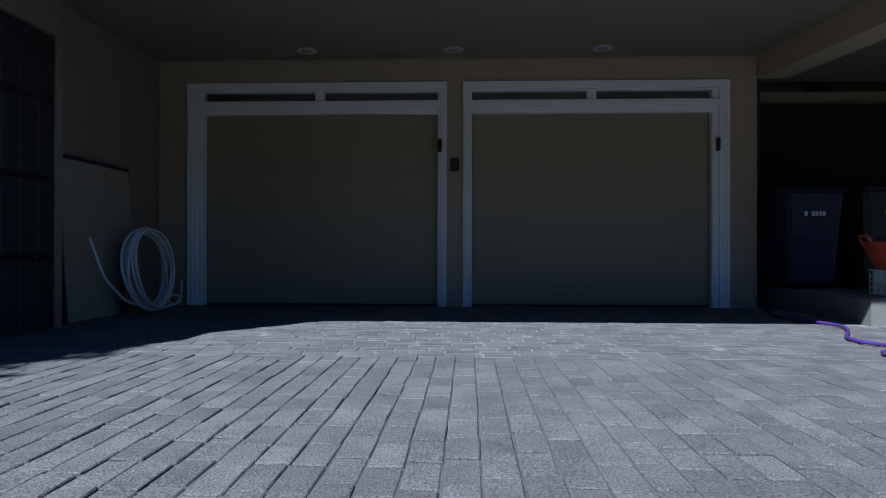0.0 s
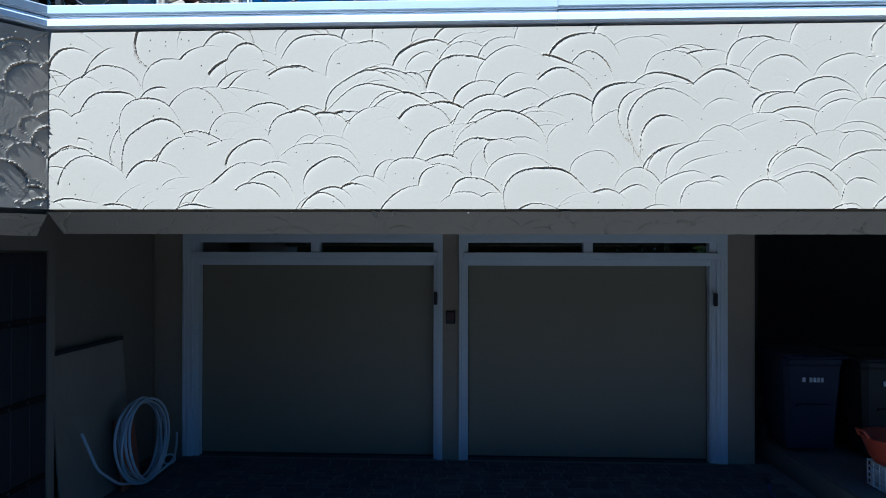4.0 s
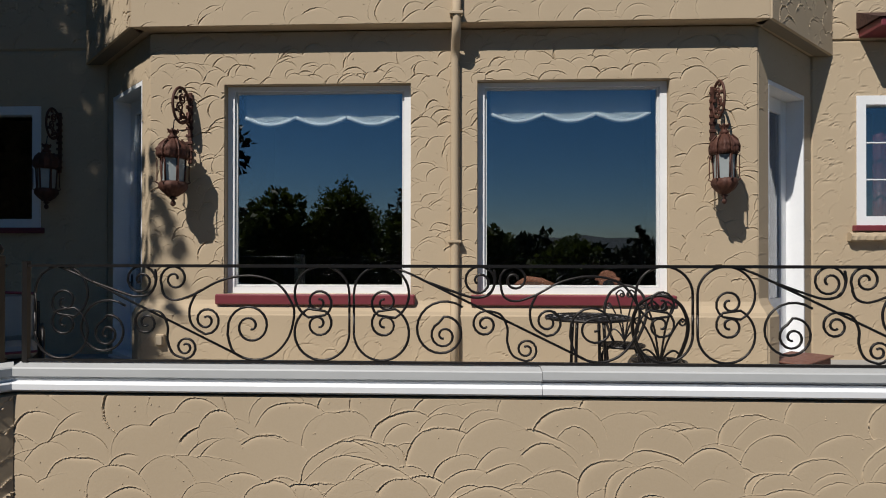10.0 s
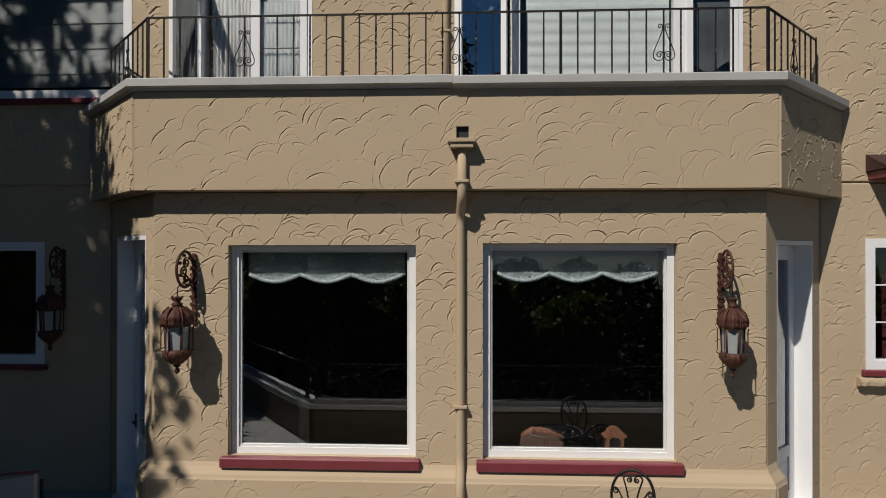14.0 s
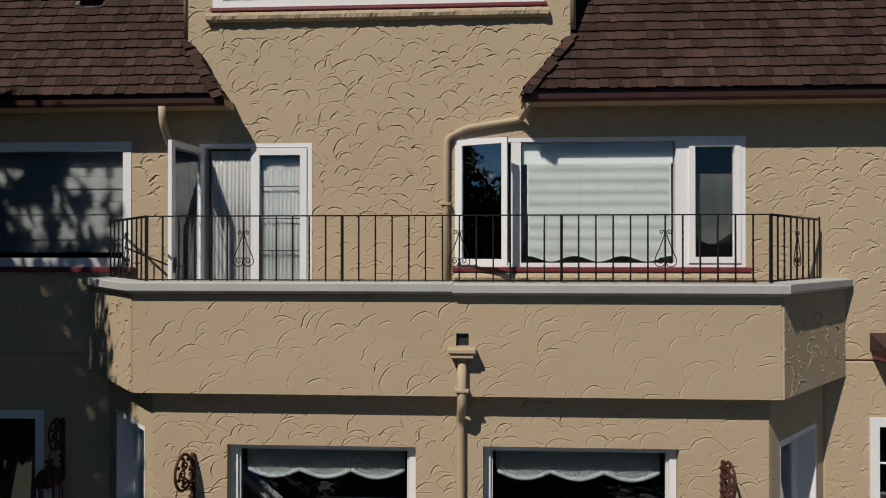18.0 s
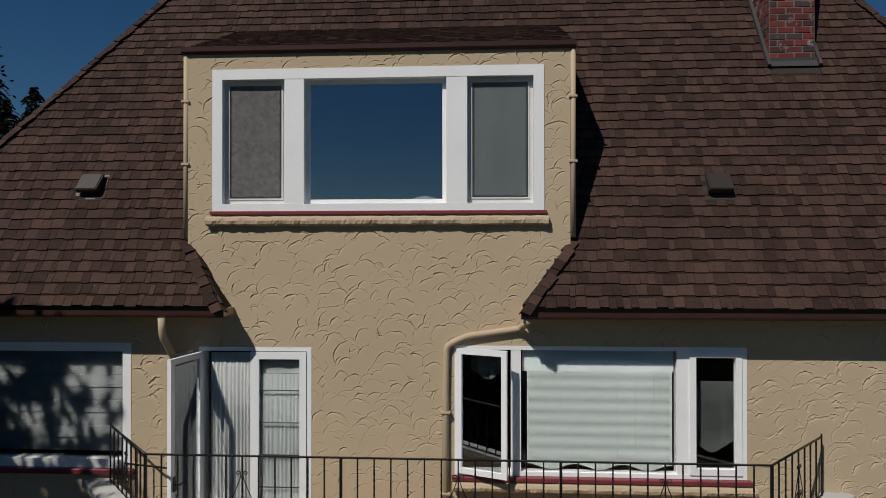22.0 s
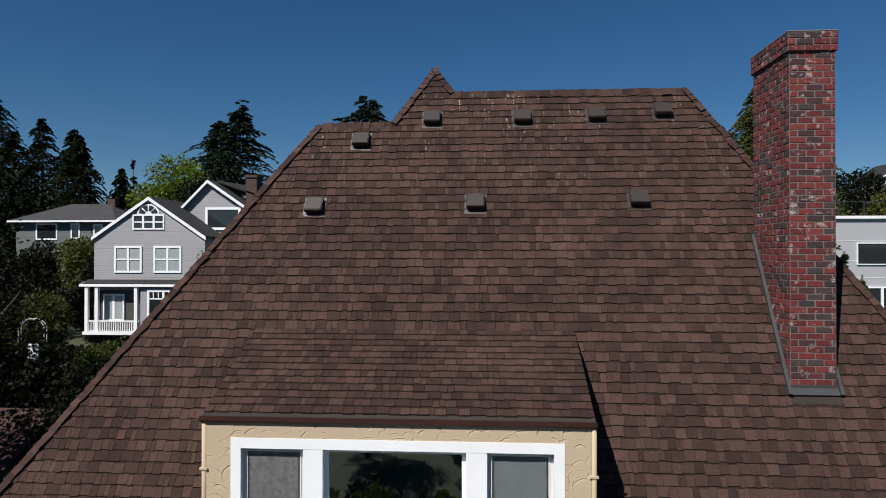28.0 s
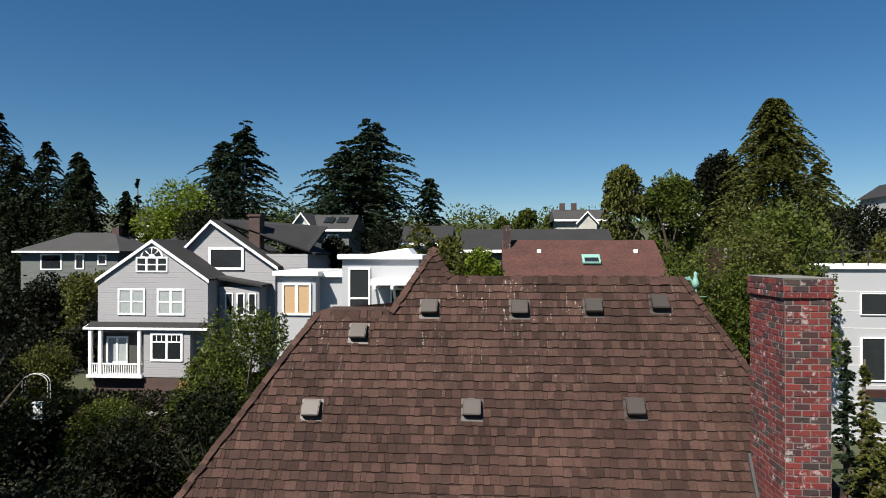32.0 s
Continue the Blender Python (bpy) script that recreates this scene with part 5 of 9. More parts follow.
for nm, xa, xb in (("fascia_west", HIP_L(EAVE_Y) + 0.1, left_eave - 0.03), ("fascia_east", right_eave + 0.03, HIP_R(EAVE_Y) - 0.1)):
    setting(finish(nm, box(xa, EAVE_Y + 0.086, EAVE_Z - 0.07, xb, EAVE_Y + 0.097, EAVE_Z + 0.075), M_GUTTER), "dark brown fascia board behind the gutter", "trim")
# small hipped returns of the eaves against the wall
for nm, xe, xt in (("roof_return_west", left_eave, DORM_L), ("roof_return_east", right_eave, DORM_R)):
    a, b, c = on_roof(xe, EAVE_Y, 0.0), Vector((xe, WALL_Y - 0.015, EAVE_Z)), Vector((xt, WALL_Y - 0.015, on_roof(xt, HIP_TOP).z))
    bm = prism([a, b, c], Vector((0.06 if xe > 0 else -0.06, 0, -0.03)))
    setting(finish(nm, bm, M_SHINGLE), "small shingled hip closing the eave against the wall", "roof")


def downpipe(name, pts, r, label, mat=M_STUCCO, straps=(), head=None):
    t = thing(name, label, "downpipe", pts[-1])
    bm = bmesh.new()
    tube(pts, r, bm, n=8)
    wpart("pipe", bm, mat, t)
    for p in straps:
        wpart("strap", box(p[0] - r * 1.5, p[1] - r * 1.2, p[2] - 0.015, p[0] + r * 1.5, p[1] + r * 1.6, p[2] + 0.015, bevel=0.004), mat, t)
    return t


def smooth_path(pts, k=4):
    """Rounds the corners of a polyline."""
    out = [Vector(pts[0])]
    for a, b, c in zip(pts, pts[1:], pts[2:]):
        a, b, c = Vector(a), Vector(b), Vector(c)
        s = min(0.08, (b - a).length * 0.4, (c - b).length * 0.4)
        p, q = b + (a - b).normalized() * s, b + (c - b).normalized() * s
        for i in range(k + 1):
            f = i / k
            out.append(p * (1 - f) ** 2 + b * 2 * f * (1 - f) + q * f * f)
    out.append(Vector(pts[-1]))
    return out


yp = WALL_Y - 0.06
downpipe("eave_downpipe", smooth_path([(0.80, EAVE_Y + 0.06, EAVE_Z - 0.08), (0.72, yp, EAVE_Z - 0.22), (0.05, yp, 9.84), (-0.20, yp, 9.72), (-0.21, yp, 9.2), (-0.21, yp, 7.15)]), 0.042, "tan painted downpipe bending across the upper wall", straps=[(-0.21, yp, 8.9), (-0.21, yp, 7.9)])
downpipe("eave_downpipe", smooth_path([(-3.66, EAVE_Y + 0.06, EAVE_Z - 0.08), (-3.66, EAVE_Y + 0.08, EAVE_Z - 0.3), (-3.66, yp, EAVE_Z - 0.62), (-3.66, yp, 7.15)]), 0.045, "tan painted downpipe beside the balcony door", straps=[(-3.66, yp, 9.5), (-3.66, yp, 8.4)])
for x in (DORM_L - 0.03, DORM_R + 0.035):
    downpipe("dormer_downpipe", [(x, WALL_Y - 0.01, DEAVE_Z - 0.08), (x, WALL_Y - 0.01, 12.2), (x, WALL_Y - 0.01, 11.06)], 0.035, "tan painted downpipe at the dormer corner", straps=[(x, WALL_Y - 0.01, 12.8), (x, WALL_Y - 0.01, 12.0)])
# rainwater head under the balcony scupper
yb = BAL_Y - 0.06
rp = downpipe("scupper_downpipe", smooth_path([(0.02, yb, 7.22), (0.02, yb, 6.72), (0.0, GARAGE_Y - 0.06, 6.52), (0.0, GARAGE_Y - 0.06, 3.9), (0.0, GARAGE_Y - 0.19, 3.68), (0.0, GARAGE_Y - 0.19, TERRACE_Z + 0.02)]), 0.048, "tan rainwater pipe with a square head below a scupper", straps=[(0.02, yb, 6.88), (0.0, GARAGE_Y - 0.06, 4.5)])
bm = box(-0.10, BAL_Y - 0.15, 7.22, 0.14, BAL_Y - 0.012, 7.27, bevel=0.006)
box(-0.125, BAL_Y - 0.17, 7.271, 0.165, BAL_Y - 0.012, 7.315, bm, bevel=0.006)
wpart("rainwater_head", bm, M_STUCCO, rp)
# Black block stands in for the shade inside the scupper hole.
setting(finish("scupper_throat", box(-0.036, BAL_Y + 0.02, 7.332, 0.088, BAL_Y + 0.155, 7.458), M_BLACK), "black block as the shaded scupper opening in the balcony parapet", "scupper")

# ---- chimney ----
CH = (4.375, 9.85, 5.015, 11.10)
CH_TOP, PITCH_Z, BRICK = 18.72, 0.0935, 0.235
chimney = thing("chimney", "tall weathered red brick chimney with a corbelled top", "chimney", ((CH[0] + CH[2]) / 2, (CH[1] + CH[3]) / 2, 12.6))
base = Vector(chimney.matrix_world.translation)
core = box(CH[0] + 0.003, CH[1] + 0.003, 12.6, CH[2] - 0.003, CH[3] - 0.003, CH_TOP - 0.02)
box(CH[0] - 0.022, CH[1] - 0.022, CH_TOP - 3 * PITCH_Z, CH[2] + 0.022, CH[3] + 0.022, CH_TOP - 0.021, core)
wpart("mortar_core", core, M_MORTAR, chimney, "pale mortar")
wpart("cap_slab", box(CH[0] - 0.028, CH[1] - 0.028, CH_TOP - 0.02, CH[2] + 0.028, CH[3] + 0.028, CH_TOP, bevel=0.006), M_SLAB, chimney)
brick_shapes = {}


def brick_mesh(length, deep):
    key = (round(length, 3), deep)
    if key not in brick_shapes:
        bm = box(-length / 2, 0, -PITCH_Z / 2 + 0.0052, length / 2, deep, PITCH_Z / 2 - 0.0052, bevel=0.005)
        for v in bm.verts:
            v.co += Vector(noise.noise_vector(v.co * 23 + Vector((length * 9, 0, 0)))) * 0.004
        me = bpy.data.meshes.new("brick")
        bm.to_mesh(me)
        bm.free()
        me.materials.append(M_BRICK_P)
        brick_shapes[key] = me
    return brick_shapes[key]


rest = bmesh.new()
made = 0
rng = random.Random(4)
courses = int((CH_TOP - 0.02 - 12.6) / PITCH_Z)
for row in range(courses):
    z = CH_TOP - 0.02 - (row + 0.5) * PITCH_Z
    proud = 0.028 if row in (0, 1, 2) else 0.0
    for side in range(4):
        wide = (CH[2] - CH[0] if side % 2 == 0 else CH[3] - CH[1]) + 2 * proud
        ang = (0, -90, 180, 90)[side]
        mid_p = [Vector(((CH[0] + CH[2]) / 2, CH[1] - proud, z)), Vector((CH[0] - proud, (CH[1] + CH[3]) / 2, z)), Vector(((CH[0] + CH[2]) / 2, CH[3] + proud, z)), Vector((CH[2] + proud, (CH[1] + CH[3]) / 2, z))][side]
        start = -wide / 2 - (0.5 * BRICK if (row + side) % 2 else 0.0)
        u = start
        while u < wide / 2 - 0.01:
            a, b = max(u, -wide / 2), min(u + BRICK, wide / 2)
            u += BRICK
            if b - a < 0.04:
                continue
            m = Matrix.Translation(mid_p) @ pose(0, 0, 0, 0, 0, ang) @ Matrix.Translation(((a + b) / 2, -rng.uniform(-0.001, 0.005), 0)) @ pose(0, 0, 0, 0, 0, rng.uniform(-0.6, 0.6))
            p = m.translation
            if p.z < EAVE_Z + SLOPE * (p.y - EAVE_Y) - 0.1:
                continue
            ln = round((b - a - 0.013) * 50) / 50 - 0.002
            me = brick_mesh(ln, 0.05)
            if side in (0, 1) and made < 300:
                ob = new("brick", me)
                ob.parent = chimney
                ob.matrix_basis = Matrix.Translation(-base) @ m
                made += 1
            else:
                src = bmesh.new()
                src.from_mesh(me)
                src.transform(m)
                join(rest, src)
tagged(wpart("brickwork", rest, M_BRICK, chimney, "weathered red bricks"), kind="stuff")
# lead flashing round the foot of the chimney
bm = prism([on_roof(CH[0] - 0.05, CH[1] - 0.05, 0.022), on_roof(CH[2] + 0.05, CH[1] - 0.05, 0.022), on_roof(CH[2] + 0.05, CH[1] + 0.02, 0.022), on_roof(CH[0] - 0.05, CH[1] + 0.02, 0.022)], ROOF_N * 0.006)
zc = on_roof(0, CH[1]).z
box(CH[0] - 0.025, CH[1] - 0.024, zc - 0.02, CH[2] + 0.025, CH[1] - 0.012, zc + 0.06, bm)
wpart("apron_flashing", bm, M_SILVER, chimney, "grey metal flashing")
for x, s in ((CH[0], -1), (CH[2], 1)):
    bm = prism([on_roof(x + s * 0.06, CH[1] - 0.05, 0.02), on_roof(x + s * 0.06, CH[3], 0.02), on_roof(x + s * 0.012, CH[3], 0.02), on_roof(x + s * 0.012, CH[1] - 0.05, 0.02)], ROOF_N * 0.05)
    wpart("side_flashing", bm, M_SILVER, chimney, "grey metal flashing")

# ---- roof vents ----
def make_vent():
    t = thing("roof_vent", "square brown metal box vent on the shingle roof", "roof vent", (0, 0, 0), group="roof vents")
    part("flange", box(-0.19, -0.235, 0.014, 0.19, 0.17, 0.02), M_VENT, t, "brown metal flange")
    bm = bmesh.new()
    lo = [(-0.16, -0.16), (0.16, -0.16), (0.16, 0.15), (-0.16, 0.15)]
    hi = [(-0.145, -0.15), (0.145, -0.15), (0.15, 0.13), (-0.15, 0.13)]
    a = [bm.verts.new((x, y, 0.055)) for x, y in lo]
    b = [bm.verts.new((x, y, 0.15 if y < 0 else 0.10)) for x, y in hi]
    for i in range(4):
        bm.faces.new((a[i - 1], a[i], b[i], b[i - 1]))
    bm.faces.new(b)
    bm.faces.new(a[::-1])
    bmesh.ops.recalc_face_normals(bm, faces=bm.faces[:])
    bmesh.ops.bevel(bm, geom=bm.edges[:], offset=0.012, segments=2, affect="EDGES")
    part("hood", bm, M_VENT, t)
    part("neck", box(-0.11, -0.1, 0.02, 0.11, 0.1, 0.06), M_BLACK, t, "dark vent neck")
    return t


VENTS = [(-2.92, 11.40), (-0.13, 11.43), (2.62, 11.46), (-2.24, 12.11), (-0.95, 12.36), (0.72, 12.36), (2.07, 12.38), (3.27, 12.42), (-5.05, 8.82), (3.26, 8.79)]
tiltx = math.degrees(math.atan(SLOPE))
vent = make_vent()
for k, (x, y) in enumerate(VENTS):
    m = Matrix.Translation(on_roof(x, y)) @ pose(0, 0, 0, tiltx, 0, 0)
    if k == 0:
        vent.matrix_world = m
    else:
        copy_thing(vent, m)
vane = thing("weathervane", "verdigris copper bird weathervane on a tall garden pole", "weathervane", (9.34, 30.0, 17.1))
part("pole", tube([(0, 0, -17.0), (0, 0, 0.15)], 0.05, n=8), M_IRON, vane, "dark iron pole")
part("cross_arm", tube([(-0.45, 0, 0.05), (0.5, 0, 0.05)], 0.02, n=6), M_VERDI, vane)
bm = lathe([(0.02, 0.38), (0.13, 0.48), (0.17, 0.62), (0.12, 0.80), (0.07, 0.95), (0.08, 1.08), (0.03, 1.16)], n=10)
tube([(0.02, 0, 0.10), (0.02, 0, 0.45)], 0.035, bm, n=6)
tube([(0.07, 0, 1.06), (0.17, 0, 1.04)], 0.03, bm, n=5, r_end=0.005)
for k in range(5):
    f = k / 4
    tube([(-0.05, 0, 0.55), (-0.22 - 0.06 * f, 0, 0.80 + 0.12 * f), (-0.40 - 0.05 * f, 0, 0.78 + 0.10 * f), (-0.52 + 0.02 * f, 0, 0.50 + 0.15 * f)], 0.05, bm, n=5, r_end=0.02)
part("bird_figure", bm, M_VERDI, vane)

# ---- terrace railing ----
PX = 0.00331


def bezier(pts, n=8):
    """A smooth curve through 2D points."""
    out = []
    q = [pts[0]] + list(pts) + [pts[-1]]
    for i in range(1, len(q) - 2):
        p0, p1, p2, p3 = (Vector((*q[i + k], 0)) for k in (-1, 0, 1, 2))
        for j in range(n):
            t = j / n
            v = 0.5 * (2 * p1 + (p2 - p0) * t + (2 * p0 - 5 * p1 + 4 * p2 - p3) * t * t + (3 * p1 - p0 - 3 * p2 + p3) * t ** 3)
            out.append((v.x, v.y))
    out.append(pts[-1])
    return out


def curl_motif():
    """The leaning scroll panel: curves in units of the drawing, u along, w up."""
    c = []
    c.append([(-230, 164), (-200, 152), (100, 6)])
    c.append(spiral(-145, 54, 54, 25, 50, 1.1, 26) + spiral(-143, 46, 25, 5, 86, 1.5, 22)[1:])
    c.append(spiral(-82, 140, 27, 25, -60, 0.6, 10) + spiral(-82, 140, 25, 5, 156, 1.2, 18)[1:])
    c.append(bezier([(-57, 160), (-55, 140), (-65, 118), (-90, 112), (-120, 120), (-170, 138)]))
    heart = spiral(-22, 143, 26, 5, 210, -1.6, 24)[::-1]
    c.append(heart + bezier([(-45, 128), (-38, 112), (-18, 106), (15, 117), (60, 140), (112, 149), (160, 136), (187, 100), (190, 75), (180, 40), (155, 12), (120, 2), (85, 14), (73, 45)])[1:]
             + spiral(113, 60, 40, 5, 190, -1.75, 34)[1:])
    c.append(bezier([(16, 117), (5, 90), (10, 62), (33, 46)]) + spiral(35, 71, 25, 5, -90, 1.6, 24)[1:])
    c.append(spiral(-72, 66, 23, 5, 90, 1.6, 24)[::-1] + bezier([(-65, 89), (-45, 82), (-34, 60), (-34, 35), (-24, 12), (-2, 3)])[1:] + spiral(-2, 23, 20, 5, -90, 1.6, 22)[1:])
    return c


def bee_motif(s):
    """A pair of stacked scrolls on a straight back; s: the side it opens to."""
    up = [(4, 84), (4, 118)] + arc(52, 118, 48, 180, -60, 22) + spiral(58, 103, 27, 5, -70, -1.55, 24)[2:]
    lo = [(u, 168 - w) for u, w in up]
    return [[(s * u, w) for u, w in up], [(s * u, w) for u, w in lo]]


def iron(curves, place, along, r=0.0075, n=6):
    bm = bmesh.new()
    o, a = Vector(place), Vector(along).normalized()
    for c in curves:
        tube([o + a * (u * PX) + Vector((0, 0, w * PX)) for u, w in c], r, bm, n=n)
    return bm


rail = thing("terrace_railing", "black wrought-iron railing of scrolls on the white parapet cap", "railing", (0, FRONT_Y + 0.09, 3.735))
Y_R, Z_R = FRONT_Y + 0.09, 3.752
wpart("top_bar", box(-2.44, Y_R - 0.012, 4.292, 4.2, Y_R + 0.012, 4.31), M_IRON, rail)
wpart("bottom_bar", box(-2.44, Y_R - 0.012, 3.742, 4.2, Y_R + 0.012, 3.756), M_IRON, rail)
for x in (-1.48, 0.47, 2.42):
    for c in curl_motif():
        wpart("scroll", iron([c], (x + 0.02 if x > 0 else x - 0.0, Y_R, Z_R), (1, 0, 0)), M_IRON, rail)
for x in (-0.515, 1.43, 3.38):
    for s in (1, -1):
        for c in bee_motif(s):
            wpart("scroll", iron([c], (x, Y_R, Z_R), (1, 0, 0)), M_IRON, rail)
for c in bee_motif(1):
    wpart("scroll", iron([c], (-2.40, Y_R, Z_R), (1, 0, 0)), M_IRON, rail)
for x in (-2.44, 4.19):
    wpart("post", box(x - 0.016, Y_R - 0.016, 3.735, x + 0.016, Y_R + 0.016, 4.33), M_IRON, rail)
rail2 = thing("terrace_railing", "black wrought-iron railing on the angled parapet", "railing", tuple(corner + DIAG * 0.2 + Vector((0, 0.09, 3.735))))
inner = Vector((0.8, -0.6, 0)) * -0.09
a, b = corner + inner + DIAG * 0.02 + Vector((-0.03, 0.06, 0)), corner + inner + DIAG * 3.9
wpart("top_bar", tube([a + Vector((0, 0, 4.30)), b + Vector((0, 0, 4.30))], 0.011), M_IRON, rail2)
wpart("bottom_bar", tube([a + Vector((0, 0, 3.75)), b + Vector((0, 0, 3.75))], 0.009), M_IRON, rail2)
for k in range(3):
    for c in bee_motif(-1 if k % 2 else 1):
        wpart("scroll", iron([c], a + DIAG * (0.35 + k * 0.7) + Vector((0, 0, Z_R)), DIAG), M_IRON, rail2)
pp = a + DIAG * 0.05
wpart("newel", box(pp.x - 0.03, pp.y - 0.03, 3.735, pp.x + 0.03, pp.y + 0.03, 4.36, bevel=0.004), M_IRON, rail2)
wpart("newel_ball", lathe([(0.012, 0), (0.03, 0.02), (0.034, 0.04), (0.02, 0.065), (0.004, 0.08)], place=(pp.x, pp.y, 4.36), n=10), M_IRON, rail2)

# ---- upper balcony railing ----
brail = thing("balcony_railing", "black iron balcony railing with plain and twisted bars and heart scrolls", "railing", (0, BAL_Y + 0.1, 8.0))


def twist_bar(x, y, z0_, z1_, turned):
    bm = bmesh.new()
    w_ = 0.0075
    if not turned:
        return box(x - w_, y - w_, z0_, x + w_, y + w_, z1_)
    rings = []
    k = 22
    for i in range(k + 1):
        f = i / k
        ang = max(0.0, min(1.0, (f - 0.18) / 0.64)) * math.pi * 3
        rings.append([bm.verts.new((x + w_ * 1.4 * math.cos(ang + j * math.pi / 2 + math.pi / 4), y + w_ * 1.4 * math.sin(ang + j * math.pi / 2 + math.pi / 4), z0_ + (z1_ - z0_) * f)) for j in range(4)])
    for p, q in zip(rings, rings[1:]):
        for j in range(4):
            bm.faces.new((p[j], p[(j + 1) % 4], q[(j + 1) % 4], q[j]))
    return bm


Y_B, ZB0, ZB1 = BAL_Y + 0.10, 8.0, 8.685
xl, xr = -3.40, 3.20
bars = cells(xl, xr, 0.18)
HEARTS = {}
for want in (-2.33, 0.0, 2.05):
    HEARTS[int(np.argmin(abs(bars - want)))] = 1
for i, x in enumerate(bars):
    heavy = i in (0, len(bars) - 1) or abs(x + 1.29) < 0.09 or abs(x - 1.10) < 0.09
    if heavy:
        wpart("post", box(x - 0.014, Y_B - 0.014, ZB0 - 0.01, x + 0.014, Y_B + 0.014, ZB1), M_IRON, brail)
    else:
        wpart("baluster", twist_bar(x, Y_B, ZB0 - 0.01, ZB1, i % 2 == 0), M_IRON, brail)


def heart_curves(x, y, z, along=Vector((1, 0, 0))):
    bm = bmesh.new()
    for s in (1, -1):
        pts2 = spiral(0.045, 0.13, 0.04, 0.008, 180, -1.3, 16)[::-1] + bezier([(0.005, 0.13), (0.02, 0.085), (0.06, 0.07), (0.105, 0.10), (0.105, 0.16), (0.06, 0.27), (0.025, 0.36), (0.012, 0.41)], 5)[1:] + spiral(0.04, 0.43, 0.028, 0.006, 200, -1.2, 14)[1:]
        tube([Vector((x, y, z)) + along * (s * u) + Vector((0, -0.012, w)) for u, w in pts2], 0.0055, bm, n=5)
    return bm


for i in HEARTS:
    wpart("heart_scroll", heart_curves(bars[i], Y_B, ZB0 + 0.08), M_IRON, brail)
wpart("top_bar", box(xl - 0.01, Y_B - 0.016, ZB1, xr + 0.01, Y_B + 0.016, ZB1 + 0.014), M_IRON, brail)
wpart("bottom_bar", box(xl - 0.01, Y_B - 0.012, ZB0 + 0.0, xr + 0.01, Y_B + 0.012, ZB0 + 0.012), M_IRON, brail)
for sx, p0, p1 in ((-1, Vector((xl, Y_B, 0)), Vector((-4.45, 8.22, 0))), (1, Vector((xr, Y_B, 0)), Vector((4.25, 8.2, 0)))):
    d_ = (p1 - p0)
    for k in range(1, 9):
        p = p0 + d_ * (k / 8)
        wpart("post" if k == 8 else "baluster", twist_bar(p.x, p.y, ZB0 - 0.01, ZB1 + (0.04 if k == 8 else 0), k % 2 == 0 and k != 8), M_IRON, brail)
    m_ = p0 + d_ * 0.5
    wpart("heart_scroll", heart_curves(m_.x, m_.y, ZB0 + 0.08, d_.normalized()), M_IRON, brail)
    wpart("top_bar", tube([p0 + Vector((0, 0, ZB1 + 0.006)), p1 + Vector((0, 0, ZB1 + 0.006))], 0.014), M_IRON, brail)
    wpart("bottom_bar", tube([p0 + Vector((0, 0, ZB0 + 0.005)), p1 + Vector((0, 0, ZB0 + 0.005))], 0.009), M_IRON, brail)
wpart("stay", tube([(-4.02, 7.78, 8.36), (-3.72, 8.34, 8.12)], 0.012), M_IRON, brail)


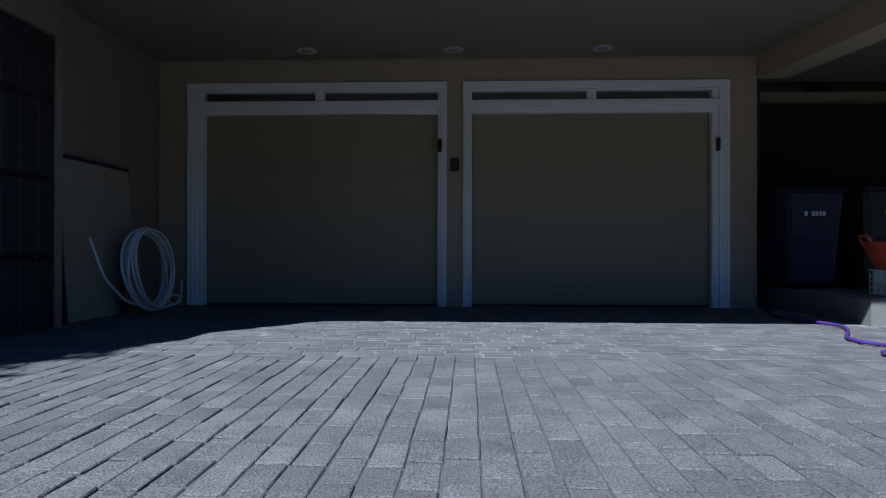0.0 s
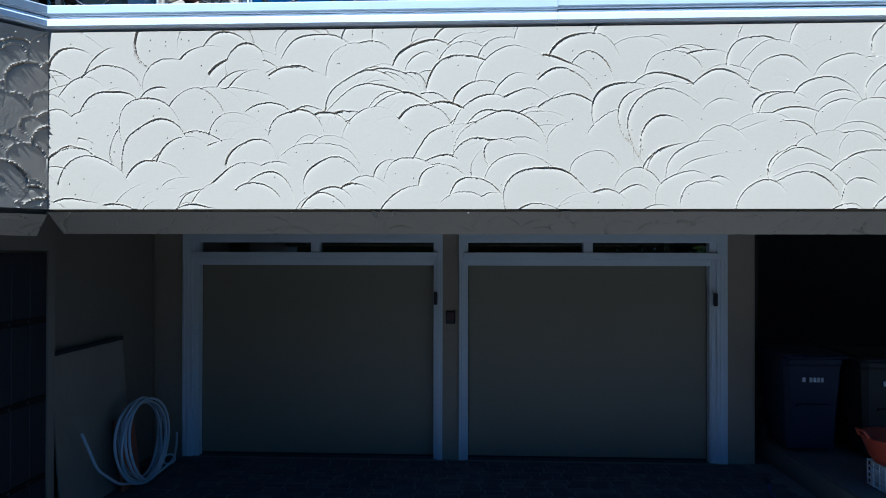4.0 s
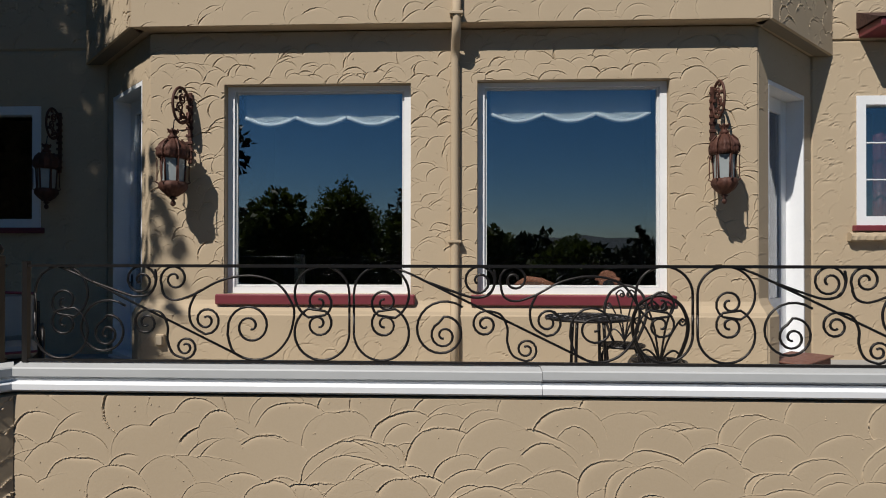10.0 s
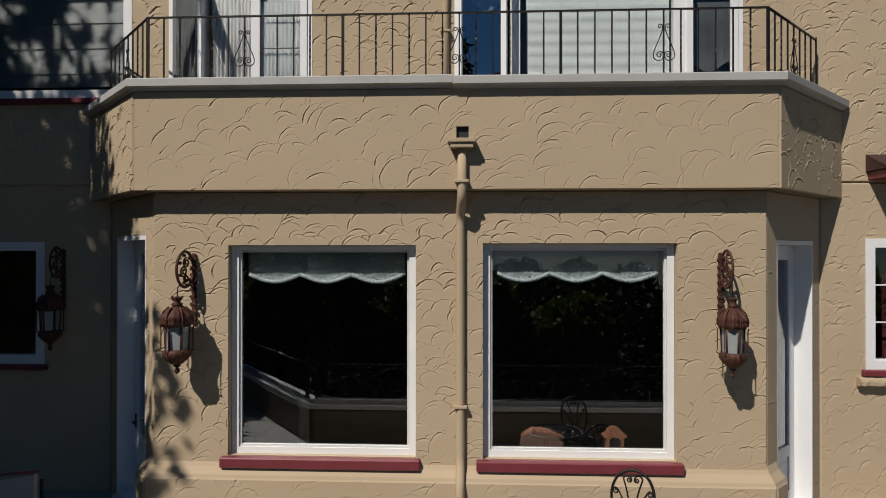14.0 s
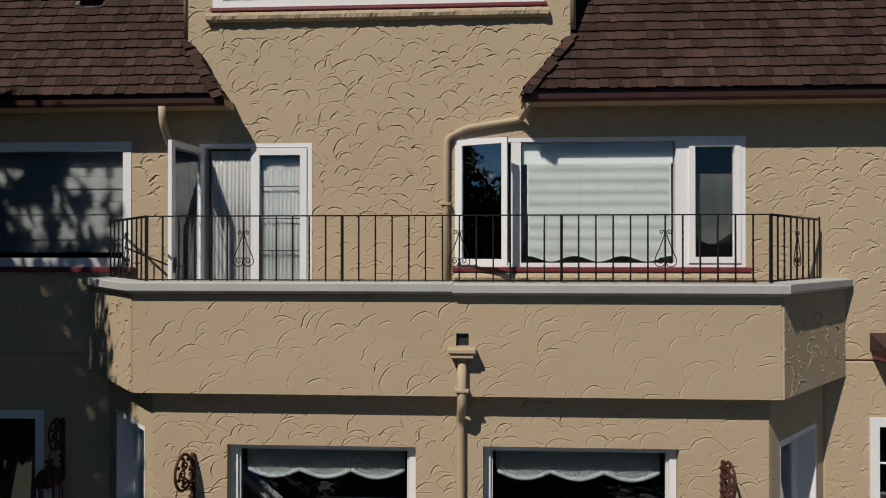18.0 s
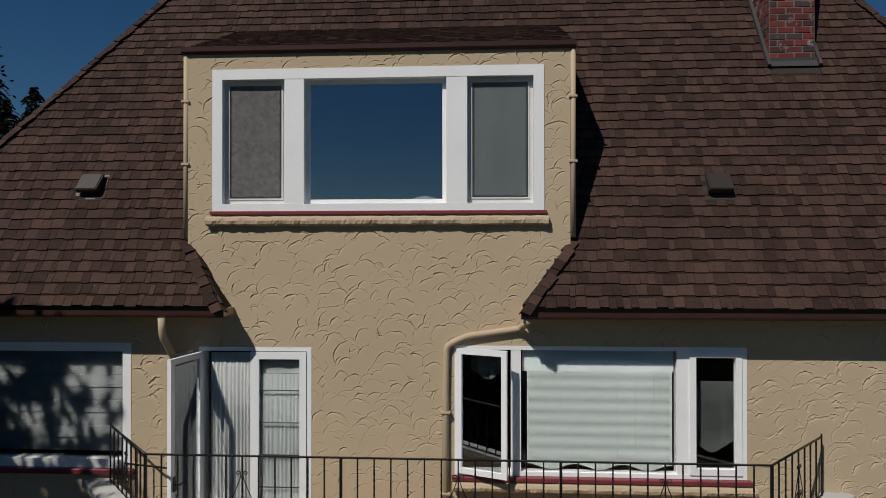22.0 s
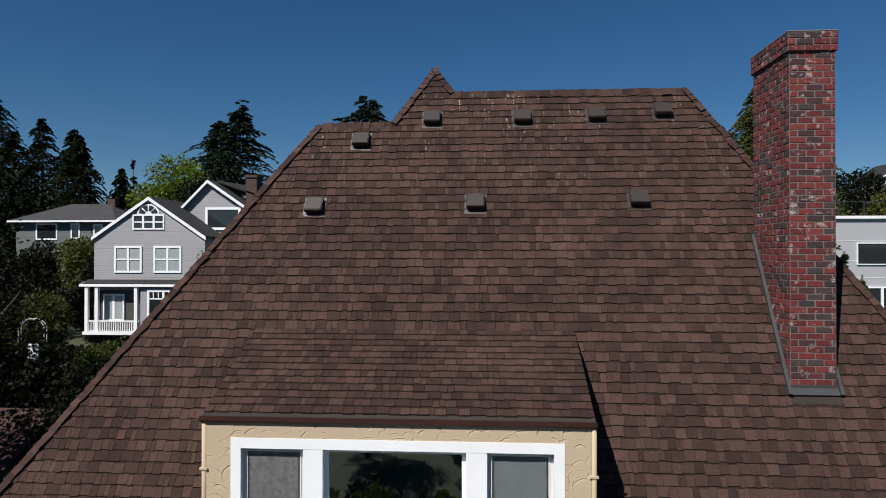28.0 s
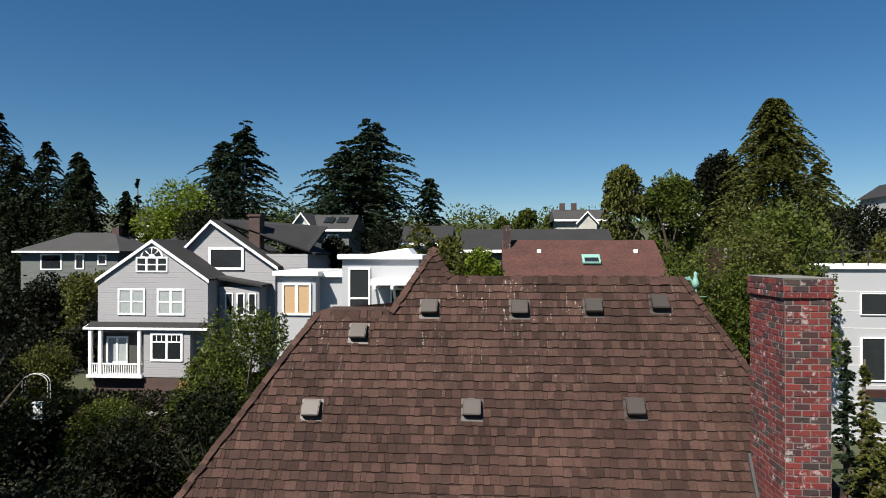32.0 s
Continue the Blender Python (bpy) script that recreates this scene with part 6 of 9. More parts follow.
# ---- wall lanterns ----
def make_lantern():
    t = thing("wall_lantern", "ornate rust-brown copper wall lantern hung from an openwork bracket", "lantern", (0, 0, 0), group="wall lanterns")
    bm = bmesh.new()
    box(-0.03, 0.27, 0.15, 0.03, 0.295, 0.93, bm, bevel=0.008)
    for k in range(9):
        box(-0.05, 0.262, 0.2 + k * 0.08, 0.05, 0.285, 0.235 + k * 0.08, bm, bevel=0.006)
    part("wall_plate", bm, M_RUST, t)
    bm = bmesh.new()
    oval = [(0, 0.13 + 0.14 * math.cos(a), 0.76 + 0.19 * math.sin(a)) for a in [2 * math.pi * i / 26 for i in range(26)]]
    tube(oval, 0.017, bm, n=7, closed=True)
    for s, cz, r in ((1, 0.83, 0.055), (-1, 0.74, 0.06), (1, 0.66, 0.045)):
        tube([(0, 0.13 + s * 0.02 + (y - 0), cz + z) for y, z in spiral(0, 0, r, 0.012, 90 * s, s * 1.6, 18)], 0.011, bm, n=5)
    tube([(0, 0.27, 0.55), (0, 0.2, 0.60), (0, 0.14, 0.59)], 0.012, bm, n=5)
    for k in range(7):
        a = 2 * math.pi * k / 7
        box(-0.02, 0.12 + 0.10 * math.cos(a), 0.745 + 0.15 * math.sin(a), 0.02, 0.15 + 0.10 * math.cos(a), 0.78 + 0.15 * math.sin(a), bm, bevel=0.008)
    part("bracket", bm, M_RUST, t, "openwork scroll bracket")
    bm = tube([(0, 0.0, 0.46), (0, 0.0, 0.50), (0.0, 0.01, 0.57), (0, 0.04, 0.60)], 0.007, n=5)
    part("hook", bm, M_IRON, t)
    bm = lathe([(0.045, 0.37), (0.065, 0.40), (0.035, 0.42), (0.05, 0.455), (0.06, 0.465), (0.02, 0.48)], n=10)
    for k in range(6):
        a = 2 * math.pi * k / 6
        tube([(0.045 * math.cos(a), 0.045 * math.sin(a), 0.44), (0.065 * math.cos(a), 0.065 * math.sin(a), 0.48)], 0.009, bm, n=4)
    part("crown", bm, M_RUST, t)
    bm = lathe([(0.155, 0.17), (0.172, 0.19), (0.182, 0.215), (0.168, 0.24), (0.180, 0.262), (0.15, 0.30), (0.10, 0.345), (0.05, 0.375)], n=72)
    for v in bm.verts:
        a = math.atan2(v.co.y, v.co.x)
        k = 1 + (0.07 * math.cos(6 * a) + 0.035 * math.cos(18 * a)) * (1 if v.co.z < 0.33 else 0)
        v.co.x, v.co.y = v.co.x * k, v.co.y * k
        v.co += Vector(noise.noise_vector(v.co * 55)) * 0.013
    for k in range(6):
        a = 2 * math.pi * (k + 0.5) / 6
        part("hood_rib", tube([(r * math.cos(a), r * math.sin(a), z) for r, z in ((0.175, 0.19), (0.18, 0.25), (0.15, 0.32), (0.09, 0.37))], 0.011, n=5), M_RUST, t)
    part("hood", bm, M_RUST, t, "domed hood of embossed rusty copper")
    for k in range(6):
        a0, a1 = 2 * math.pi * (k + 0.5) / 6, 2 * math.pi * (k + 1.5) / 6
        q = [Vector((0.135 * math.cos(a0), 0.135 * math.sin(a0), 0.165)), Vector((0.135 * math.cos(a1), 0.135 * math.sin(a1), 0.165)), Vector((0.12 * math.cos(a1), 0.12 * math.sin(a1), -0.075)), Vector((0.12 * math.cos(a0), 0.12 * math.sin(a0), -0.075))]
        inn = -((q[0] + q[1]) / 2)
        inn.z = 0
        part("glass_pane", prism(q, inn.normalized() * 0.005), M_FROST, t, "milky glass pane")
        part("corner_bar", tube([q[0] * 1.03, Vector((q[3].x * 1.03, q[3].y * 1.03, q[3].z))], 0.011, n=6), M_RUST, t)
        am = a0
        part("cage_rod", tube([(r * math.cos(am), r * math.sin(am), z) for r, z in ((0.185, 0.17), (0.175, 0.15), (0.175, -0.06), (0.19, -0.08), (0.15, -0.10))], 0.007, n=5), M_RUST, t)
    bm = lathe([(0.02, -0.24), (0.06, -0.225), (0.11, -0.185), (0.15, -0.135), (0.155, -0.10), (0.14, -0.075)], n=48)
    for v in bm.verts:
        a = math.atan2(v.co.y, v.co.x)
        k = 1 + 0.09 * abs(math.cos(6 * a)) * (1 if -0.2 < v.co.z < -0.11 else 0)
        v.co.x, v.co.y = v.co.x * k, v.co.y * k
        v.co += Vector(noise.noise_vector(v.co * 55)) * 0.011
    part("bowl", bm, M_RUST, t, "embossed bowl under the glass")
    bm = lathe([(0.008, -0.335), (0.03, -0.315), (0.03, -0.29), (0.014, -0.27), (0.05, -0.245), (0.02, -0.235)], n=10)
    part("drop_finial", bm, M_RUST, t)
    return t


lantern = make_lantern()
SLIM = Matrix.Diagonal((0.88, 0.96, 1.0, 1.0))
lantern.matrix_world = pose(-2.97, 6.885, 5.20, 0, 0, -14) @ SLIM
copy_thing(lantern, pose(2.75, 6.885, 5.21, 0, 0, 5) @ SLIM)
l3 = copy_thing(lantern, pose(-5.12, 8.04, 5.25, 0, 0, 0) @ SLIM)
tagged(l3, "ornate wall lantern hanging in deep shade beside a window")


# ---- table, chairs and other things on the terrace ----
def make_table():
    t = thing("bistro_table", "round cast-iron bistro table with a pierced top", "table", (0, 0, 0))
    part("rim", tube([(0.365 * math.cos(2 * math.pi * i / 40), 0.365 * math.sin(2 * math.pi * i / 40), 0.72) for i in range(40)], 0.014, n=6, closed=True), M_IRON, t)
    bm = bmesh.new()
    rg = random.Random(8)
    for ringr, cnt in ((0.30, 18), (0.20, 12), (0.10, 6)):
        for k in range(cnt):
            a = 2 * math.pi * k / cnt
            c_ = (ringr * math.cos(a), ringr * math.sin(a))
            tube([(c_[0] + 0.052 * math.cos(2 * math.pi * i / 12 + a) * (0.75 + 0.25 * (k % 2)), c_[1] + 0.045 * math.sin(2 * math.pi * i / 12 + a), 0.72) for i in range(12)], 0.008, bm, n=4, closed=True)
            tube([(c_[0] * 0.85, c_[1] * 0.85, 0.72), (c_[0] * 1.2, c_[1] * 1.2, 0.72)], 0.007, bm, n=4)
    for r_ in (0.05, 0.25):
        tube([(r_ * math.cos(2 * math.pi * i / 28), r_ * math.sin(2 * math.pi * i / 28), 0.72) for i in range(28)], 0.008, bm, n=4, closed=True)
    part("pierced_top", bm, M_IRON, t)
    for k in range(4):
        a = math.pi / 4 + k * math.pi / 2
        c_, s_ = math.cos(a), math.sin(a)
        part("leg", tube([(r * c_, r * s_, z) for r, z in ((0.16, 0.715), (0.17, 0.55), (0.18, 0.3), (0.23, 0.1), (0.29, 0.02), (0.30, 0.0))], 0.014, n=6), M_IRON, t)
    part("stretcher_ring", tube([(0.19 * math.cos(2 * math.pi * i / 20), 0.19 * math.sin(2 * math.pi * i / 20), 0.22) for i in range(20)], 0.009, n=5, closed=True), M_IRON, t)
    return t


def make_chair():
    t = thing("bistro_chair", "black cast-iron bistro chair with a looped openwork back", "chair", (0, 0, 0), group="bistro chairs")
    part("seat_rim", tube([(0.20 * math.cos(2 * math.pi * i / 28), 0.20 * math.sin(2 * math.pi * i / 28), 0.44) for i in range(28)], 0.013, n=6, closed=True), M_IRON, t)
    bm = bmesh.new()
    for k in range(7):
        o_ = -0.165 + k * 0.055
        h_ = math.sqrt(max(0.0, 0.195 ** 2 - o_ ** 2))
        tube([(o_, -h_, 0.44), (o_, h_, 0.44)], 0.008, bm, n=4)
        tube([(-h_, o_, 0.442), (h_, o_, 0.442)], 0.008, bm, n=4)
    part("seat_grille", bm, M_IRON, t)
    lean = lambda z: 0.19 + (z - 0.44) * 0.22
    outer = [(x_, lean(z_), z_) for x_, z_ in [(-0.10, 0.44)] + bezier([(-0.10, 0.44), (-0.15, 0.55), (-0.19, 0.68), (-0.19, 0.80), (-0.13, 0.92), (0.0, 0.975), (0.13, 0.92), (0.19, 0.80), (0.19, 0.68), (0.15, 0.55), (0.10, 0.44)], 5)]
    part("back_frame", tube(outer, 0.014, n=6), M_IRON, t)
    for s in (1, -1):
        bm = bmesh.new()
        for pts2 in (bezier([(0.0, 0.45), (0.05, 0.62), (0.12, 0.76), (0.15, 0.80)], 6) + spiral(0.155, 0.775, 0.03, 0.008, 90, -1.2, 10),
                     bezier([(0.0, 0.45), (0.02, 0.60), (0.045, 0.75), (0.09, 0.90)], 6),
                     bezier([(0.09, 0.90), (0.05, 0.93), (0.015, 0.90)], 5) + spiral(0.035, 0.885, 0.025, 0.006, 150, 1.3, 10),
                     bezier([(0.0, 0.46), (0.05, 0.53), (0.10, 0.56), (0.145, 0.53)], 5)):
            tube([(s * x_, lean(z_), z_) for x_, z_ in pts2], 0.0085, bm, n=5)
        part("back_scroll", bm, M_IRON, t)
    for sx in (-1, 1):
        for sy in (-1, 1):
            part("leg", tube([(sx * 0.13, sy * 0.13, 0.435), (sx * 0.16, sy * 0.16, 0.36), (sx * 0.135, sy * 0.135, 0.15), (sx * 0.20, sy * 0.20, 0.0)], 0.013, n=6), M_IRON, t)
    return t


table = make_table()
table.matrix_world = pose(1.20, 5.92, TERRACE_Z + 0.01)
chair = make_chair()
chair.matrix_world = pose(1.56, 6.20, TERRACE_Z + 0.01, 0, 0, -20)
c2 = copy_thing(chair, pose(1.64, 5.30, TERRACE_Z + 0.01, 0, 0, 165))
tagged(c2, "black cast-iron bistro chair drawn up beside the table")
pot = thing("urn", "dark iron urn standing beside the chairs", "urn", (1.62, 4.9, TERRACE_Z + 0.01))
part("body", lathe([(0.10, 0.0), (0.09, 0.03), (0.05, 0.06), (0.12, 0.14), (0.14, 0.2), (0.155, 0.22), (0.12, 0.22)], n=16), M_IRON, pot)
part("rim", tube([(0.15 * math.cos(2 * math.pi * i / 20), 0.15 * math.sin(2 * math.pi * i / 20), 0.22) for i in range(20)], 0.012, n=5, closed=True), M_IRON, pot)
lounge = thing("lounge_chair", "dark metal lounge chair with a pale cushion and red piping", "chair", (-4.15, 5.95, TERRACE_Z + 0.01), turn=35)
bpy.context.view_layer.update()
for sx in (-1, 1):
    part("side_frame", tube([(sx * 0.33, -0.35, 0), (sx * 0.33, -0.33, 0.58), (sx * 0.33, 0.1, 0.60), (sx * 0.33, 0.35, 0.30), (sx * 0.33, 0.4, 0.0)], 0.018, n=6), M_IRON, lounge)
    part("back_post", tube([(sx * 0.30, 0.22, 0.34), (sx * 0.30, 0.42, 0.80)], 0.016, n=6), M_IRON, lounge)
seatc = part("seat_cushion", box(-0.29, -0.32, 0.34, 0.29, 0.24, 0.45, bevel=0.04), M_CUSHION, lounge, "pale cushion")
part("piping", tube([(-0.29, -0.325, 0.40), (0.29, -0.325, 0.40)], 0.012, n=5), M_BURGUNDY, seatc)
bm = box(-0.28, -0.05, 0.0, 0.28, 0.06, 0.48, bevel=0.045)
bm.transform(pose(0, 0.29, 0.43, -22, 0, 0))
backc = part("back_cushion", bm, M_CUSHION, lounge, "pale cushion")
part("piping", tube([(-0.28, 0.42, 0.88), (0.0, 0.43, 0.90), (0.28, 0.42, 0.88)], 0.014, n=5), M_BURGUNDY, backc)
part("seat_slats", box(-0.32, -0.33, 0.31, 0.32, 0.26, 0.335), M_IRON, lounge)
M_STEP = surface("dull_red_step_tile", (0.11, 0.045, 0.03), (0.18, 0.08, 0.055), 0.75, grain=40, patch=5, bump=0.3)
step = thing("door_step", "low terracotta tiled step at the terrace door", "step", (3.95, 7.35, TERRACE_Z), turn=45.5)
bpy.context.view_layer.update()
part("step_body", box(-0.40, 0.03, 0.0, 0.45, 0.46, 0.12, bevel=0.012), M_STEP, step)
for k in range(3):
    part("step_tile", box(-0.42 + k * 0.296, 0.0, 0.122, -0.13 + k * 0.296, 0.46, 0.142, bevel=0.006), M_STEP, step)
plan = thing("low_wall", "low stucco wall with a white cap beside the terrace door", "wall", (5.6, 6.95, TERRACE_Z))
wpart("wall_body", box(4.62, 6.86, TERRACE_Z, 7.5, 7.06, 3.70), M_STUCCO, plan)
wpart("cap", box(4.55, 6.80, 3.70, 7.55, 7.12, 3.78, bevel=0.015), M_GREYWHITE, plan, "white painted cap")
wpart("post", box(4.80, 6.94, 3.78, 4.84, 6.98, 4.42, bevel=0.004), M_IRON, plan)
wpart("post_ball", lathe([(0.012, 0), (0.03, 0.02), (0.03, 0.04), (0.005, 0.08)], place=(4.82, 6.96, 4.42), n=10), M_IRON, plan)
hood = thing("door_canopy", "small burgundy-edged shingled canopy on the stucco wall", "canopy", (5.6, 8.0, 7.1))
wpart("fascia", box(4.93, 7.88, 7.02, 6.8, 8.34, 7.12, bevel=0.008), M_BURGUNDY, hood)
wpart("canopy_roof", prism([(4.9, 7.86, 7.122), (4.9, 8.345, 7.122), (4.9, 8.345, 7.34)], (1.95, 0, 0)), M_SHINGLE, hood)
# seen through the bay windows
arm = thing("armchair", "brocade armchair seen through the picture window", "armchair", (0.93, 8.05, TERRACE_Z))
wpart("seat_block", box(0.60, 7.75, TERRACE_Z, 1.26, 8.4, TERRACE_Z + 0.45, bevel=0.05), M_BROCADE, arm)
bm = bmesh.new()
pts = [(0.66, 0.45), (0.66, 0.86), (0.72, 0.92), (0.82, 0.96), (0.98, 0.95), (1.16, 0.88), (1.2, 0.82), (1.2, 0.45)]
prism([(x, 7.78, TERRACE_Z + z) for x, z in pts], (0, 0.16, 0), bm)
bmesh.ops.bevel(bm, geom=bm.edges[:], offset=0.03, segments=2, affect="EDGES")
wpart("back_rest", bm, M_BROCADE, arm)
wpart("top_roll", tube([(0.70, 7.86, TERRACE_Z + 0.90), (0.84, 7.86, TERRACE_Z + 0.98), (1.0, 7.86, TERRACE_Z + 0.96), (1.18, 7.86, TERRACE_Z + 0.88)], 0.045, n=8), M_TERRA, arm, "padded reddish top roll")
sb = thing("console_table", "dark console table inside the picture window", "table", (1.8, 7.62, TERRACE_Z))
wpart("tabletop", box(1.35, 7.48, TERRACE_Z + 0.74, 2.25, 7.78, TERRACE_Z + 0.78, bevel=0.005), M_DARKWOOD, sb)
for x in (1.4, 2.2):
    for y in (7.52, 7.74):
        wpart("leg", box(x - 0.02, y - 0.02, TERRACE_Z, x + 0.02, y + 0.02, TERRACE_Z + 0.74), M_DARKWOOD, sb)
clock = thing("mantel_clock", "honey-coloured wooden mantel clock inside the window", "clock", (1.72, 7.6, TERRACE_Z + 0.78))
prof = [(-0.12, 0.0), (-0.12, 0.045), (-0.10, 0.05), (-0.10, 0.20), (-0.13, 0.21), (-0.13, 0.235), (-0.09, 0.25)] + [(0.085 * math.cos(a), 0.25 + 0.07 * math.sin(a)) for a in (2.6, 2.1, 1.57, 1.04, 0.5)] + [(0.09, 0.25), (0.13, 0.235), (0.13, 0.21), (0.10, 0.20), (0.10, 0.05), (0.12, 0.045), (0.12, 0.0)]
part("case", prism([(x, -0.05, z) for x, z in prof], (0, 0.11, 0)), M_TERRA, clock)
part("dial", prism([(0.065 * math.cos(2 * math.pi * i / 24), -0.054, 0.15 + 0.065 * math.sin(2 * math.pi * i / 24)) for i in range(24)], (0, 0.003, 0)), M_DARKWOOD, clock, "dark round dial")
dc = thing("dining_chair", "pale patterned high-backed chair inside the window", "chair", (-1.95, 8.2, TERRACE_Z))
wpart("back_rest", box(-2.03, 8.15, TERRACE_Z + 0.45, -1.90, 8.22, TERRACE_Z + 1.28, bevel=0.02), M_CUSHION, dc)
wpart("seat", box(-2.05, 7.75, TERRACE_Z + 0.4, -1.6, 8.2, TERRACE_Z + 0.47, bevel=0.02), M_CUSHION, dc)
for x in (-2.02, -1.63):
    for y in (7.78, 8.17):
        wpart("leg", box(x - 0.02, y - 0.02, TERRACE_Z, x + 0.02, y + 0.02, TERRACE_Z + 0.4), M_DARKWOOD, dc)

outlet = thing("outdoor_socket", "small tan outdoor socket box on the stucco plinth", "socket", (-3.17, 7.05, 3.36))
wpart("box", box(-3.215, 7.005, 3.37, -3.125, 7.062, 3.50, bevel=0.008), M_STUCCO, outlet)
wpart("flap", box(-3.205, 6.985, 3.385, -3.135, 7.004, 3.485, bevel=0.006), M_CARPORT, outlet)

# ---- carport things ----
for x in (-1.73, -0.16, 1.41):
    t = thing("recessed_light", "round white recessed ceiling light, switched off", "ceiling light", (x, 6.87, CEIL_Z), group="ceiling lights")
    part("trim_ring", lathe([(0.075, -0.006), (0.105, -0.012), (0.11, -0.002), (0.075, -0.001)], n=24), M_CAPGREY, t)
    part("lens", lathe([(0.072, -0.004), (0.02, -0.014)], n=20), M_FROST, t, "frosted lens")
dk = thing("carport_door", "black-stained boarded wooden door in the carport wall", "door", (-3.22, 3.7, 0))
for k in range(12):
    y0 = 2.57 + k * 0.197
    wpart("board", box(-3.275, y0, 0.0, -3.215, y0 + 0.193, 2.26, bevel=0.004), M_DARKWOOD, dk)
for z in (0.55, 1.15, 1.75):
    bm = box(-3.214, 4.15, z - 0.025, -3.205, 4.9, z + 0.025, bevel=0.003)
    hg = wpart("hinge_strap", bm, M_IRON, dk, "black iron strap hinge")
    for q in range(3):
        bolt = lathe([(0.012, 0), (0.010, 0.006), (0.003, 0.009)], n=8)
        bolt.transform(pose(-3.205, 4.3 + q * 0.2, z, 0, 90, 0))
        wpart("bolt", bolt, M_SILVER, hg)
LEAN_B = pose(-3.33, 5.85, 0.0, 0, -4.2, 0)
ply = thing("plywood_sheet", "large plywood sheet leaning against the carport wall", "board", (-3.22, 5.85, 0))
bm = box(-0.009, -0.56, 0.0, 0.009, 0.56, 1.42, bevel=0.002)
bm.transform(LEAN_B)
wpart("sheet", bm, M_PLY, ply)
bm = box(-0.01, -0.57, 1.395, 0.012, 0.57, 1.43)
bm.transform(LEAN_B)
wpart("edge_band", bm, M_DARKWOOD, ply, "dark edge")
brd = thing("offcut_board", "brown offcut board leaning on the plywood", "board", (-3.12, 6.2, 0))
bm = box(-0.012, -0.19, 0.0, 0.012, 0.17, 0.68, bevel=0.003)
bm.transform(pose(-3.22, 6.22, 0.0, 0, -7, 3))
wpart("board", bm, M_TERRA, brd)
coil = thing("pipe_coil", "coil of white plastic pipe leaning against boards", "pipe coil", (-3.05, 6.25, 0))
TILTC = pose(-3.19, 6.30, 0.42, 0, -6, 3)
rg = random.Random(2)
for k in range(6):
    ph = rg.uniform(0, 6.28)
    off = rg.uniform(-0.03, 0.03)
    ra, rb = 0.47 + rg.uniform(-0.06, 0.04), 0.40 + rg.uniform(-0.05, 0.012)
    bm = tube([(0.02 * k + 0.015 * math.sin(a * 2 + ph), off + ra * math.cos(a), rb * math.sin(a) + rg.uniform(-0.0, 0.0)) for a in [2 * math.pi * i / 40 for i in range(40)]], 0.0135, n=7, closed=True)
    bm.transform(TILTC)
    wpart("turn", bm, M_PLASTIC_W, coil)
bm = tube(smooth_path([(-3.12, 6.25, 0.03), (-3.14, 5.85, 0.14), (-3.2, 5.6, 0.35), (-3.24, 5.43, 0.72)]), 0.0135, n=7)
wpart("free_end", bm, M_PLASTIC_W, coil)
bm = tube(smooth_path([(-3.1, 6.4, 0.02), (-3.1, 6.85, 0.05), (-3.16, 7.05, 0.16), (-3.19, 7.12, 0.27)]), 0.0135, n=7)
wpart("free_end", bm, M_PLASTIC_W, coil)
tie = tube([(-3.1 + 0.05 * math.cos(a), 6.75 + 0.03 * math.cos(a), 0.09 + 0.05 * math.sin(a)) for a in [2 * math.pi * i / 14 for i in range(14)]], 0.01, n=5, closed=True)
wpart("tie", tie, M_PLASTIC_W, coil)


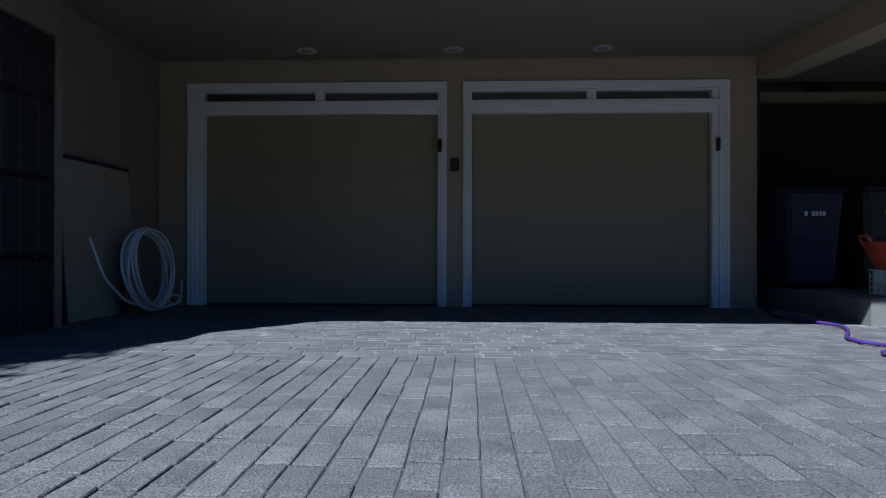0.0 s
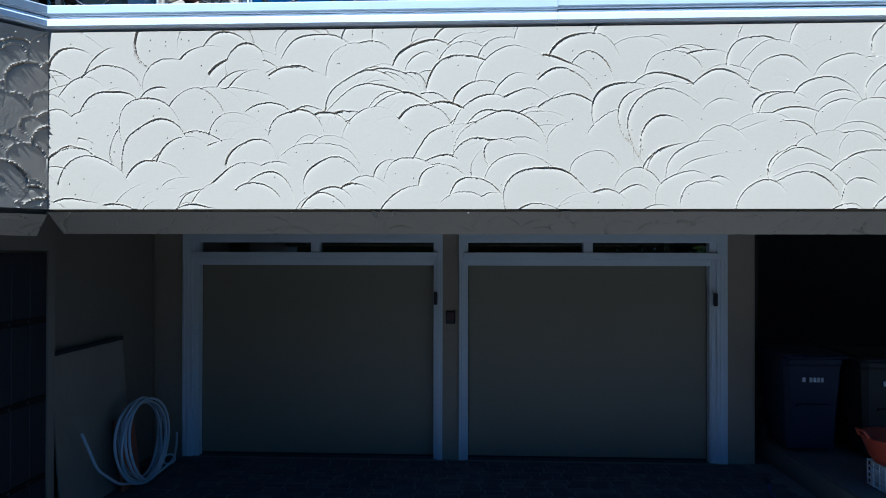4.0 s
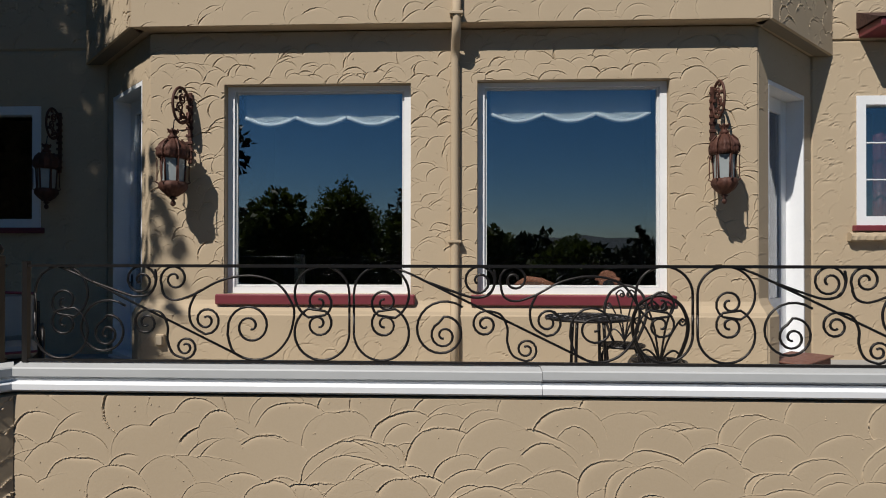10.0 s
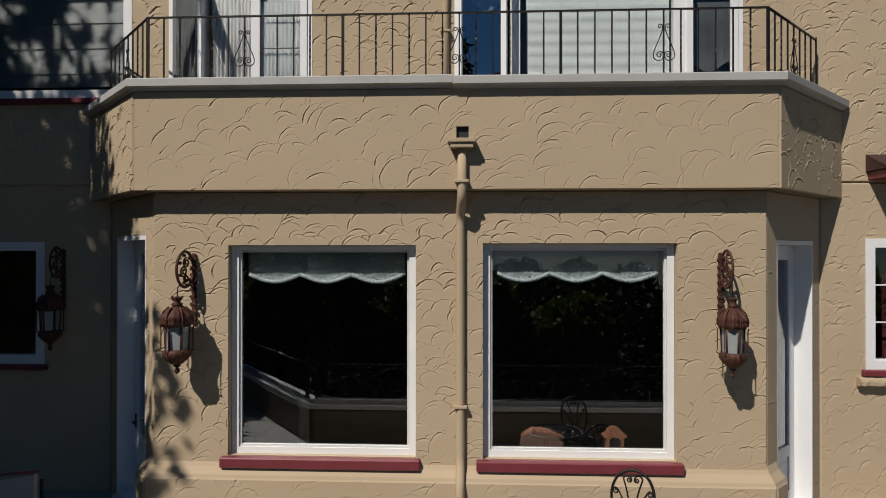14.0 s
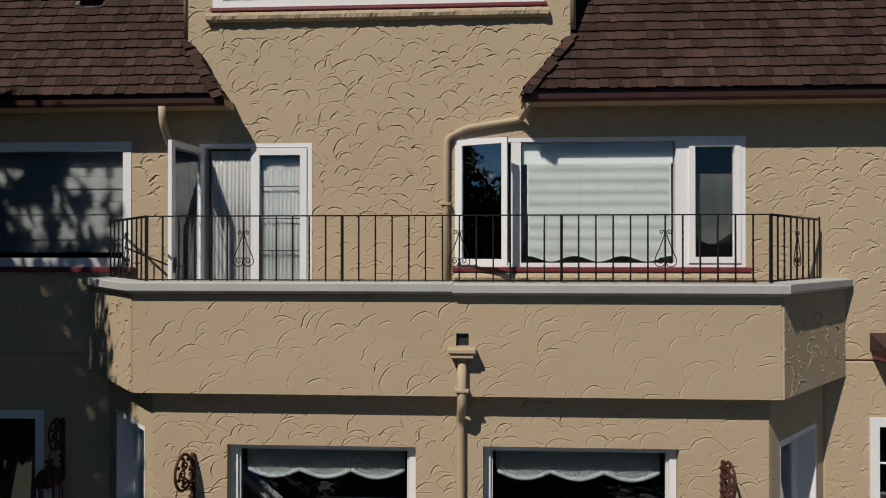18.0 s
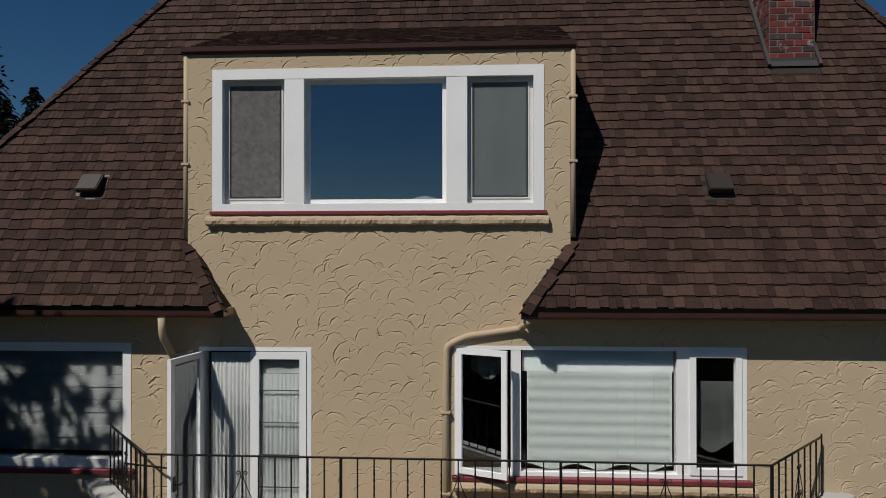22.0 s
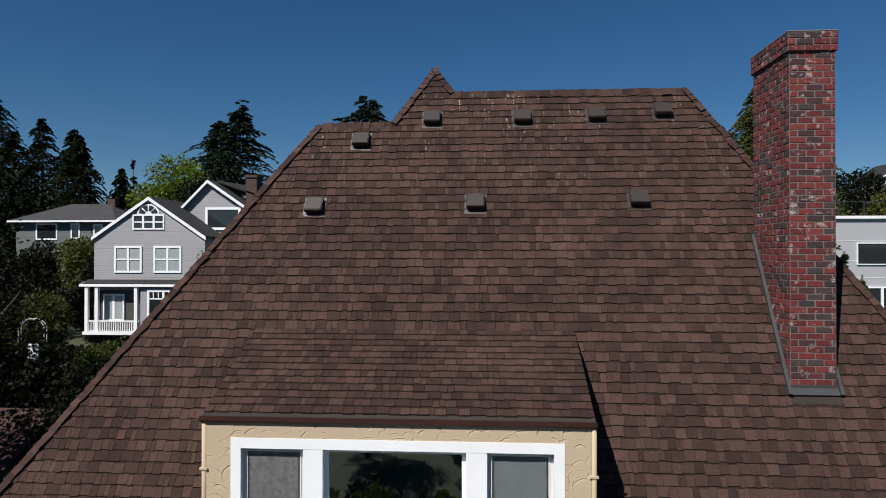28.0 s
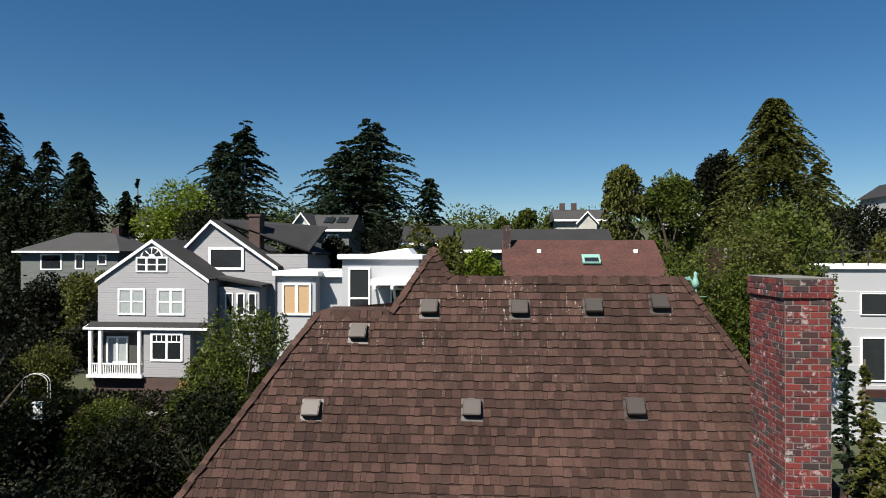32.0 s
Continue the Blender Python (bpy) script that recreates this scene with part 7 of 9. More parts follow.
def make_bin(name, label, mat, place, wide=0.6):
    t = thing(name, label, "wheeled bin", place)
    bm = bmesh.new()
    lo, hi = wide * 0.40, wide * 0.5
    rings = []
    for s, z in ((lo, 0.06), (lo * 1.04, 0.3), (hi * 0.97, 0.90), (hi, 0.93), (hi, 0.97)):
        rings.append([bm.verts.new((x * s, y * s * 1.15, z)) for x, y in ((-1, -0.85), (-0.85, -1), (0.85, -1), (1, -0.85), (1, 0.85), (0.85, 1), (-0.85, 1), (-1, 0.85))])
    for a, b in zip(rings, rings[1:]):
        for j in range(8):
            bm.faces.new((a[j - 1], a[j], b[j], b[j - 1]))
    bm.faces.new(rings[0])
    bm.faces.new(rings[-1][::-1])
    bmesh.ops.recalc_face_normals(bm, faces=bm.faces[:])
    part("tub", bm, mat, t)
    bm = box(-hi - 0.02, -hi * 1.15 - 0.04, 0.972, hi + 0.02, hi * 1.15 + 0.03, 1.03, bevel=0.025)
    lid = part("lid", bm, mat, t)
    part("lid_handle", box(-0.12, -hi * 1.15 - 0.07, 0.985, 0.12, -hi * 1.15 - 0.041, 1.005, bevel=0.006), mat, lid)
    for sx in (-1, 1):
        wheel = lathe([(0.02, 0.0), (0.10, 0.0), (0.11, 0.015), (0.10, 0.05), (0.02, 0.05)], n=18)
        wheel.transform(pose(sx * (lo + 0.005) - (0.05 if sx < 0 else 0), lo * 1.0, 0.11, 0, 90, 0))
        part("wheel", wheel, M_BLACK, t)
    part("rear_grip", tube([(-0.2, hi * 1.15 + 0.03, 0.93), (-0.2, hi * 1.15 + 0.10, 0.95), (0.2, hi * 1.15 + 0.10, 0.95), (0.2, hi * 1.15 + 0.03, 0.93)], 0.014), mat, t)
    part("front_rib", box(-0.17, -lo * 1.15 - 0.066, 0.50, 0.17, -lo * 1.15 - 0.035, 0.515), mat, t)
    for k, w_ in enumerate((0.035, 0.0, 0.03, 0.03, 0.03, 0.03)):
        if w_:
            part("stencil_bar", box(-0.12 + k * 0.036, -hi * 1.15 + 0.005, 0.745, -0.12 + k * 0.036 + w_ * 0.75, -hi * 1.15 + 0.025, 0.79), M_GREYWHITE, t, "pale stencilled mark")
    return t


make_bin("recycling_bin", "dark blue plastic wheeled bin with pale stencilled marks", M_BLUE, (3.53, 7.05, 0.23))
make_bin("refuse_bin", "black plastic wheeled bin in the dark alcove", M_BLACK, (4.22, 6.9, 0.23), 0.64)
crate = thing("wire_crate", "white wire crate on the concrete slab", "crate", (3.76, 5.78, 0.23))
for k in range(5):
    z = 0.01 + k * 0.052
    part("wire_hoop", tube([(-0.17, -0.17, z), (0.17, -0.17, z), (0.17, 0.17, z), (-0.17, 0.17, z)], 0.008, n=5, closed=True), M_WHITE, crate)
for k in range(5):
    u = -0.17 + k * 0.085
    for sx in (-1, 1):
        part("wire_upright", tube([(u, sx * 0.17, 0), (u, sx * 0.17, 0.218)], 0.007, n=5), M_WHITE, crate)
        part("wire_upright", tube([(sx * 0.17, u, 0), (sx * 0.17, u, 0.218)], 0.007, n=5), M_WHITE, crate)
part("liner", box(-0.155, -0.155, 0.01, 0.155, 0.155, 0.215), M_PLASTIC_W, crate, "white liner")
tubr = thing("garden_tub", "orange-red plastic garden tub on a wire crate", "tub", (3.76, 5.78, 0.46))
bm = lathe([(0.19, 0.0), (0.23, 0.06), (0.29, 0.21), (0.31, 0.225), (0.31, 0.24), (0.27, 0.23), (0.20, 0.05)], n=24)
part("tub_body", bm, M_ORANGE, tubr)
for sx in (-1, 1):
    part("tub_handle", tube([(sx * 0.30, -0.07, 0.235), (sx * 0.33, -0.06, 0.29), (sx * 0.33, 0.06, 0.29), (sx * 0.30, 0.07, 0.235)], 0.014), M_ORANGE, tubr)
hose = thing("garden_hose", "purple garden hose lying across the pavers", "hose", (2.7, 4.6, 0.0))
pts = bezier([(2.98, 6.5), (2.86, 6.1), (2.93, 5.6), (2.97, 5.3), (2.83, 4.95), (2.63, 4.62), (2.58, 4.38), (2.64, 4.22), (2.60, 4.02), (2.42, 3.88), (2.50, 3.55), (3.1, 3.2), (3.7, 3.1)], 6)
bm = tube([(x, y, 0.018) for x, y in pts], 0.013, n=8)
wpart("hose_line", bm, M_PURPLE, hose)
nz = tube([(pts[0][0], pts[0][1], 0.022), (pts[0][0] + 0.02, pts[0][1] + 0.12, 0.022)], 0.024, n=8)
wpart("hose_coupling", nz, M_SILVER, hose, "metal coupling")

# ---- trees ----
M_BARK = surface("brown_bark", (0.05, 0.035, 0.025), (0.11, 0.08, 0.06), 0.95, grain=12, patch=2, bump=0.8, depth=0.03)
L_DARK = leaves("dark_conifer_needles", (0.0068, 0.01249, 0.0051), (0.0221, 0.03121, 0.01122), 0.12)
L_CEDAR = leaves("blue_green_cedar_needles", (0.01, 0.01958, 0.0102), (0.03, 0.04488, 0.0216), 0.12)
L_MID = leaves("mid_green_leaves", (0.02465, 0.03787, 0.00612), (0.08011, 0.09919, 0.0153), 0.25)
L_BRIGHT = leaves("bright_green_leaves", (0.055, 0.092, 0.008), (0.165, 0.205, 0.022), 0.35)
L_OLIVE = leaves("olive_green_leaves", (0.03402, 0.04222, 0.00864), (0.0972, 0.09854, 0.0216), 0.25)
# Near-black green: the shade inside dark crowns is put into the leaves.
L_SHADE = leaves("shade_dark_leaves", (0.002389, 0.003897, 0.001003), (0.008365, 0.01072, 0.002579), 0.2)
L_RUST = leaves("reddish_leaves", (0.056, 0.024, 0.012), (0.136, 0.064, 0.024), 0.25)


def leaf_mesh(name, at, way, long, wide, rng, mat, parent):
    """Many small diamonds, one at each place, each along its own way."""
    n = len(at)
    way = way / np.maximum(np.linalg.norm(way, axis=1, keepdims=True), 1e-6)
    side = np.cross(way, rng.normal(size=(n, 3)))
    side /= np.maximum(np.linalg.norm(side, axis=1, keepdims=True), 1e-6)
    l_, w_ = long * rng.uniform(0.6, 1.3, (n, 1)), wide * rng.uniform(0.6, 1.3, (n, 1))
    nrm = np.cross(way, side)
    co = np.stack([at - way * l_ * 0.5, at + side * w_ * 0.5 + nrm * w_ * 0.15, at + way * l_ * 0.5, at - side * w_ * 0.5 + nrm * w_ * 0.15], 1).reshape(-1, 3)
    me = bpy.data.meshes.new(name)
    me.vertices.add(4 * n)
    me.vertices.foreach_set("co", co.astype(np.float32).ravel())
    me.loops.add(4 * n)
    me.loops.foreach_set("vertex_index", np.arange(4 * n, dtype=np.int32))
    me.polygons.add(n)
    me.polygons.foreach_set("loop_start", np.arange(0, 4 * n, 4, dtype=np.int32))
    me.update(calc_edges=True)
    me.materials.append(mat)
    ob = new(name, me)
    ob.parent = parent
    return ob


def conifer(x, y, top, radius, label, mat=L_DARK, seed=1, leafs=5000, size=0.8, droop=0.25, tops=1, power=0.8, base=None, flat=0.0, lift=0.28, name="conifer_tree"):
    rng = np.random.default_rng(seed)
    z = ground_height(x, y) - 0.3 if base is None else base
    h = top - z
    t = thing(name, label, "tree", (x, y, z))
    part("trunk", tube([(0, 0, 0), (0.1, 0, h * 0.4), (0, 0.1, h * 0.75), (0, 0, h * 0.98)], 0.03 * h * 0.6, n=7, r_end=0.04), M_BARK, t)
    at, way = [], []
    leaders = [(0.0, 0.0, 1.0)] + [(rng.uniform(-0.35, 0.35) * radius, rng.uniform(-0.35, 0.35) * radius, rng.uniform(0.82, 0.97)) for _ in range(tops - 1)]
    per = 64
    leafs, size = int(leafs * 2.0), size * 0.62
    count = leafs // per
    for k in range(count):
        lx, ly, lh = leaders[k % len(leaders)]
        f = 0.08 + 0.89 * rng.random() ** 0.85
        hh = f * h * lh
        if flat:
            hh = round(hh / flat) * flat + rng.normal(0, flat * 0.3)
        reach = radius * max(0.03, (1 - f)) ** power * (0.5 + 0.8 * rng.random() ** 1.3)
        if f < 0.2:
            reach *= 0.6 + 2 * f
        az = rng.uniform(0, 2 * math.pi)
        d = np.array([math.cos(az), math.sin(az), 0.0])
        s = rng.uniform(0.05, 1.0, per) ** 0.7
        across = np.array([-d[1], d[0], 0.0])
        fan = rng.normal(0, 1, per) * (0.15 * reach + 0.10 * size) * (1.05 - s)
        p = np.array([lx, ly, hh]) + d * (s * reach)[:, None] + across * fan[:, None]
        p[:, 2] += reach * (lift * s - (lift + droop) * s ** 3) + rng.normal(0, 0.10 * size, per)
        at.append(p)
        w = np.tile(d, (per, 1)) + across * (np.sign(fan) * 0.7)[:, None] + rng.normal(0, 0.22, (per, 3))
        w[:, 2] -= droop * 0.9 * s
        way.append(w)
    leaf_mesh("crown", np.concatenate(at), np.concatenate(way), size, size * 0.42, rng, mat, t)
    return t


def broadleaf(x, y, top, radius, label, mat=L_MID, seed=1, leafs=4000, size=0.6, lobes=9, base=None, tall=None, trunk=True, name="leafy_tree", hang=0.0, low=0.25, fine=1.0):
    rng = np.random.default_rng(seed)
    z = ground_height(x, y) - 0.2 if base is None else base
    h = top - z
    t = thing(name, label, "tree" if trunk else "shrub", (x, y, z))
    crown_h = tall or h * (1 - low)
    if trunk:
        bm = tube([(0, 0, 0), (0.1, 0.05, h * 0.3), (0.0, 0.1, h * 0.6)], 0.022 * h + 0.05, n=7, r_end=0.05)
        for k in range(5):
            a = 2 * math.pi * k / 5 + rng.uniform(-0.4, 0.4)
            tube([(0, 0, h * (0.25 + 0.05 * k)), (math.cos(a) * radius * 0.35, math.sin(a) * radius * 0.35, h * (0.5 + 0.04 * k)), (math.cos(a) * radius * 0.7, math.sin(a) * radius * 0.7, h * (0.62 + 0.05 * k))], 0.012 * h, bm, n=5, r_end=0.02)
        part("trunk", bm, M_BARK, t)
    else:
        part("stems", tube([(0, 0, 0), (0.05, 0, h * 0.5)], 0.05, n=5, r_end=0.02), M_BARK, t)
    at, way = [], []
    cz = h - crown_h / 2
    many = max(lobes, int(lobes * crown_h / (2.2 * radius)))
    leafs, lobes = int(leafs * (many / lobes) ** 0.6 * fine), many
    size = size / fine ** 0.5
    for k in range(lobes):
        u = rng.normal(size=3)
        u /= np.linalg.norm(u)
        r = radius * rng.uniform(0.42, 0.62)
        c = np.array([u[0] * (radius - r), u[1] * (radius - r), cz + u[2] * (crown_h / 2 - r * 0.8)])
        n = leafs // lobes
        v = rng.normal(size=(n, 3))
        v /= np.linalg.norm(v, axis=1, keepdims=True)
        rr = r * rng.uniform(0.35, 1.05, (n, 1)) ** 0.5 * (1 + 0.22 * np.sin(v[:, :1] * 7 + k) * np.cos(v[:, 2:] * 6 + k))
        at.append(c + v * rr * np.array([1, 1, 0.9]))
        w = v + rng.normal(0, 0.8, (n, 3))
        w[:, 2] -= hang
        way.append(w)
    leaf_mesh("crown", np.concatenate(at), np.concatenate(way), size, size * 0.6, rng, mat, t)
    return t


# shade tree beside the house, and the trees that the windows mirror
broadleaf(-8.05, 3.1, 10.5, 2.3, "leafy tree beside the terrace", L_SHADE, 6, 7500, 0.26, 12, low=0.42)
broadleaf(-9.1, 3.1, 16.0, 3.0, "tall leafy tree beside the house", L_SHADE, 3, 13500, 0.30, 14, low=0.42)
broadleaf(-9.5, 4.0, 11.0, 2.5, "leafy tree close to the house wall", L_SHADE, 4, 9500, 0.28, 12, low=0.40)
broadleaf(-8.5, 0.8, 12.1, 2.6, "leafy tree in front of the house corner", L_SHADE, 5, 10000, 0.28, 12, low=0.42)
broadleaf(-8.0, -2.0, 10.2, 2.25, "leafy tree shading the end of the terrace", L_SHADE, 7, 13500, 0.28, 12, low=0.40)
# Out-of-view tree added to cut sky light on the west wall.
broadleaf(-13.5, 6.5, 13.0, 4.0, "unseen broad leafy tree added to block sky light", L_SHADE, 8, 12000, 0.32, 12, low=0.2)
for k, (x, y, top, r, kind) in enumerate([(-10, -9, 7.0, 2.4, 0), (-6.6, -8, 6.6, 1.9, 0), (-4.4, -9, 7.0, 2.0, 0), (-1.5, -8.5, 6.2, 1.8, 0), (1.0, -9, 5.3, 1.9, 0), (3.4, -8, 5.1, 1.8, 0), (6.2, -9, 5.5, 2.2, 1), (10, -9, 5.5, 2.6, 0), (-14, -10, 8, 3, 0), (14, -10, 6, 3, 0), (-16, -22, 12, 4, 1), (15, -26, 5.9, 3.5, 0), (0, -30, 5.9, 3.5, 0), (8, -32, 5.8, 3.5, 0), (-9, -33, 9.5, 4, 0)]):
    if kind:
        conifer(x, y, top, r, "dark fir behind the drive", L_DARK, 60 + k, 2600, 0.35, 0.2)
    else:
        broadleaf(x, y, top, r, "leafy garden tree behind the drive", L_MID, 80 + k, 8000, 0.30, 9, low=0.05)

hd = thing("hedge", "tall dark hedge across the drive", "hedge", (0, -12.5, 0))
hr = np.random.default_rng(9)
hp = hr.uniform(-1, 1, (26000, 3)) * np.array([24, 0.9, 2.3]) + np.array([0, 0, 2.3])
hp[:, 2] *= 1 + 0.10 * np.sin(hp[:, 0] * 0.9) + 0.10 * np.sin(hp[:, 0] * 2.3 + 1) + 0.07 * np.sin(hp[:, 0] * 6.1)
leaf_mesh("hedge_leaves", hp, hr.normal(size=(26000, 3)) + np.array([0, 0, 1.2]), 0.5, 0.22, hr, L_DARK, hd)
for k in range(14):
    broadleaf(-60 + k * 9.3, -46 - (k * 7) % 13, (9.5 + (k * 5) % 4 if k < 7 else 5.4), (5.0 if k < 7 else 3.6), "tall leafy tree beyond the hedge", L_SHADE, 300 + k, 4000, 0.6, 9, low=0.05)
# far wooded ridge across the water, seen only as a reflection
bm = bmesh.new()
crest = []
for k in range(81):
    x = -1200 + 30 * k
    crest.append((x, 25 + 12 * noise.noise((x * 0.004, 3.1, 0)) + 4 * noise.noise((x * 0.03, 7.7, 0))))
rows = [[bm.verts.new((x, -760 - 90 * f, -1 + z * f)) for x, z in crest] for f in (0.0, 0.35, 0.7, 1.0)]
for p, q in zip(rows, rows[1:]):
    for k in range(80):
        bm.faces.new((p[k], p[k + 1], q[k + 1], q[k])).smooth = True
# Distance haze is put into the ridge as a blue-green colour.
setting(finish("backdrop", bm, surface("haze_blue_woods", (0.022, 0.033, 0.04), (0.045, 0.06, 0.068), 0.95, grain=0.1, patch=0.01, bump=0)), "far wooded ridge with blue haze in its colour", "backdrop")
# behind the house
conifer(-42.5, 110, 41.6, 13.6, "dark cedar with drooping boughs", L_CEDAR, 11, 22000, 0.95, 0.10, tops=2, flat=1.5)
conifer(-18.3, 100, 39.6, 14.6, "broad dark cedar with layered boughs", L_CEDAR, 12, 34000, 1.0, 0.05, tops=3, power=0.62, flat=1.7)
conifer(-9.5, 104, 31.5, 6.0, "dark cedar beside a broader one", L_CEDAR, 13, 8000, 0.9, 0.2, power=0.6)
conifer(40.3, 95, 41.8, 14.0, "tall dense fir with brownish tips", L_OLIVE, 14, 44000, 0.75, 0.2, power=0.75)
conifer(47.5, 97, 33.0, 8.0, "dense fir beside a taller one", L_OLIVE, 15, 9000, 0.75, 0.25)
for k, (x, top, r) in enumerate([(-63.5, 38.5, 8), (-57.8, 34.2, 6.2), (-54.6, 33.0, 5.6), (-51.7, 31.4, 5.2), (-68, 36, 8), (-48.0, 27.0, 3.4), (-60.5, 32.0, 6.0)]):
    conifer(x * 1.18, 94 + (k % 3) * 2, top * 1.08, r * 1.45, "tall dark fir on the hillside", L_DARK, 20 + k, 12000, 0.7, 0.3)
conifer(-66, 118, 33.5, 2.4, "slim dark fir far off", L_DARK, 31, 900, 1.2, 0.2)
broadleaf(-45.0, 92, 29.8, 6.6, "bright green leafy tree in sunlight", L_BRIGHT, 32, 5200, 0.85, 16, low=0.1, fine=3.2)
broadleaf(18.4, 90, 31.2, 3.4, "grey-green tree with hanging twigs", L_OLIVE, 33, 3600, 0.85, 10, hang=1.5, low=0.05, fine=3.2)
broadleaf(24.0, 88, 29.6, 4.8, "dense green leafy tree", L_MID, 34, 4600, 0.8, 14, low=0.05, fine=3.0)
broadleaf(36.0, 104, 34.6, 5.4, "dark rounded tree far off", L_SHADE, 35, 5200, 0.9, 12, low=0.05, fine=2.5)
for x, y, top in ((1.6, 108, 25.6), (6.2, 110, 26.9), (10.2, 108, 25.8)):
    broadleaf(x, y, top, 3.0, "green tree far off behind the roofs", L_MID, int(x * 10), 2600, 0.8, 9, low=0.05, fine=2.2)
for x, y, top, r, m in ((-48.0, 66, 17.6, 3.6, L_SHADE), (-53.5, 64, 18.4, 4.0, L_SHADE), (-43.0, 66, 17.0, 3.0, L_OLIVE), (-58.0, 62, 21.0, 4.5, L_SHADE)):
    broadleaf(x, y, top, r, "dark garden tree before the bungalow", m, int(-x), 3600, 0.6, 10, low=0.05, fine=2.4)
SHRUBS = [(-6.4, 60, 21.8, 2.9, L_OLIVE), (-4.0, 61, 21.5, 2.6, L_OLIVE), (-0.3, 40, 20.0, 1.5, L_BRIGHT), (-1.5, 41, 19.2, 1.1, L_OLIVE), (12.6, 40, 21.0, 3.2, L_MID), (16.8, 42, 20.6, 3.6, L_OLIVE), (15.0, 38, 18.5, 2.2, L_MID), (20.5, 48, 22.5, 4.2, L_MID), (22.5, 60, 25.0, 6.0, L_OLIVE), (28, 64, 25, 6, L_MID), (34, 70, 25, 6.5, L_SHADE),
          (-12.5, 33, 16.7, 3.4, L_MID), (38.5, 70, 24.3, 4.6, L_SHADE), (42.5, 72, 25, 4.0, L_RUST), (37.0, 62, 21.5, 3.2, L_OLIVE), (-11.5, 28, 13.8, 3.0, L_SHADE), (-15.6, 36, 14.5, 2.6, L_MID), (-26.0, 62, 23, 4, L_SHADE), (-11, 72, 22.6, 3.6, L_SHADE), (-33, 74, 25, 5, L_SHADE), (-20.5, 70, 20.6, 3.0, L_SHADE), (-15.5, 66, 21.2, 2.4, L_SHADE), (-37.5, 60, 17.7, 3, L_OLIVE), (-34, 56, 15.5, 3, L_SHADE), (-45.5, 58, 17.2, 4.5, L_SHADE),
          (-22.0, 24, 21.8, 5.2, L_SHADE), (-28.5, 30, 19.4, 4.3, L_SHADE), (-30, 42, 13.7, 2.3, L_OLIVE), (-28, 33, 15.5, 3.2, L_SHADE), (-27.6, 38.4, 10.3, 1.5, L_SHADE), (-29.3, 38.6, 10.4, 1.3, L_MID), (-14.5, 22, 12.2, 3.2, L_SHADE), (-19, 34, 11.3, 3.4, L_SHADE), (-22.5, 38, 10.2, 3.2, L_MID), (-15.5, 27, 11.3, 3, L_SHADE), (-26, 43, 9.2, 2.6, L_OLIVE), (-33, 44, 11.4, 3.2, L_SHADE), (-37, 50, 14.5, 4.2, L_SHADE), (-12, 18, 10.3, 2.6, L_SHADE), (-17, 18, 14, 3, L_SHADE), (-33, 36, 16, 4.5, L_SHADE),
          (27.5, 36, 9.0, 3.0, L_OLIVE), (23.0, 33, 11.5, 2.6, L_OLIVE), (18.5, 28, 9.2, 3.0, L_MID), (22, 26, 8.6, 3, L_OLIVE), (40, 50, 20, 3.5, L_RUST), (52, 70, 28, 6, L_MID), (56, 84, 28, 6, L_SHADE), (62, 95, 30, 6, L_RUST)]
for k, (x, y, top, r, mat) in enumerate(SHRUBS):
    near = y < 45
    broadleaf(x, y, top, r, {L_BRIGHT: "bright leafy garden tree", L_MID: "green leafy garden tree", L_OLIVE: "olive-green leafy garden tree", L_SHADE: "leafy garden tree in shade-darkened green", L_RUST: "reddish-leaved small garden tree"}[mat], mat, 100 + k, 7000 if near else 4200, 0.28 if near else 0.48, 12, low=0.02, fine=2.0 if near else 1.7)
for k, (x, y, top, r) in enumerate([(15.8, 28.6, 14.9, 1.5), (14.75, 28.0, 15.9, 1.5), (15.2, 27.0, 12.9, 2.6), (16.8, 28.3, 12.6, 3.0), (14.3, 25.0, 10.8, 2.8), (16.2, 24.5, 9.8, 3.2), (18.2, 29.5, 13.0, 3.0)]):
    conifer(x, y, top, r, "slender garden conifer beside the chimney", L_CEDAR if k == 1 else L_OLIVE, 150 + k, 6500, 0.3, 0.15)
# far hillside woods, one mass
rng = np.random.default_rng(77)
woods = thing("far_woods", "far wooded hillside on the horizon", "woods", (0, 250, 20), kind="stuff")
pts_, way_ = [], []
for k in range(230):
    x = rng.uniform(-230, 240)
    y = rng.uniform(150, 300)
    g_ = ground_height(x, y)
    r = rng.uniform(3, 7)
    n = 200
    v = rng.normal(size=(n, 3))
    v /= np.linalg.norm(v, axis=1, keepdims=True)
    pts_.append(np.array([x, y - 250, g_ + r * 0.6 - 20]) + v * r * rng.uniform(0.6, 1, (n, 1)))
    way_.append(v + rng.normal(0, 0.6, (n, 3)))
leaf_mesh("tree_crowns", np.concatenate(pts_), np.concatenate(way_), 1.0, 0.7, rng, L_MID, woods)


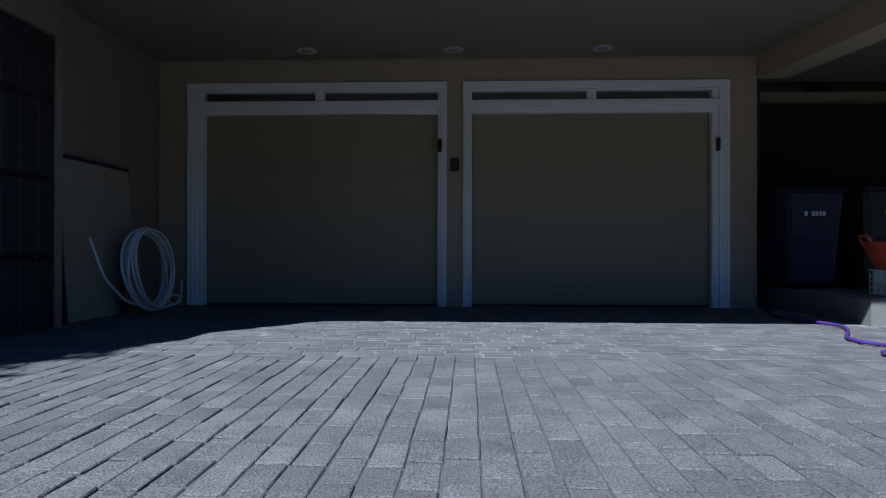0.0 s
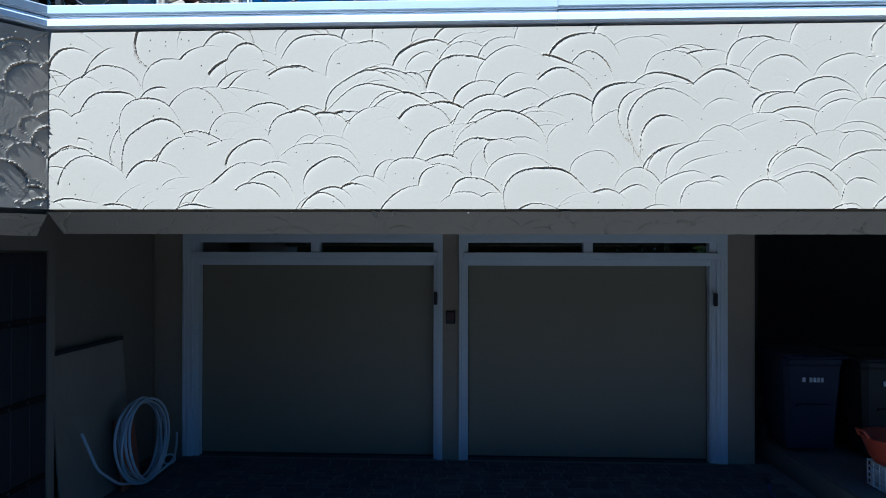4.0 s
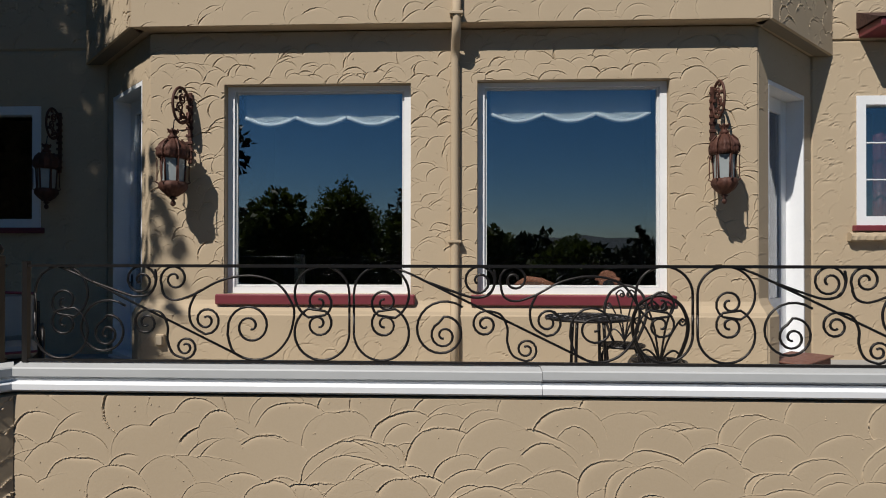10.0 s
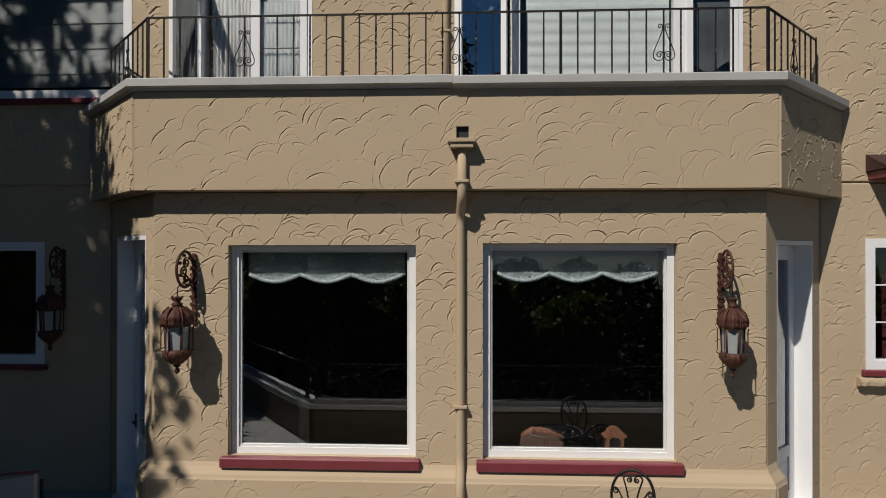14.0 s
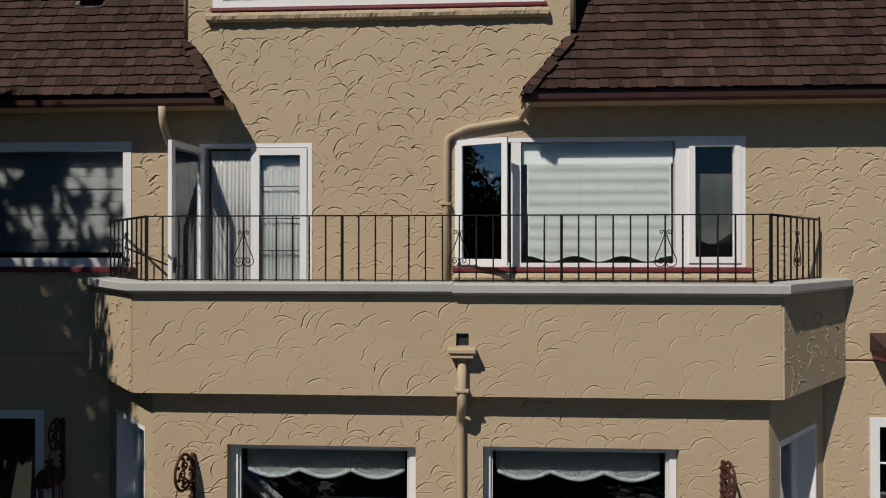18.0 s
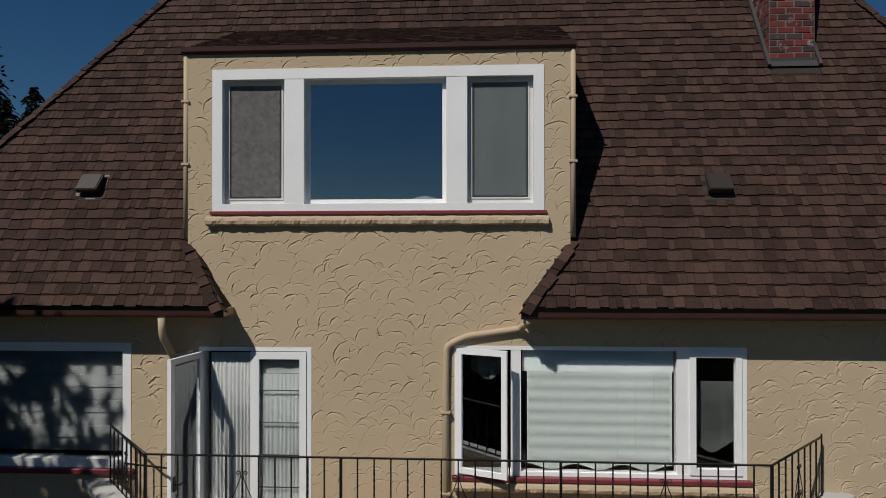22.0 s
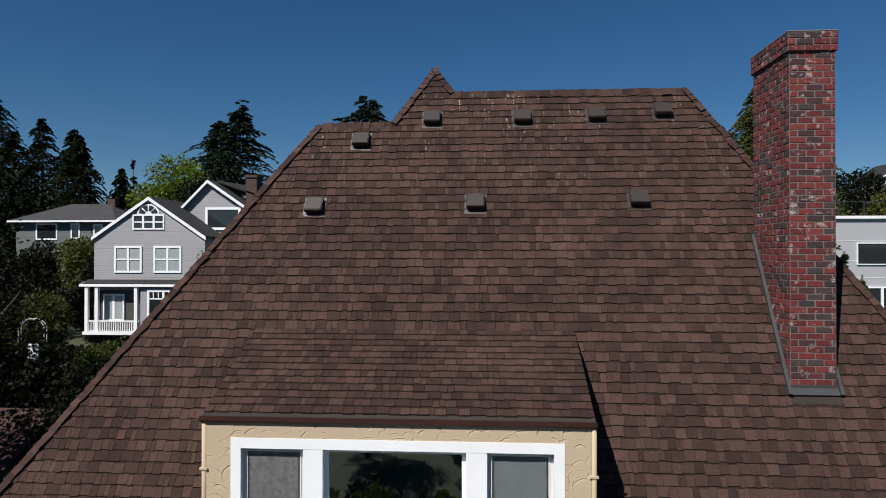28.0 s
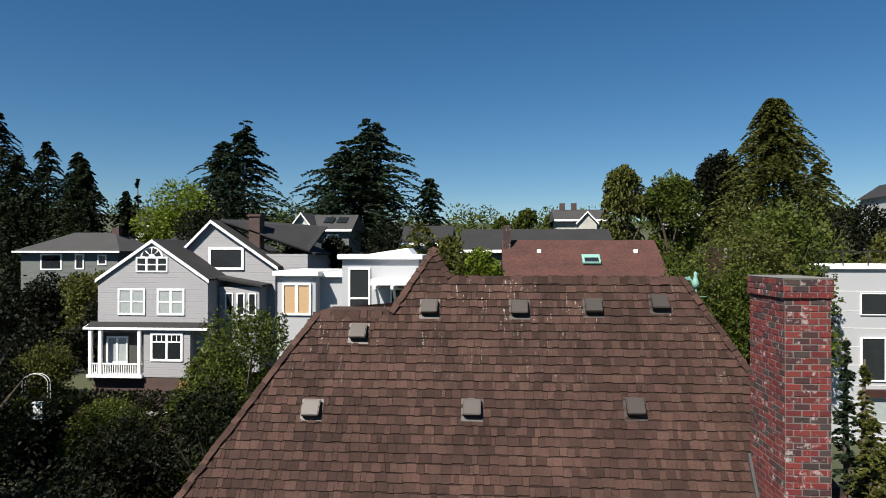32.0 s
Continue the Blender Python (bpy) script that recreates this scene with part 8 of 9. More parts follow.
# ---- neighbouring houses ----
def siding(name, dark, light, pitch=0.14):
    m = surface(name, dark, light, 0.7, grain=10, patch=0.4, bump=0)
    n, l = m.node_tree.nodes, m.node_tree.links
    co, sep, mul, fr, bp = (n.new("ShaderNode" + k) for k in ("TexCoord", "SeparateXYZ", "Math", "Math", "Bump"))
    mul.operation, fr.operation = "MULTIPLY", "FRACT"
    mul.inputs[1].default_value = 1 / pitch
    bp.inputs["Distance"].default_value, bp.inputs["Strength"].default_value = 0.03, 0.8
    bp.invert = True
    l.new(co.outputs["Object"], sep.inputs[0])
    l.new(sep.outputs["Z"], mul.inputs[0])
    l.new(mul.outputs[0], fr.inputs[0])
    l.new(fr.outputs[0], bp.inputs["Height"])
    l.new(bp.outputs[0], n["Principled BSDF"].inputs["Normal"])
    return m


M_SIDING = siding("pale_grey_siding", (0.2173, 0.2143, 0.2263), (0.2595, 0.2565, 0.2686))
M_SIDING_G = siding("sage_siding", (0.068, 0.0782, 0.0748), (0.0952, 0.1054, 0.102))
M_SIDING_B = siding("cream_siding", (0.32, 0.32, 0.288), (0.384, 0.384, 0.352))
M_MODERN = surface("smooth_white_render", (0.3154, 0.321, 0.3379), (0.3717, 0.3773, 0.3942), 0.7, grain=6, patch=0.3, bump=0.05)
M_ROOF_D = surface("dark_grey_shingle_roof", (0.00924, 0.008976, 0.009504), (0.0198, 0.01901, 0.0198), 0.9, grain=5, patch=0.5, bump=0.5, depth=0.03)
M_ROOF_G = surface("grey_shingle_roof", (0.0252, 0.02436, 0.0252), (0.0462, 0.04494, 0.04494), 0.9, grain=5, patch=0.5, bump=0.5, depth=0.03)
M_ROOF_R = surface("red_brown_shingle_roof", (0.0315, 0.01155, 0.00945), (0.0805, 0.0287, 0.0224), 0.9, speckle=2.0, grain=5, patch=0.6, bump=0.6, depth=0.03, stretch=(1, 1, 2))
M_GLASS_D = surface("dark_far_glass", (0.01, 0.012, 0.014), (0.02, 0.024, 0.028), 0.05, spec=0.8, bump=0)
M_STONE = surface("grey_stone", (0.14, 0.13, 0.125), (0.26, 0.245, 0.23), 0.9, grain=8, patch=1.5, bump=0.6, depth=0.03)
M_BLINDW = surface("honey_bamboo_blind", (0.36, 0.23, 0.12), (0.48, 0.32, 0.18), 0.8, grain=20, patch=2, stretch=(1, 1, 6))
M_DARKBRICK = surface("dark_brick", (0.04, 0.024, 0.0224), (0.08, 0.048, 0.0416), 0.9, grain=8, patch=2)


def far_window(parent, x0, z0_, x1, z1_, y, cols=1, rows=1, trim=0.16, glass=None, top_grid=False):
    f = wpart("window", ring(x0, z0_, x1, z1_, trim, y - 0.08, y + 0.03), M_WHITE, parent)
    wpart("pane", box(x0 + trim, y - 0.02, z0_ + trim, x1 - trim, y + 0.02, z1_ - trim), glass or M_GLASS_D, f)
    for k in range(1, cols):
        x = x0 + (x1 - x0) * k / cols
        wpart("mullion", box(x - 0.09, y - 0.07, z0_ + trim, x + 0.09, y - 0.021, z1_ - trim), M_WHITE, f)
    for k in range(1, rows):
        z = z0_ + (z1_ - z0_) * k / rows
        wpart("glazing_bar", box(x0 + trim, y - 0.06, z - 0.05, x1 - trim, y - 0.021, z + 0.05), M_WHITE, f)
    if top_grid:
        zt = z1_ - (z1_ - z0_) * 0.32
        wpart("glazing_bar", box(x0 + trim, y - 0.06, zt - 0.05, x1 - trim, y - 0.021, zt + 0.05), M_WHITE, f)
        k = x0 + 0.5
        while k < x1 - 0.3:
            wpart("glazing_bar", box(k - 0.03, y - 0.055, zt, k + 0.03, y - 0.021, z1_ - trim), M_WHITE, f)
            k += 0.42
    return f


def gable(parent, x0, x1, y0, y1, zb, ze, zr, wall, roofm, over=0.5, ridge=None):
    """A house body with its gable to the front and a roof with thickness."""
    xm = ridge if ridge is not None else (x0 + x1) / 2
    wpart("wall", prism([(x0, y0, zb), (x1, y0, zb), (x1, y0, ze), (xm, y0, zr), (x0, y0, ze)], (0, y1 - y0, 0)), wall, parent)
    for xe in (x0, x1):
        sgn = -1 if xe == x0 else 1
        sl = (zr - ze) / abs(xm - xe)
        a, b = Vector((xm, y0 - over, zr + 0.02)), Vector((xe + sgn * over, y0 - over, ze - over * sl + 0.02))
        wpart("roof", prism([a, b, b + Vector((0, 0, 0.12)), a + Vector((0, 0, 0.12))], (0, y1 - y0 + 2 * over, 0)), roofm, parent)
        wpart("barge_board", prism([a + Vector((0, -0.06, -0.20)), b + Vector((0, -0.06, -0.20)), b + Vector((0, -0.06, 0.08)), a + Vector((0, -0.06, 0.08))], (0, 0.055, 0)), M_WHITE, parent)


def hip_house(name, label, x0, x1, y0, y1, zb, ze, zr, wall, roofm, wins=(), over=0.6, chim=None):
    t = thing(name, label, "house", ((x0 + x1) / 2, (y0 + y1) / 2, zb))
    wpart("wall", box(x0, y0, zb, x1, y1, ze), wall, t)
    ym, ins = (y0 + y1) / 2, min((x1 - x0) * 0.28, (y1 - y0) * 0.5)
    bm = bmesh.new()
    lo = [bm.verts.new(p) for p in ((x0 - over, y0 - over, ze), (x1 + over, y0 - over, ze), (x1 + over, y1 + over, ze), (x0 - over, y1 + over, ze))]
    hi = [bm.verts.new(p) for p in ((x0 + ins, ym, zr), (x1 - ins, ym, zr))]
    for q in ((lo[0], lo[1], hi[1], hi[0]), (lo[1], lo[2], hi[1]), (lo[2], lo[3], hi[0], hi[1]), (lo[3], lo[0], hi[0]), tuple(lo[::-1])):
        bm.faces.new(q)
    wpart("roof", bm, roofm, t)
    wpart("gutter", box(x0 - over, y0 - over - 0.12, ze - 0.18, x1 + over, y0 - over, ze + 0.02), M_WHITE, t)
    for q in wins:
        far_window(t, *q, y0)
    if chim:
        wpart("chimney", box(chim[0], ym - 0.4, ze, chim[0] + 0.9, ym + 0.4, chim[1]), M_DARKBRICK, t)
    return t


# pale grey three-storey house
gh = thing("grey_house", "pale grey sided house with white trim, arched attic window and porch", "house", (-27.5, 56, 6))
gable(gh, -32.3, -22.9, 52, 66, 13.0, 16.9, 20.1, M_SIDING, M_ROOF_D, over=0.15)
wpart("wall", box(-32.3, 52.0, 9.2, -22.9, 66, 12.98), M_SIDING, gh)
wpart("wall", box(-27.9, 51.2, 9.0, -24.0, 51.99, 12.8), M_SIDING, gh)
wpart("band_roof", prism([(-32.9, 50.9, 12.85), (-32.9, 52.1, 12.85), (-32.9, 52.1, 13.35), (-32.9, 50.9, 13.0)], (10.4, 0, 0)), M_WHITE, gh, "white eave band above the porch")
wpart("band_shingle", prism([(-32.8, 51.0, 13.01), (-32.8, 52.05, 13.36), (-32.8, 52.05, 13.40), (-32.8, 51.0, 13.05)], (10.2, 0, 0)), M_ROOF_D, gh)
wpart("foundation", box(-32.3, 51.6, 4.5, -22.9, 66, 8.98), M_DARKBRICK, gh, "dark brick foundation")
wpart("foundation_bay", box(-27.85, 51.25, 4.5, -24.05, 51.59, 8.98), M_DARKBRICK, gh)
wpart("porch_floor", box(-32.6, 50.9, 8.95, -27.91, 51.99, 9.18), M_WHITE, gh)
# Flat dark sheet on the wall gives the porch its shade.
wpart("porch_shade", box(-31.8, 51.9, 9.2, -28.2, 51.995, 12.5), M_DARKROOM, gh, "dark sheet painted as porch shade")
for x in (-32.35, -31.5, -28.2):
    wpart("porch_post", box(x - 0.13, 51.0, 9.18, x + 0.13, 51.26, 12.85), M_WHITE, gh)
wpart("porch_rail", box(-32.4, 51.05, 10.0, -27.95, 51.15, 10.1), M_WHITE, gh)
for k in range(22):
    x = -32.2 + k * 0.19
    wpart("baluster", box(x, 51.07, 9.18, x + 0.06, 51.13, 10.0), M_WHITE, gh)
far_window(gh, -30.55, 13.95, -28.2, 16.15, 52.0, 2, 2, glass=M_FROST)
far_window(gh, -27.2, 13.95, -24.85, 16.15, 52.0, 2, 2, glass=M_FROST)
far_window(gh, -29.0, 17.5, -26.3, 18.75, 52.0, 3, 2, trim=0.12)
bm = prism([(-27.65 + 0.95 * math.cos(a), 51.93, 18.75 + 0.85 * math.sin(a)) for a in [math.pi * i / 12 for i in range(13)]], (0, 0.06, 0))
fan = wpart("fan_light", bm, M_WHITE, gh)
for k in range(4):
    a0, a1 = math.pi * (k + 0.12) / 4, math.pi * (k + 0.88) / 4
    wpart("pane", prism([(-27.65 + r * math.cos(a), 51.9, 18.78 + r * 0.9 * math.sin(a)) for r, a in ((0.3, a0), (0.8, a0), (0.8, (a0 + a1) / 2), (0.8, a1), (0.3, a1))], (0, 0.025, 0)), M_GLASS_D, fan)
far_window(gh, -27.3, 10.3, -24.6, 12.6, 51.2, 2, 1, trim=0.18, top_grid=True)
far_window(gh, -31.4, 10.0, -29.6, 12.2, 51.85, 2, 1, trim=0.12, glass=M_FROST)
wpart("cellar_door", box(-24.9, 51.15, 6.0, -23.9, 51.2, 8.7), M_WOOD, gh, "brown wooden cellar door")
# rear wing, higher
gh2 = thing("grey_house_wing", "pale grey rear wing with a balcony recess under its gable", "house", (-22, 62, 8))
gable(gh2, -28.2, -18.6, 56, 58.5, 12.0, 18.0, 21.9, M_SIDING, M_ROOF_D, over=0.35, ridge=-24.3)
wpart("wall", box(-22.9, 57.0, 9, -16.0, 70, 19.0), M_SIDING, gh2)
wpart("roof", prism([(-24.5, 58.0, 21.85), (-15.6, 58.0, 18.9), (-15.6, 72, 18.9), (-24.5, 72, 21.85)], (0, 0, 0.2)), M_ROOF_D, gh2)
bm = prism([(-24.3, 57.6, 22.0), (-16.0, 57.6, 19.2), (-16.0, 64.0, 21.6), (-24.3, 64.0, 22.3)], (0, 0, 0.15))
wpart("roof", bm, M_ROOF_D, gh2)
far_window(gh2, -24.6, 17.6, -21.4, 19.6, 55.95, 1, 1, trim=0.22)
wpart("lower_wall", box(-22.8, 54.0, 9, -19.3, 56, 16.2), M_SIDING, gh2)
wpart("lower_roof", prism([(-23.0, 53.6, 16.9), (-18.9, 53.6, 16.2), (-18.9, 58, 16.2), (-23.0, 58, 16.9)], (0, 0, 0.2)), M_ROOF_D, gh2)
for x in (-21.9, -20.9, -19.9):
    far_window(gh2, x - 0.35, 13.8, x + 0.35, 15.7, 53.98, 1, 1, trim=0.1)
chm = wpart("chimney", box(-21.6, 57.6, 17, -20.6, 58.9, 22.4), M_DARKBRICK, gh2, "dark brick chimney")
wpart("chimney_cap", box(-21.7, 57.5, 22.4, -20.5, 59.0, 22.6), M_DARKBRICK, chm)
arch = thing("garden_arch", "white garden arch among dark shrubs", "arch", (-28.6, 39.5, 9.9))
for s in (0.0, 0.25):
    part("hoop", tube([(0.85 * math.cos(math.pi * i / 14), s, 0.9 + 0.6 * math.sin(math.pi * i / 14)) for i in range(15)], 0.03, n=5), M_CAPGREY, arch)
    for sx in (-1, 1):
        part("arch_post", tube([(0.85 * sx, s, -0.6), (0.85 * sx, s, 0.9)], 0.03, n=5), M_CAPGREY, arch)
gate = thing("garden_gate", "small white picket gate among dark shrubs", "gate", (-27.1, 37.6, 7.9))
for k in range(6):
    part("picket", box(-0.33 + k * 0.115, 0, 1.1, -0.235 + k * 0.115, 0.03, 2.1 + 0.05 * (k % 2), bevel=0.006), M_WHITE, gate)
for z in (1.3, 2.1):
    part("gate_post", box(-0.36 if z < 2 else 0.37, 0.0, -4.5, -0.31 if z < 2 else 0.42, 0.06, 2.2), M_DARKWOOD, gate, "dark wooden post")
    part("cross_bar", box(-0.34, 0.031, z, 0.42, 0.06, z + 0.1), M_WHITE, gate)
# low hip-roofed houses on the left
hip_house("bungalow", "sage-green bungalow with a grey hipped roof", -54.2, -42.5, 72, 82, 8, 19.3, 21.6, M_SIDING_G, M_ROOF_G, [(-51.8, 17.1, -49.2, 19.0), (-47.6, 17.2, -46.5, 19.0), (-44.9, 17.7, -43.8, 18.9)], chim=(-46, 22.2))
hip_house("side_house", "dark-roofed house beyond the grey house", -40.5, -28, 74, 84, 12, 19.4, 21.9, M_SIDING_G, M_ROOF_D, [(-38.6, 17.4, -37, 19)])
# white modern house behind the ridge
mh = thing("modern_house", "white flat-roofed modern house with bamboo blinds and dark doors", "house", (-8.5, 42, 6))
for x0, y0, x1, y1, z0_, z1_ in ((-12.4, 38, -10.1, 44, 8, 17.7), (-10.1, 39, -8.6, 44, 8, 17.6), (-8.6, 38.4, -4.0, 46, 8, 18.7)):
    wpart("wall", box(x0, y0, z0_, x1, y1, z1_), M_MODERN, mh)
    wpart("roof_edge", box(x0 - 0.25, y0 - 0.3, z1_, x1 + 0.25, y1 + 0.2, z1_ + 0.32, bevel=0.05), M_WHITE, mh)
far_window(mh, -12.1, 15.4, -10.35, 17.3, 37.98, 2, 1, trim=0.12, glass=M_BLINDW)
wpart("clerestory", prism([(-9.3, 41, 18.75), (-4.5, 41, 18.75), (-5.0, 41, 19.4)], (0, 3, 0)), M_WHITE, mh)
far_window(mh, -8.2, 14.6, -6.9, 18.2, 38.38, 1, 2, trim=0.1)
far_window(mh, -5.7, 14.6, -4.6, 17.0, 38.38, 1, 1, trim=0.1)
wpart("pergola_deck", box(-6.6, 36.8, 17.25, -3.6, 38.39, 17.6), M_WHITE, mh)
for x in (-6.3, -5.3, -4.3):
    wpart("pergola_beam", box(x - 0.08, 36.3, 17.05, x + 0.08, 38.39, 17.25), M_WHITE, mh)
    wpart("pergola_brace", tube([(x, 37.0, 17.05), (x, 38.3, 15.6)], 0.09, n=5), M_WHITE, mh)
# white modern house beside the chimney
wh = thing("modern_house", "tall white rendered modern house with dark strip windows", "house", (31, 54, 4))
wpart("wall", box(22.5, 48, 4, 40, 62, 18.0), M_MODERN, wh)
wpart("parapet_cap", box(22.3, 47.8, 18.0, 40.2, 62.2, 18.2), M_WHITE, wh)
for z in (6.2, 7.4, 8.6, 9.8, 11.2, 12.5, 13.8, 15.0, 16.4):
    wpart("joint_strip", box(22.5, 47.985, z, 40, 47.999, z + 0.05), M_GREYWHITE, wh)
far_window(wh, 26.2, 14.75, 33, 16.3, 47.98, 3, 1, trim=0.06)
far_window(wh, 26.2, 10.1, 33, 13.2, 47.98, 4, 1, trim=0.1)
wpart("shade_band", box(26.3, 47.7, 9.0, 40, 47.98, 9.55), M_GUTTER, wh, "dark band over the lower glazing")
far_window(wh, 26.4, 7.2, 33, 9.0, 47.98, 3, 1, trim=0.06, glass=M_FROST)
for k in range(9):
    x = 23.5 + k * 1.7
    wpart("rail_post", box(x, 48.3, 18.2, x + 0.06, 48.36, 19.2), M_BLACK, wh)
wpart("rail_bar", box(22.6, 48.3, 19.2, 40, 48.36, 19.26), M_BLACK, wh)
wpart("roof_cabin", box(18.9, 54.0, 12, 24.5, 58, 19.6), M_GUTTER, wh, "dark slatted roof cabin")
for k in range(14):
    wpart("cabin_slat", box(18.95 + k * 0.4, 53.9, 17.6, 19.2 + k * 0.4, 53.99, 19.5), M_STONE, wh)
wpart("cabin_door", box(21.3, 53.85, 17.8, 21.8, 53.9, 19.4), M_WHITE, wh)
# red-roofed house
rh = thing("red_roof_house", "house with a broad red-brown shingle roof and a skylight", "house", (6.5, 50, 6))
wpart("wall", box(1.8, 46.5, 6, 12.4, 56, 16.5), M_SIDING_B, rh)
wpart("roof", prism([(1.1, 44.5, 15.6), (13.0, 44.5, 15.6), (12.6, 50.5, 20.1), (1.1, 50.5, 20.1)], (0, 0, -0.2)), M_ROOF_R, rh)
wpart("roof", prism([(1.1, 50.55, 20.1), (12.6, 50.55, 20.1), (12.6, 57, 15.6), (1.1, 57, 15.6)], (0, 0, -0.2)), M_ROOF_R, rh)
wpart("skylight", prism([(6.9, 47.9, 18.3), (8.2, 47.9, 18.3), (8.2, 48.7, 18.9), (6.9, 48.7, 18.9)], (0, -0.06, 0.12)), M_VERDI, rh, "pale green framed skylight")
wpart("skylight_pane", prism([(7.05, 47.98, 18.36), (8.05, 47.98, 18.36), (8.05, 48.3, 18.6), (7.05, 48.3, 18.6)], (0, -0.09, 0.18)), M_GLASS_D, rh, "dark skylight glass")
for x in (3.7, 10.8):
    wpart("roof_pipe", box(x, 49.2, 19.0, x + 0.3, 49.45, 19.38), M_WHITE, rh)
wpart("chimney", box(1.2, 49.6, 18, 1.75, 50.4, 21.2), M_BRICK, rh)
# houses farther up the slope
def far_gable(label, x0, x1, y, zb, ze, zr, wall, roofm, wins=(), side=False):
    t = thing("hill_house", label, "house", ((x0 + x1) / 2, y + 4, zb))
    if side:
        wpart("wall", box(x0, y, zb, x1, y + 8, ze), wall, t)
        wpart("roof", prism([(x0 - 0.5, y - 0.6, ze - 0.1), (x0 - 0.5, y + 4, zr), (x0 - 0.5, y + 8.6, ze - 0.1)], (x1 - x0 + 1.0, 0, 0)), roofm, t)
        wpart("eave_board", box(x0 - 0.5, y - 0.68, ze - 0.25, x1 + 0.5, y - 0.61, ze + 0.05), M_WHITE, t)
    else:
        gable(t, x0, x1, y, y + 9, zb, ze, zr, wall, roofm)
    for q in wins:
        far_window(t, *q, y - 0.02, trim=0.2)
    return t


sh = far_gable("shingled house with two roof windows", -24.4, -18.4, 85, 10, 22.2, 24.4, M_SIDING_G, M_ROOF_G, [(-21.4, 20.2, -19.8, 21.6)], side=True)
for x in (-22.2, -20.4):
    wpart("roof_window", prism([(x, 86.4, 23.16), (x + 1.3, 86.4, 23.16), (x + 1.3, 88.0, 23.90), (x, 88.0, 23.90)], (0, -0.05, 0.12)), M_GLASS_D, sh, "dark glazed roof window")
fg = far_gable("white gabled house front", -25.8, -22.6, 83, 10, 22.2, 24.3, M_SIDING_B, M_ROOF_G, [(-24.8, 20.8, -23.6, 22.2)])
far_gable("dark-roofed house with a white dormer", -9.6, -4.6, 74, 10, 20.2, 22.4, M_SIDING, M_ROOF_D, [(-7.4, 18.6, -6.0, 20.0)], side=True)
far_gable("long dark-roofed house on the slope", -2.4, 12.6, 68, 10, 19.4, 21.75, M_SIDING_G, M_ROOF_D, side=True)
hg = far_gable("tan house with a grey roof and two chimneys", 10.4, 17.4, 100, 12, 24.2, 26.0, M_SIDING_B, M_ROOF_G, side=True)
gable(hg, 13.4, 16.2, 99.2, 104, 20, 23.9, 25.4, M_SIDING_B, M_ROOF_G, over=0.3)
for x in (11.2, 13.0):
    wpart("chimney", box(x, 103.6, 25.0, x + 0.8, 104.4, 27.0), M_DARKBRICK, hg)
far_gable("white gabled house on the skyline", 36.0, 42.0, 130, 16, 27.4, 29.4, M_SIDING_B, M_ROOF_G, [(38.0, 26.0, 39.8, 27.4)])
far_gable("cream house on the skyline", 47.5, 52.5, 130, 16, 28.0, 30.5, M_SIDING_B, M_ROOF_D, [(49, 26.4, 50.6, 28)])
far_gable("white gabled house up the slope", 70.5, 78.0, 120, 18, 29.5, 32.0, M_MODERN, M_ROOF_D, [(73, 28.2, 75.5, 29.6)])
far_gable("shingled house up the slope", 64.0, 72.0, 100, 18, 25.0, 29.0, M_SIDING_G, M_ROOF_G, [(66, 23, 68, 24.6)], side=True)
far_gable("house among dark firs", -62, -54, 110, 14, 24, 27, M_SIDING_B, M_ROOF_G, [(-58, 22, -56, 23.6)], side=True)
far_gable("grey house among trees", -55, -49, 118, 14, 27, 30.5, M_SIDING, M_ROOF_D, [])
shed = thing("garden_shed", "garden outbuilding with a dark brown shingle roof", "shed", (-18, 22, 4))
wpart("wall", box(-21, 19.5, 0, -15.5, 25, 8.3), M_STUCCO, shed)
wpart("roof", prism([(-21.4, 19.0, 8.2), (-21.4, 22.3, 10.05), (-21.4, 25.5, 8.2)], (6.3, 0, 0)), M_SHINGLE, shed)
terrace_bank = thing("garden_wall", "low dark brick garden wall below a hedge", "wall", (-28.5, 47.6, 5.0))
wpart("wall", box(-33.5, 47.4, 3.0, -22.5, 47.8, 6.9), M_DARKBRICK, terrace_bank)
wpart("coping", box(-33.6, 47.3, 6.9, -22.4, 47.9, 7.05), M_STONE, terrace_bank)
hedge_places = [(-28.6, 49.0, 1.0, 9.0, 8.0), (-30.5, 46, 2.6, 9.4, 7.0), (-19.5, 44, 1.6, 4.6, 9.0)]
for x, y, r, length, z in hedge_places:
    t = thing("hedge", "clipped garden hedge in shade-darkened green", "hedge", (x, y, z - 2.5))
    n = 3000
    u = rng.uniform(-1, 1, (n, 3))
    p = u * np.array([length / 2, 0.9, 1.4]) + np.array([0, 0, 1.4])
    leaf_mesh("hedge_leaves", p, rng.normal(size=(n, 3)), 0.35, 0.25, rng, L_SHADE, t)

# ---- roof shingles ----
EXPOSE = 0.158
tab_shapes = {}


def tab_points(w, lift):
    """A thin wedge: butt edge proud, tucked-in head split off for a painted shadow strip."""
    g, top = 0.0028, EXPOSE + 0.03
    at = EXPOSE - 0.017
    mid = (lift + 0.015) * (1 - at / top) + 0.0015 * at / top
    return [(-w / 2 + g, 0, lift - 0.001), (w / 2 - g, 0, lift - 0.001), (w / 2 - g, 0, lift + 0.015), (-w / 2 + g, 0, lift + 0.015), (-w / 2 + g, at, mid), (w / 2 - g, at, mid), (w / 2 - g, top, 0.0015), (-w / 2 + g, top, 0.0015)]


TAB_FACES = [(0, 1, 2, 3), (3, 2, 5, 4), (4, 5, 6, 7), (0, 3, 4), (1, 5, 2)]
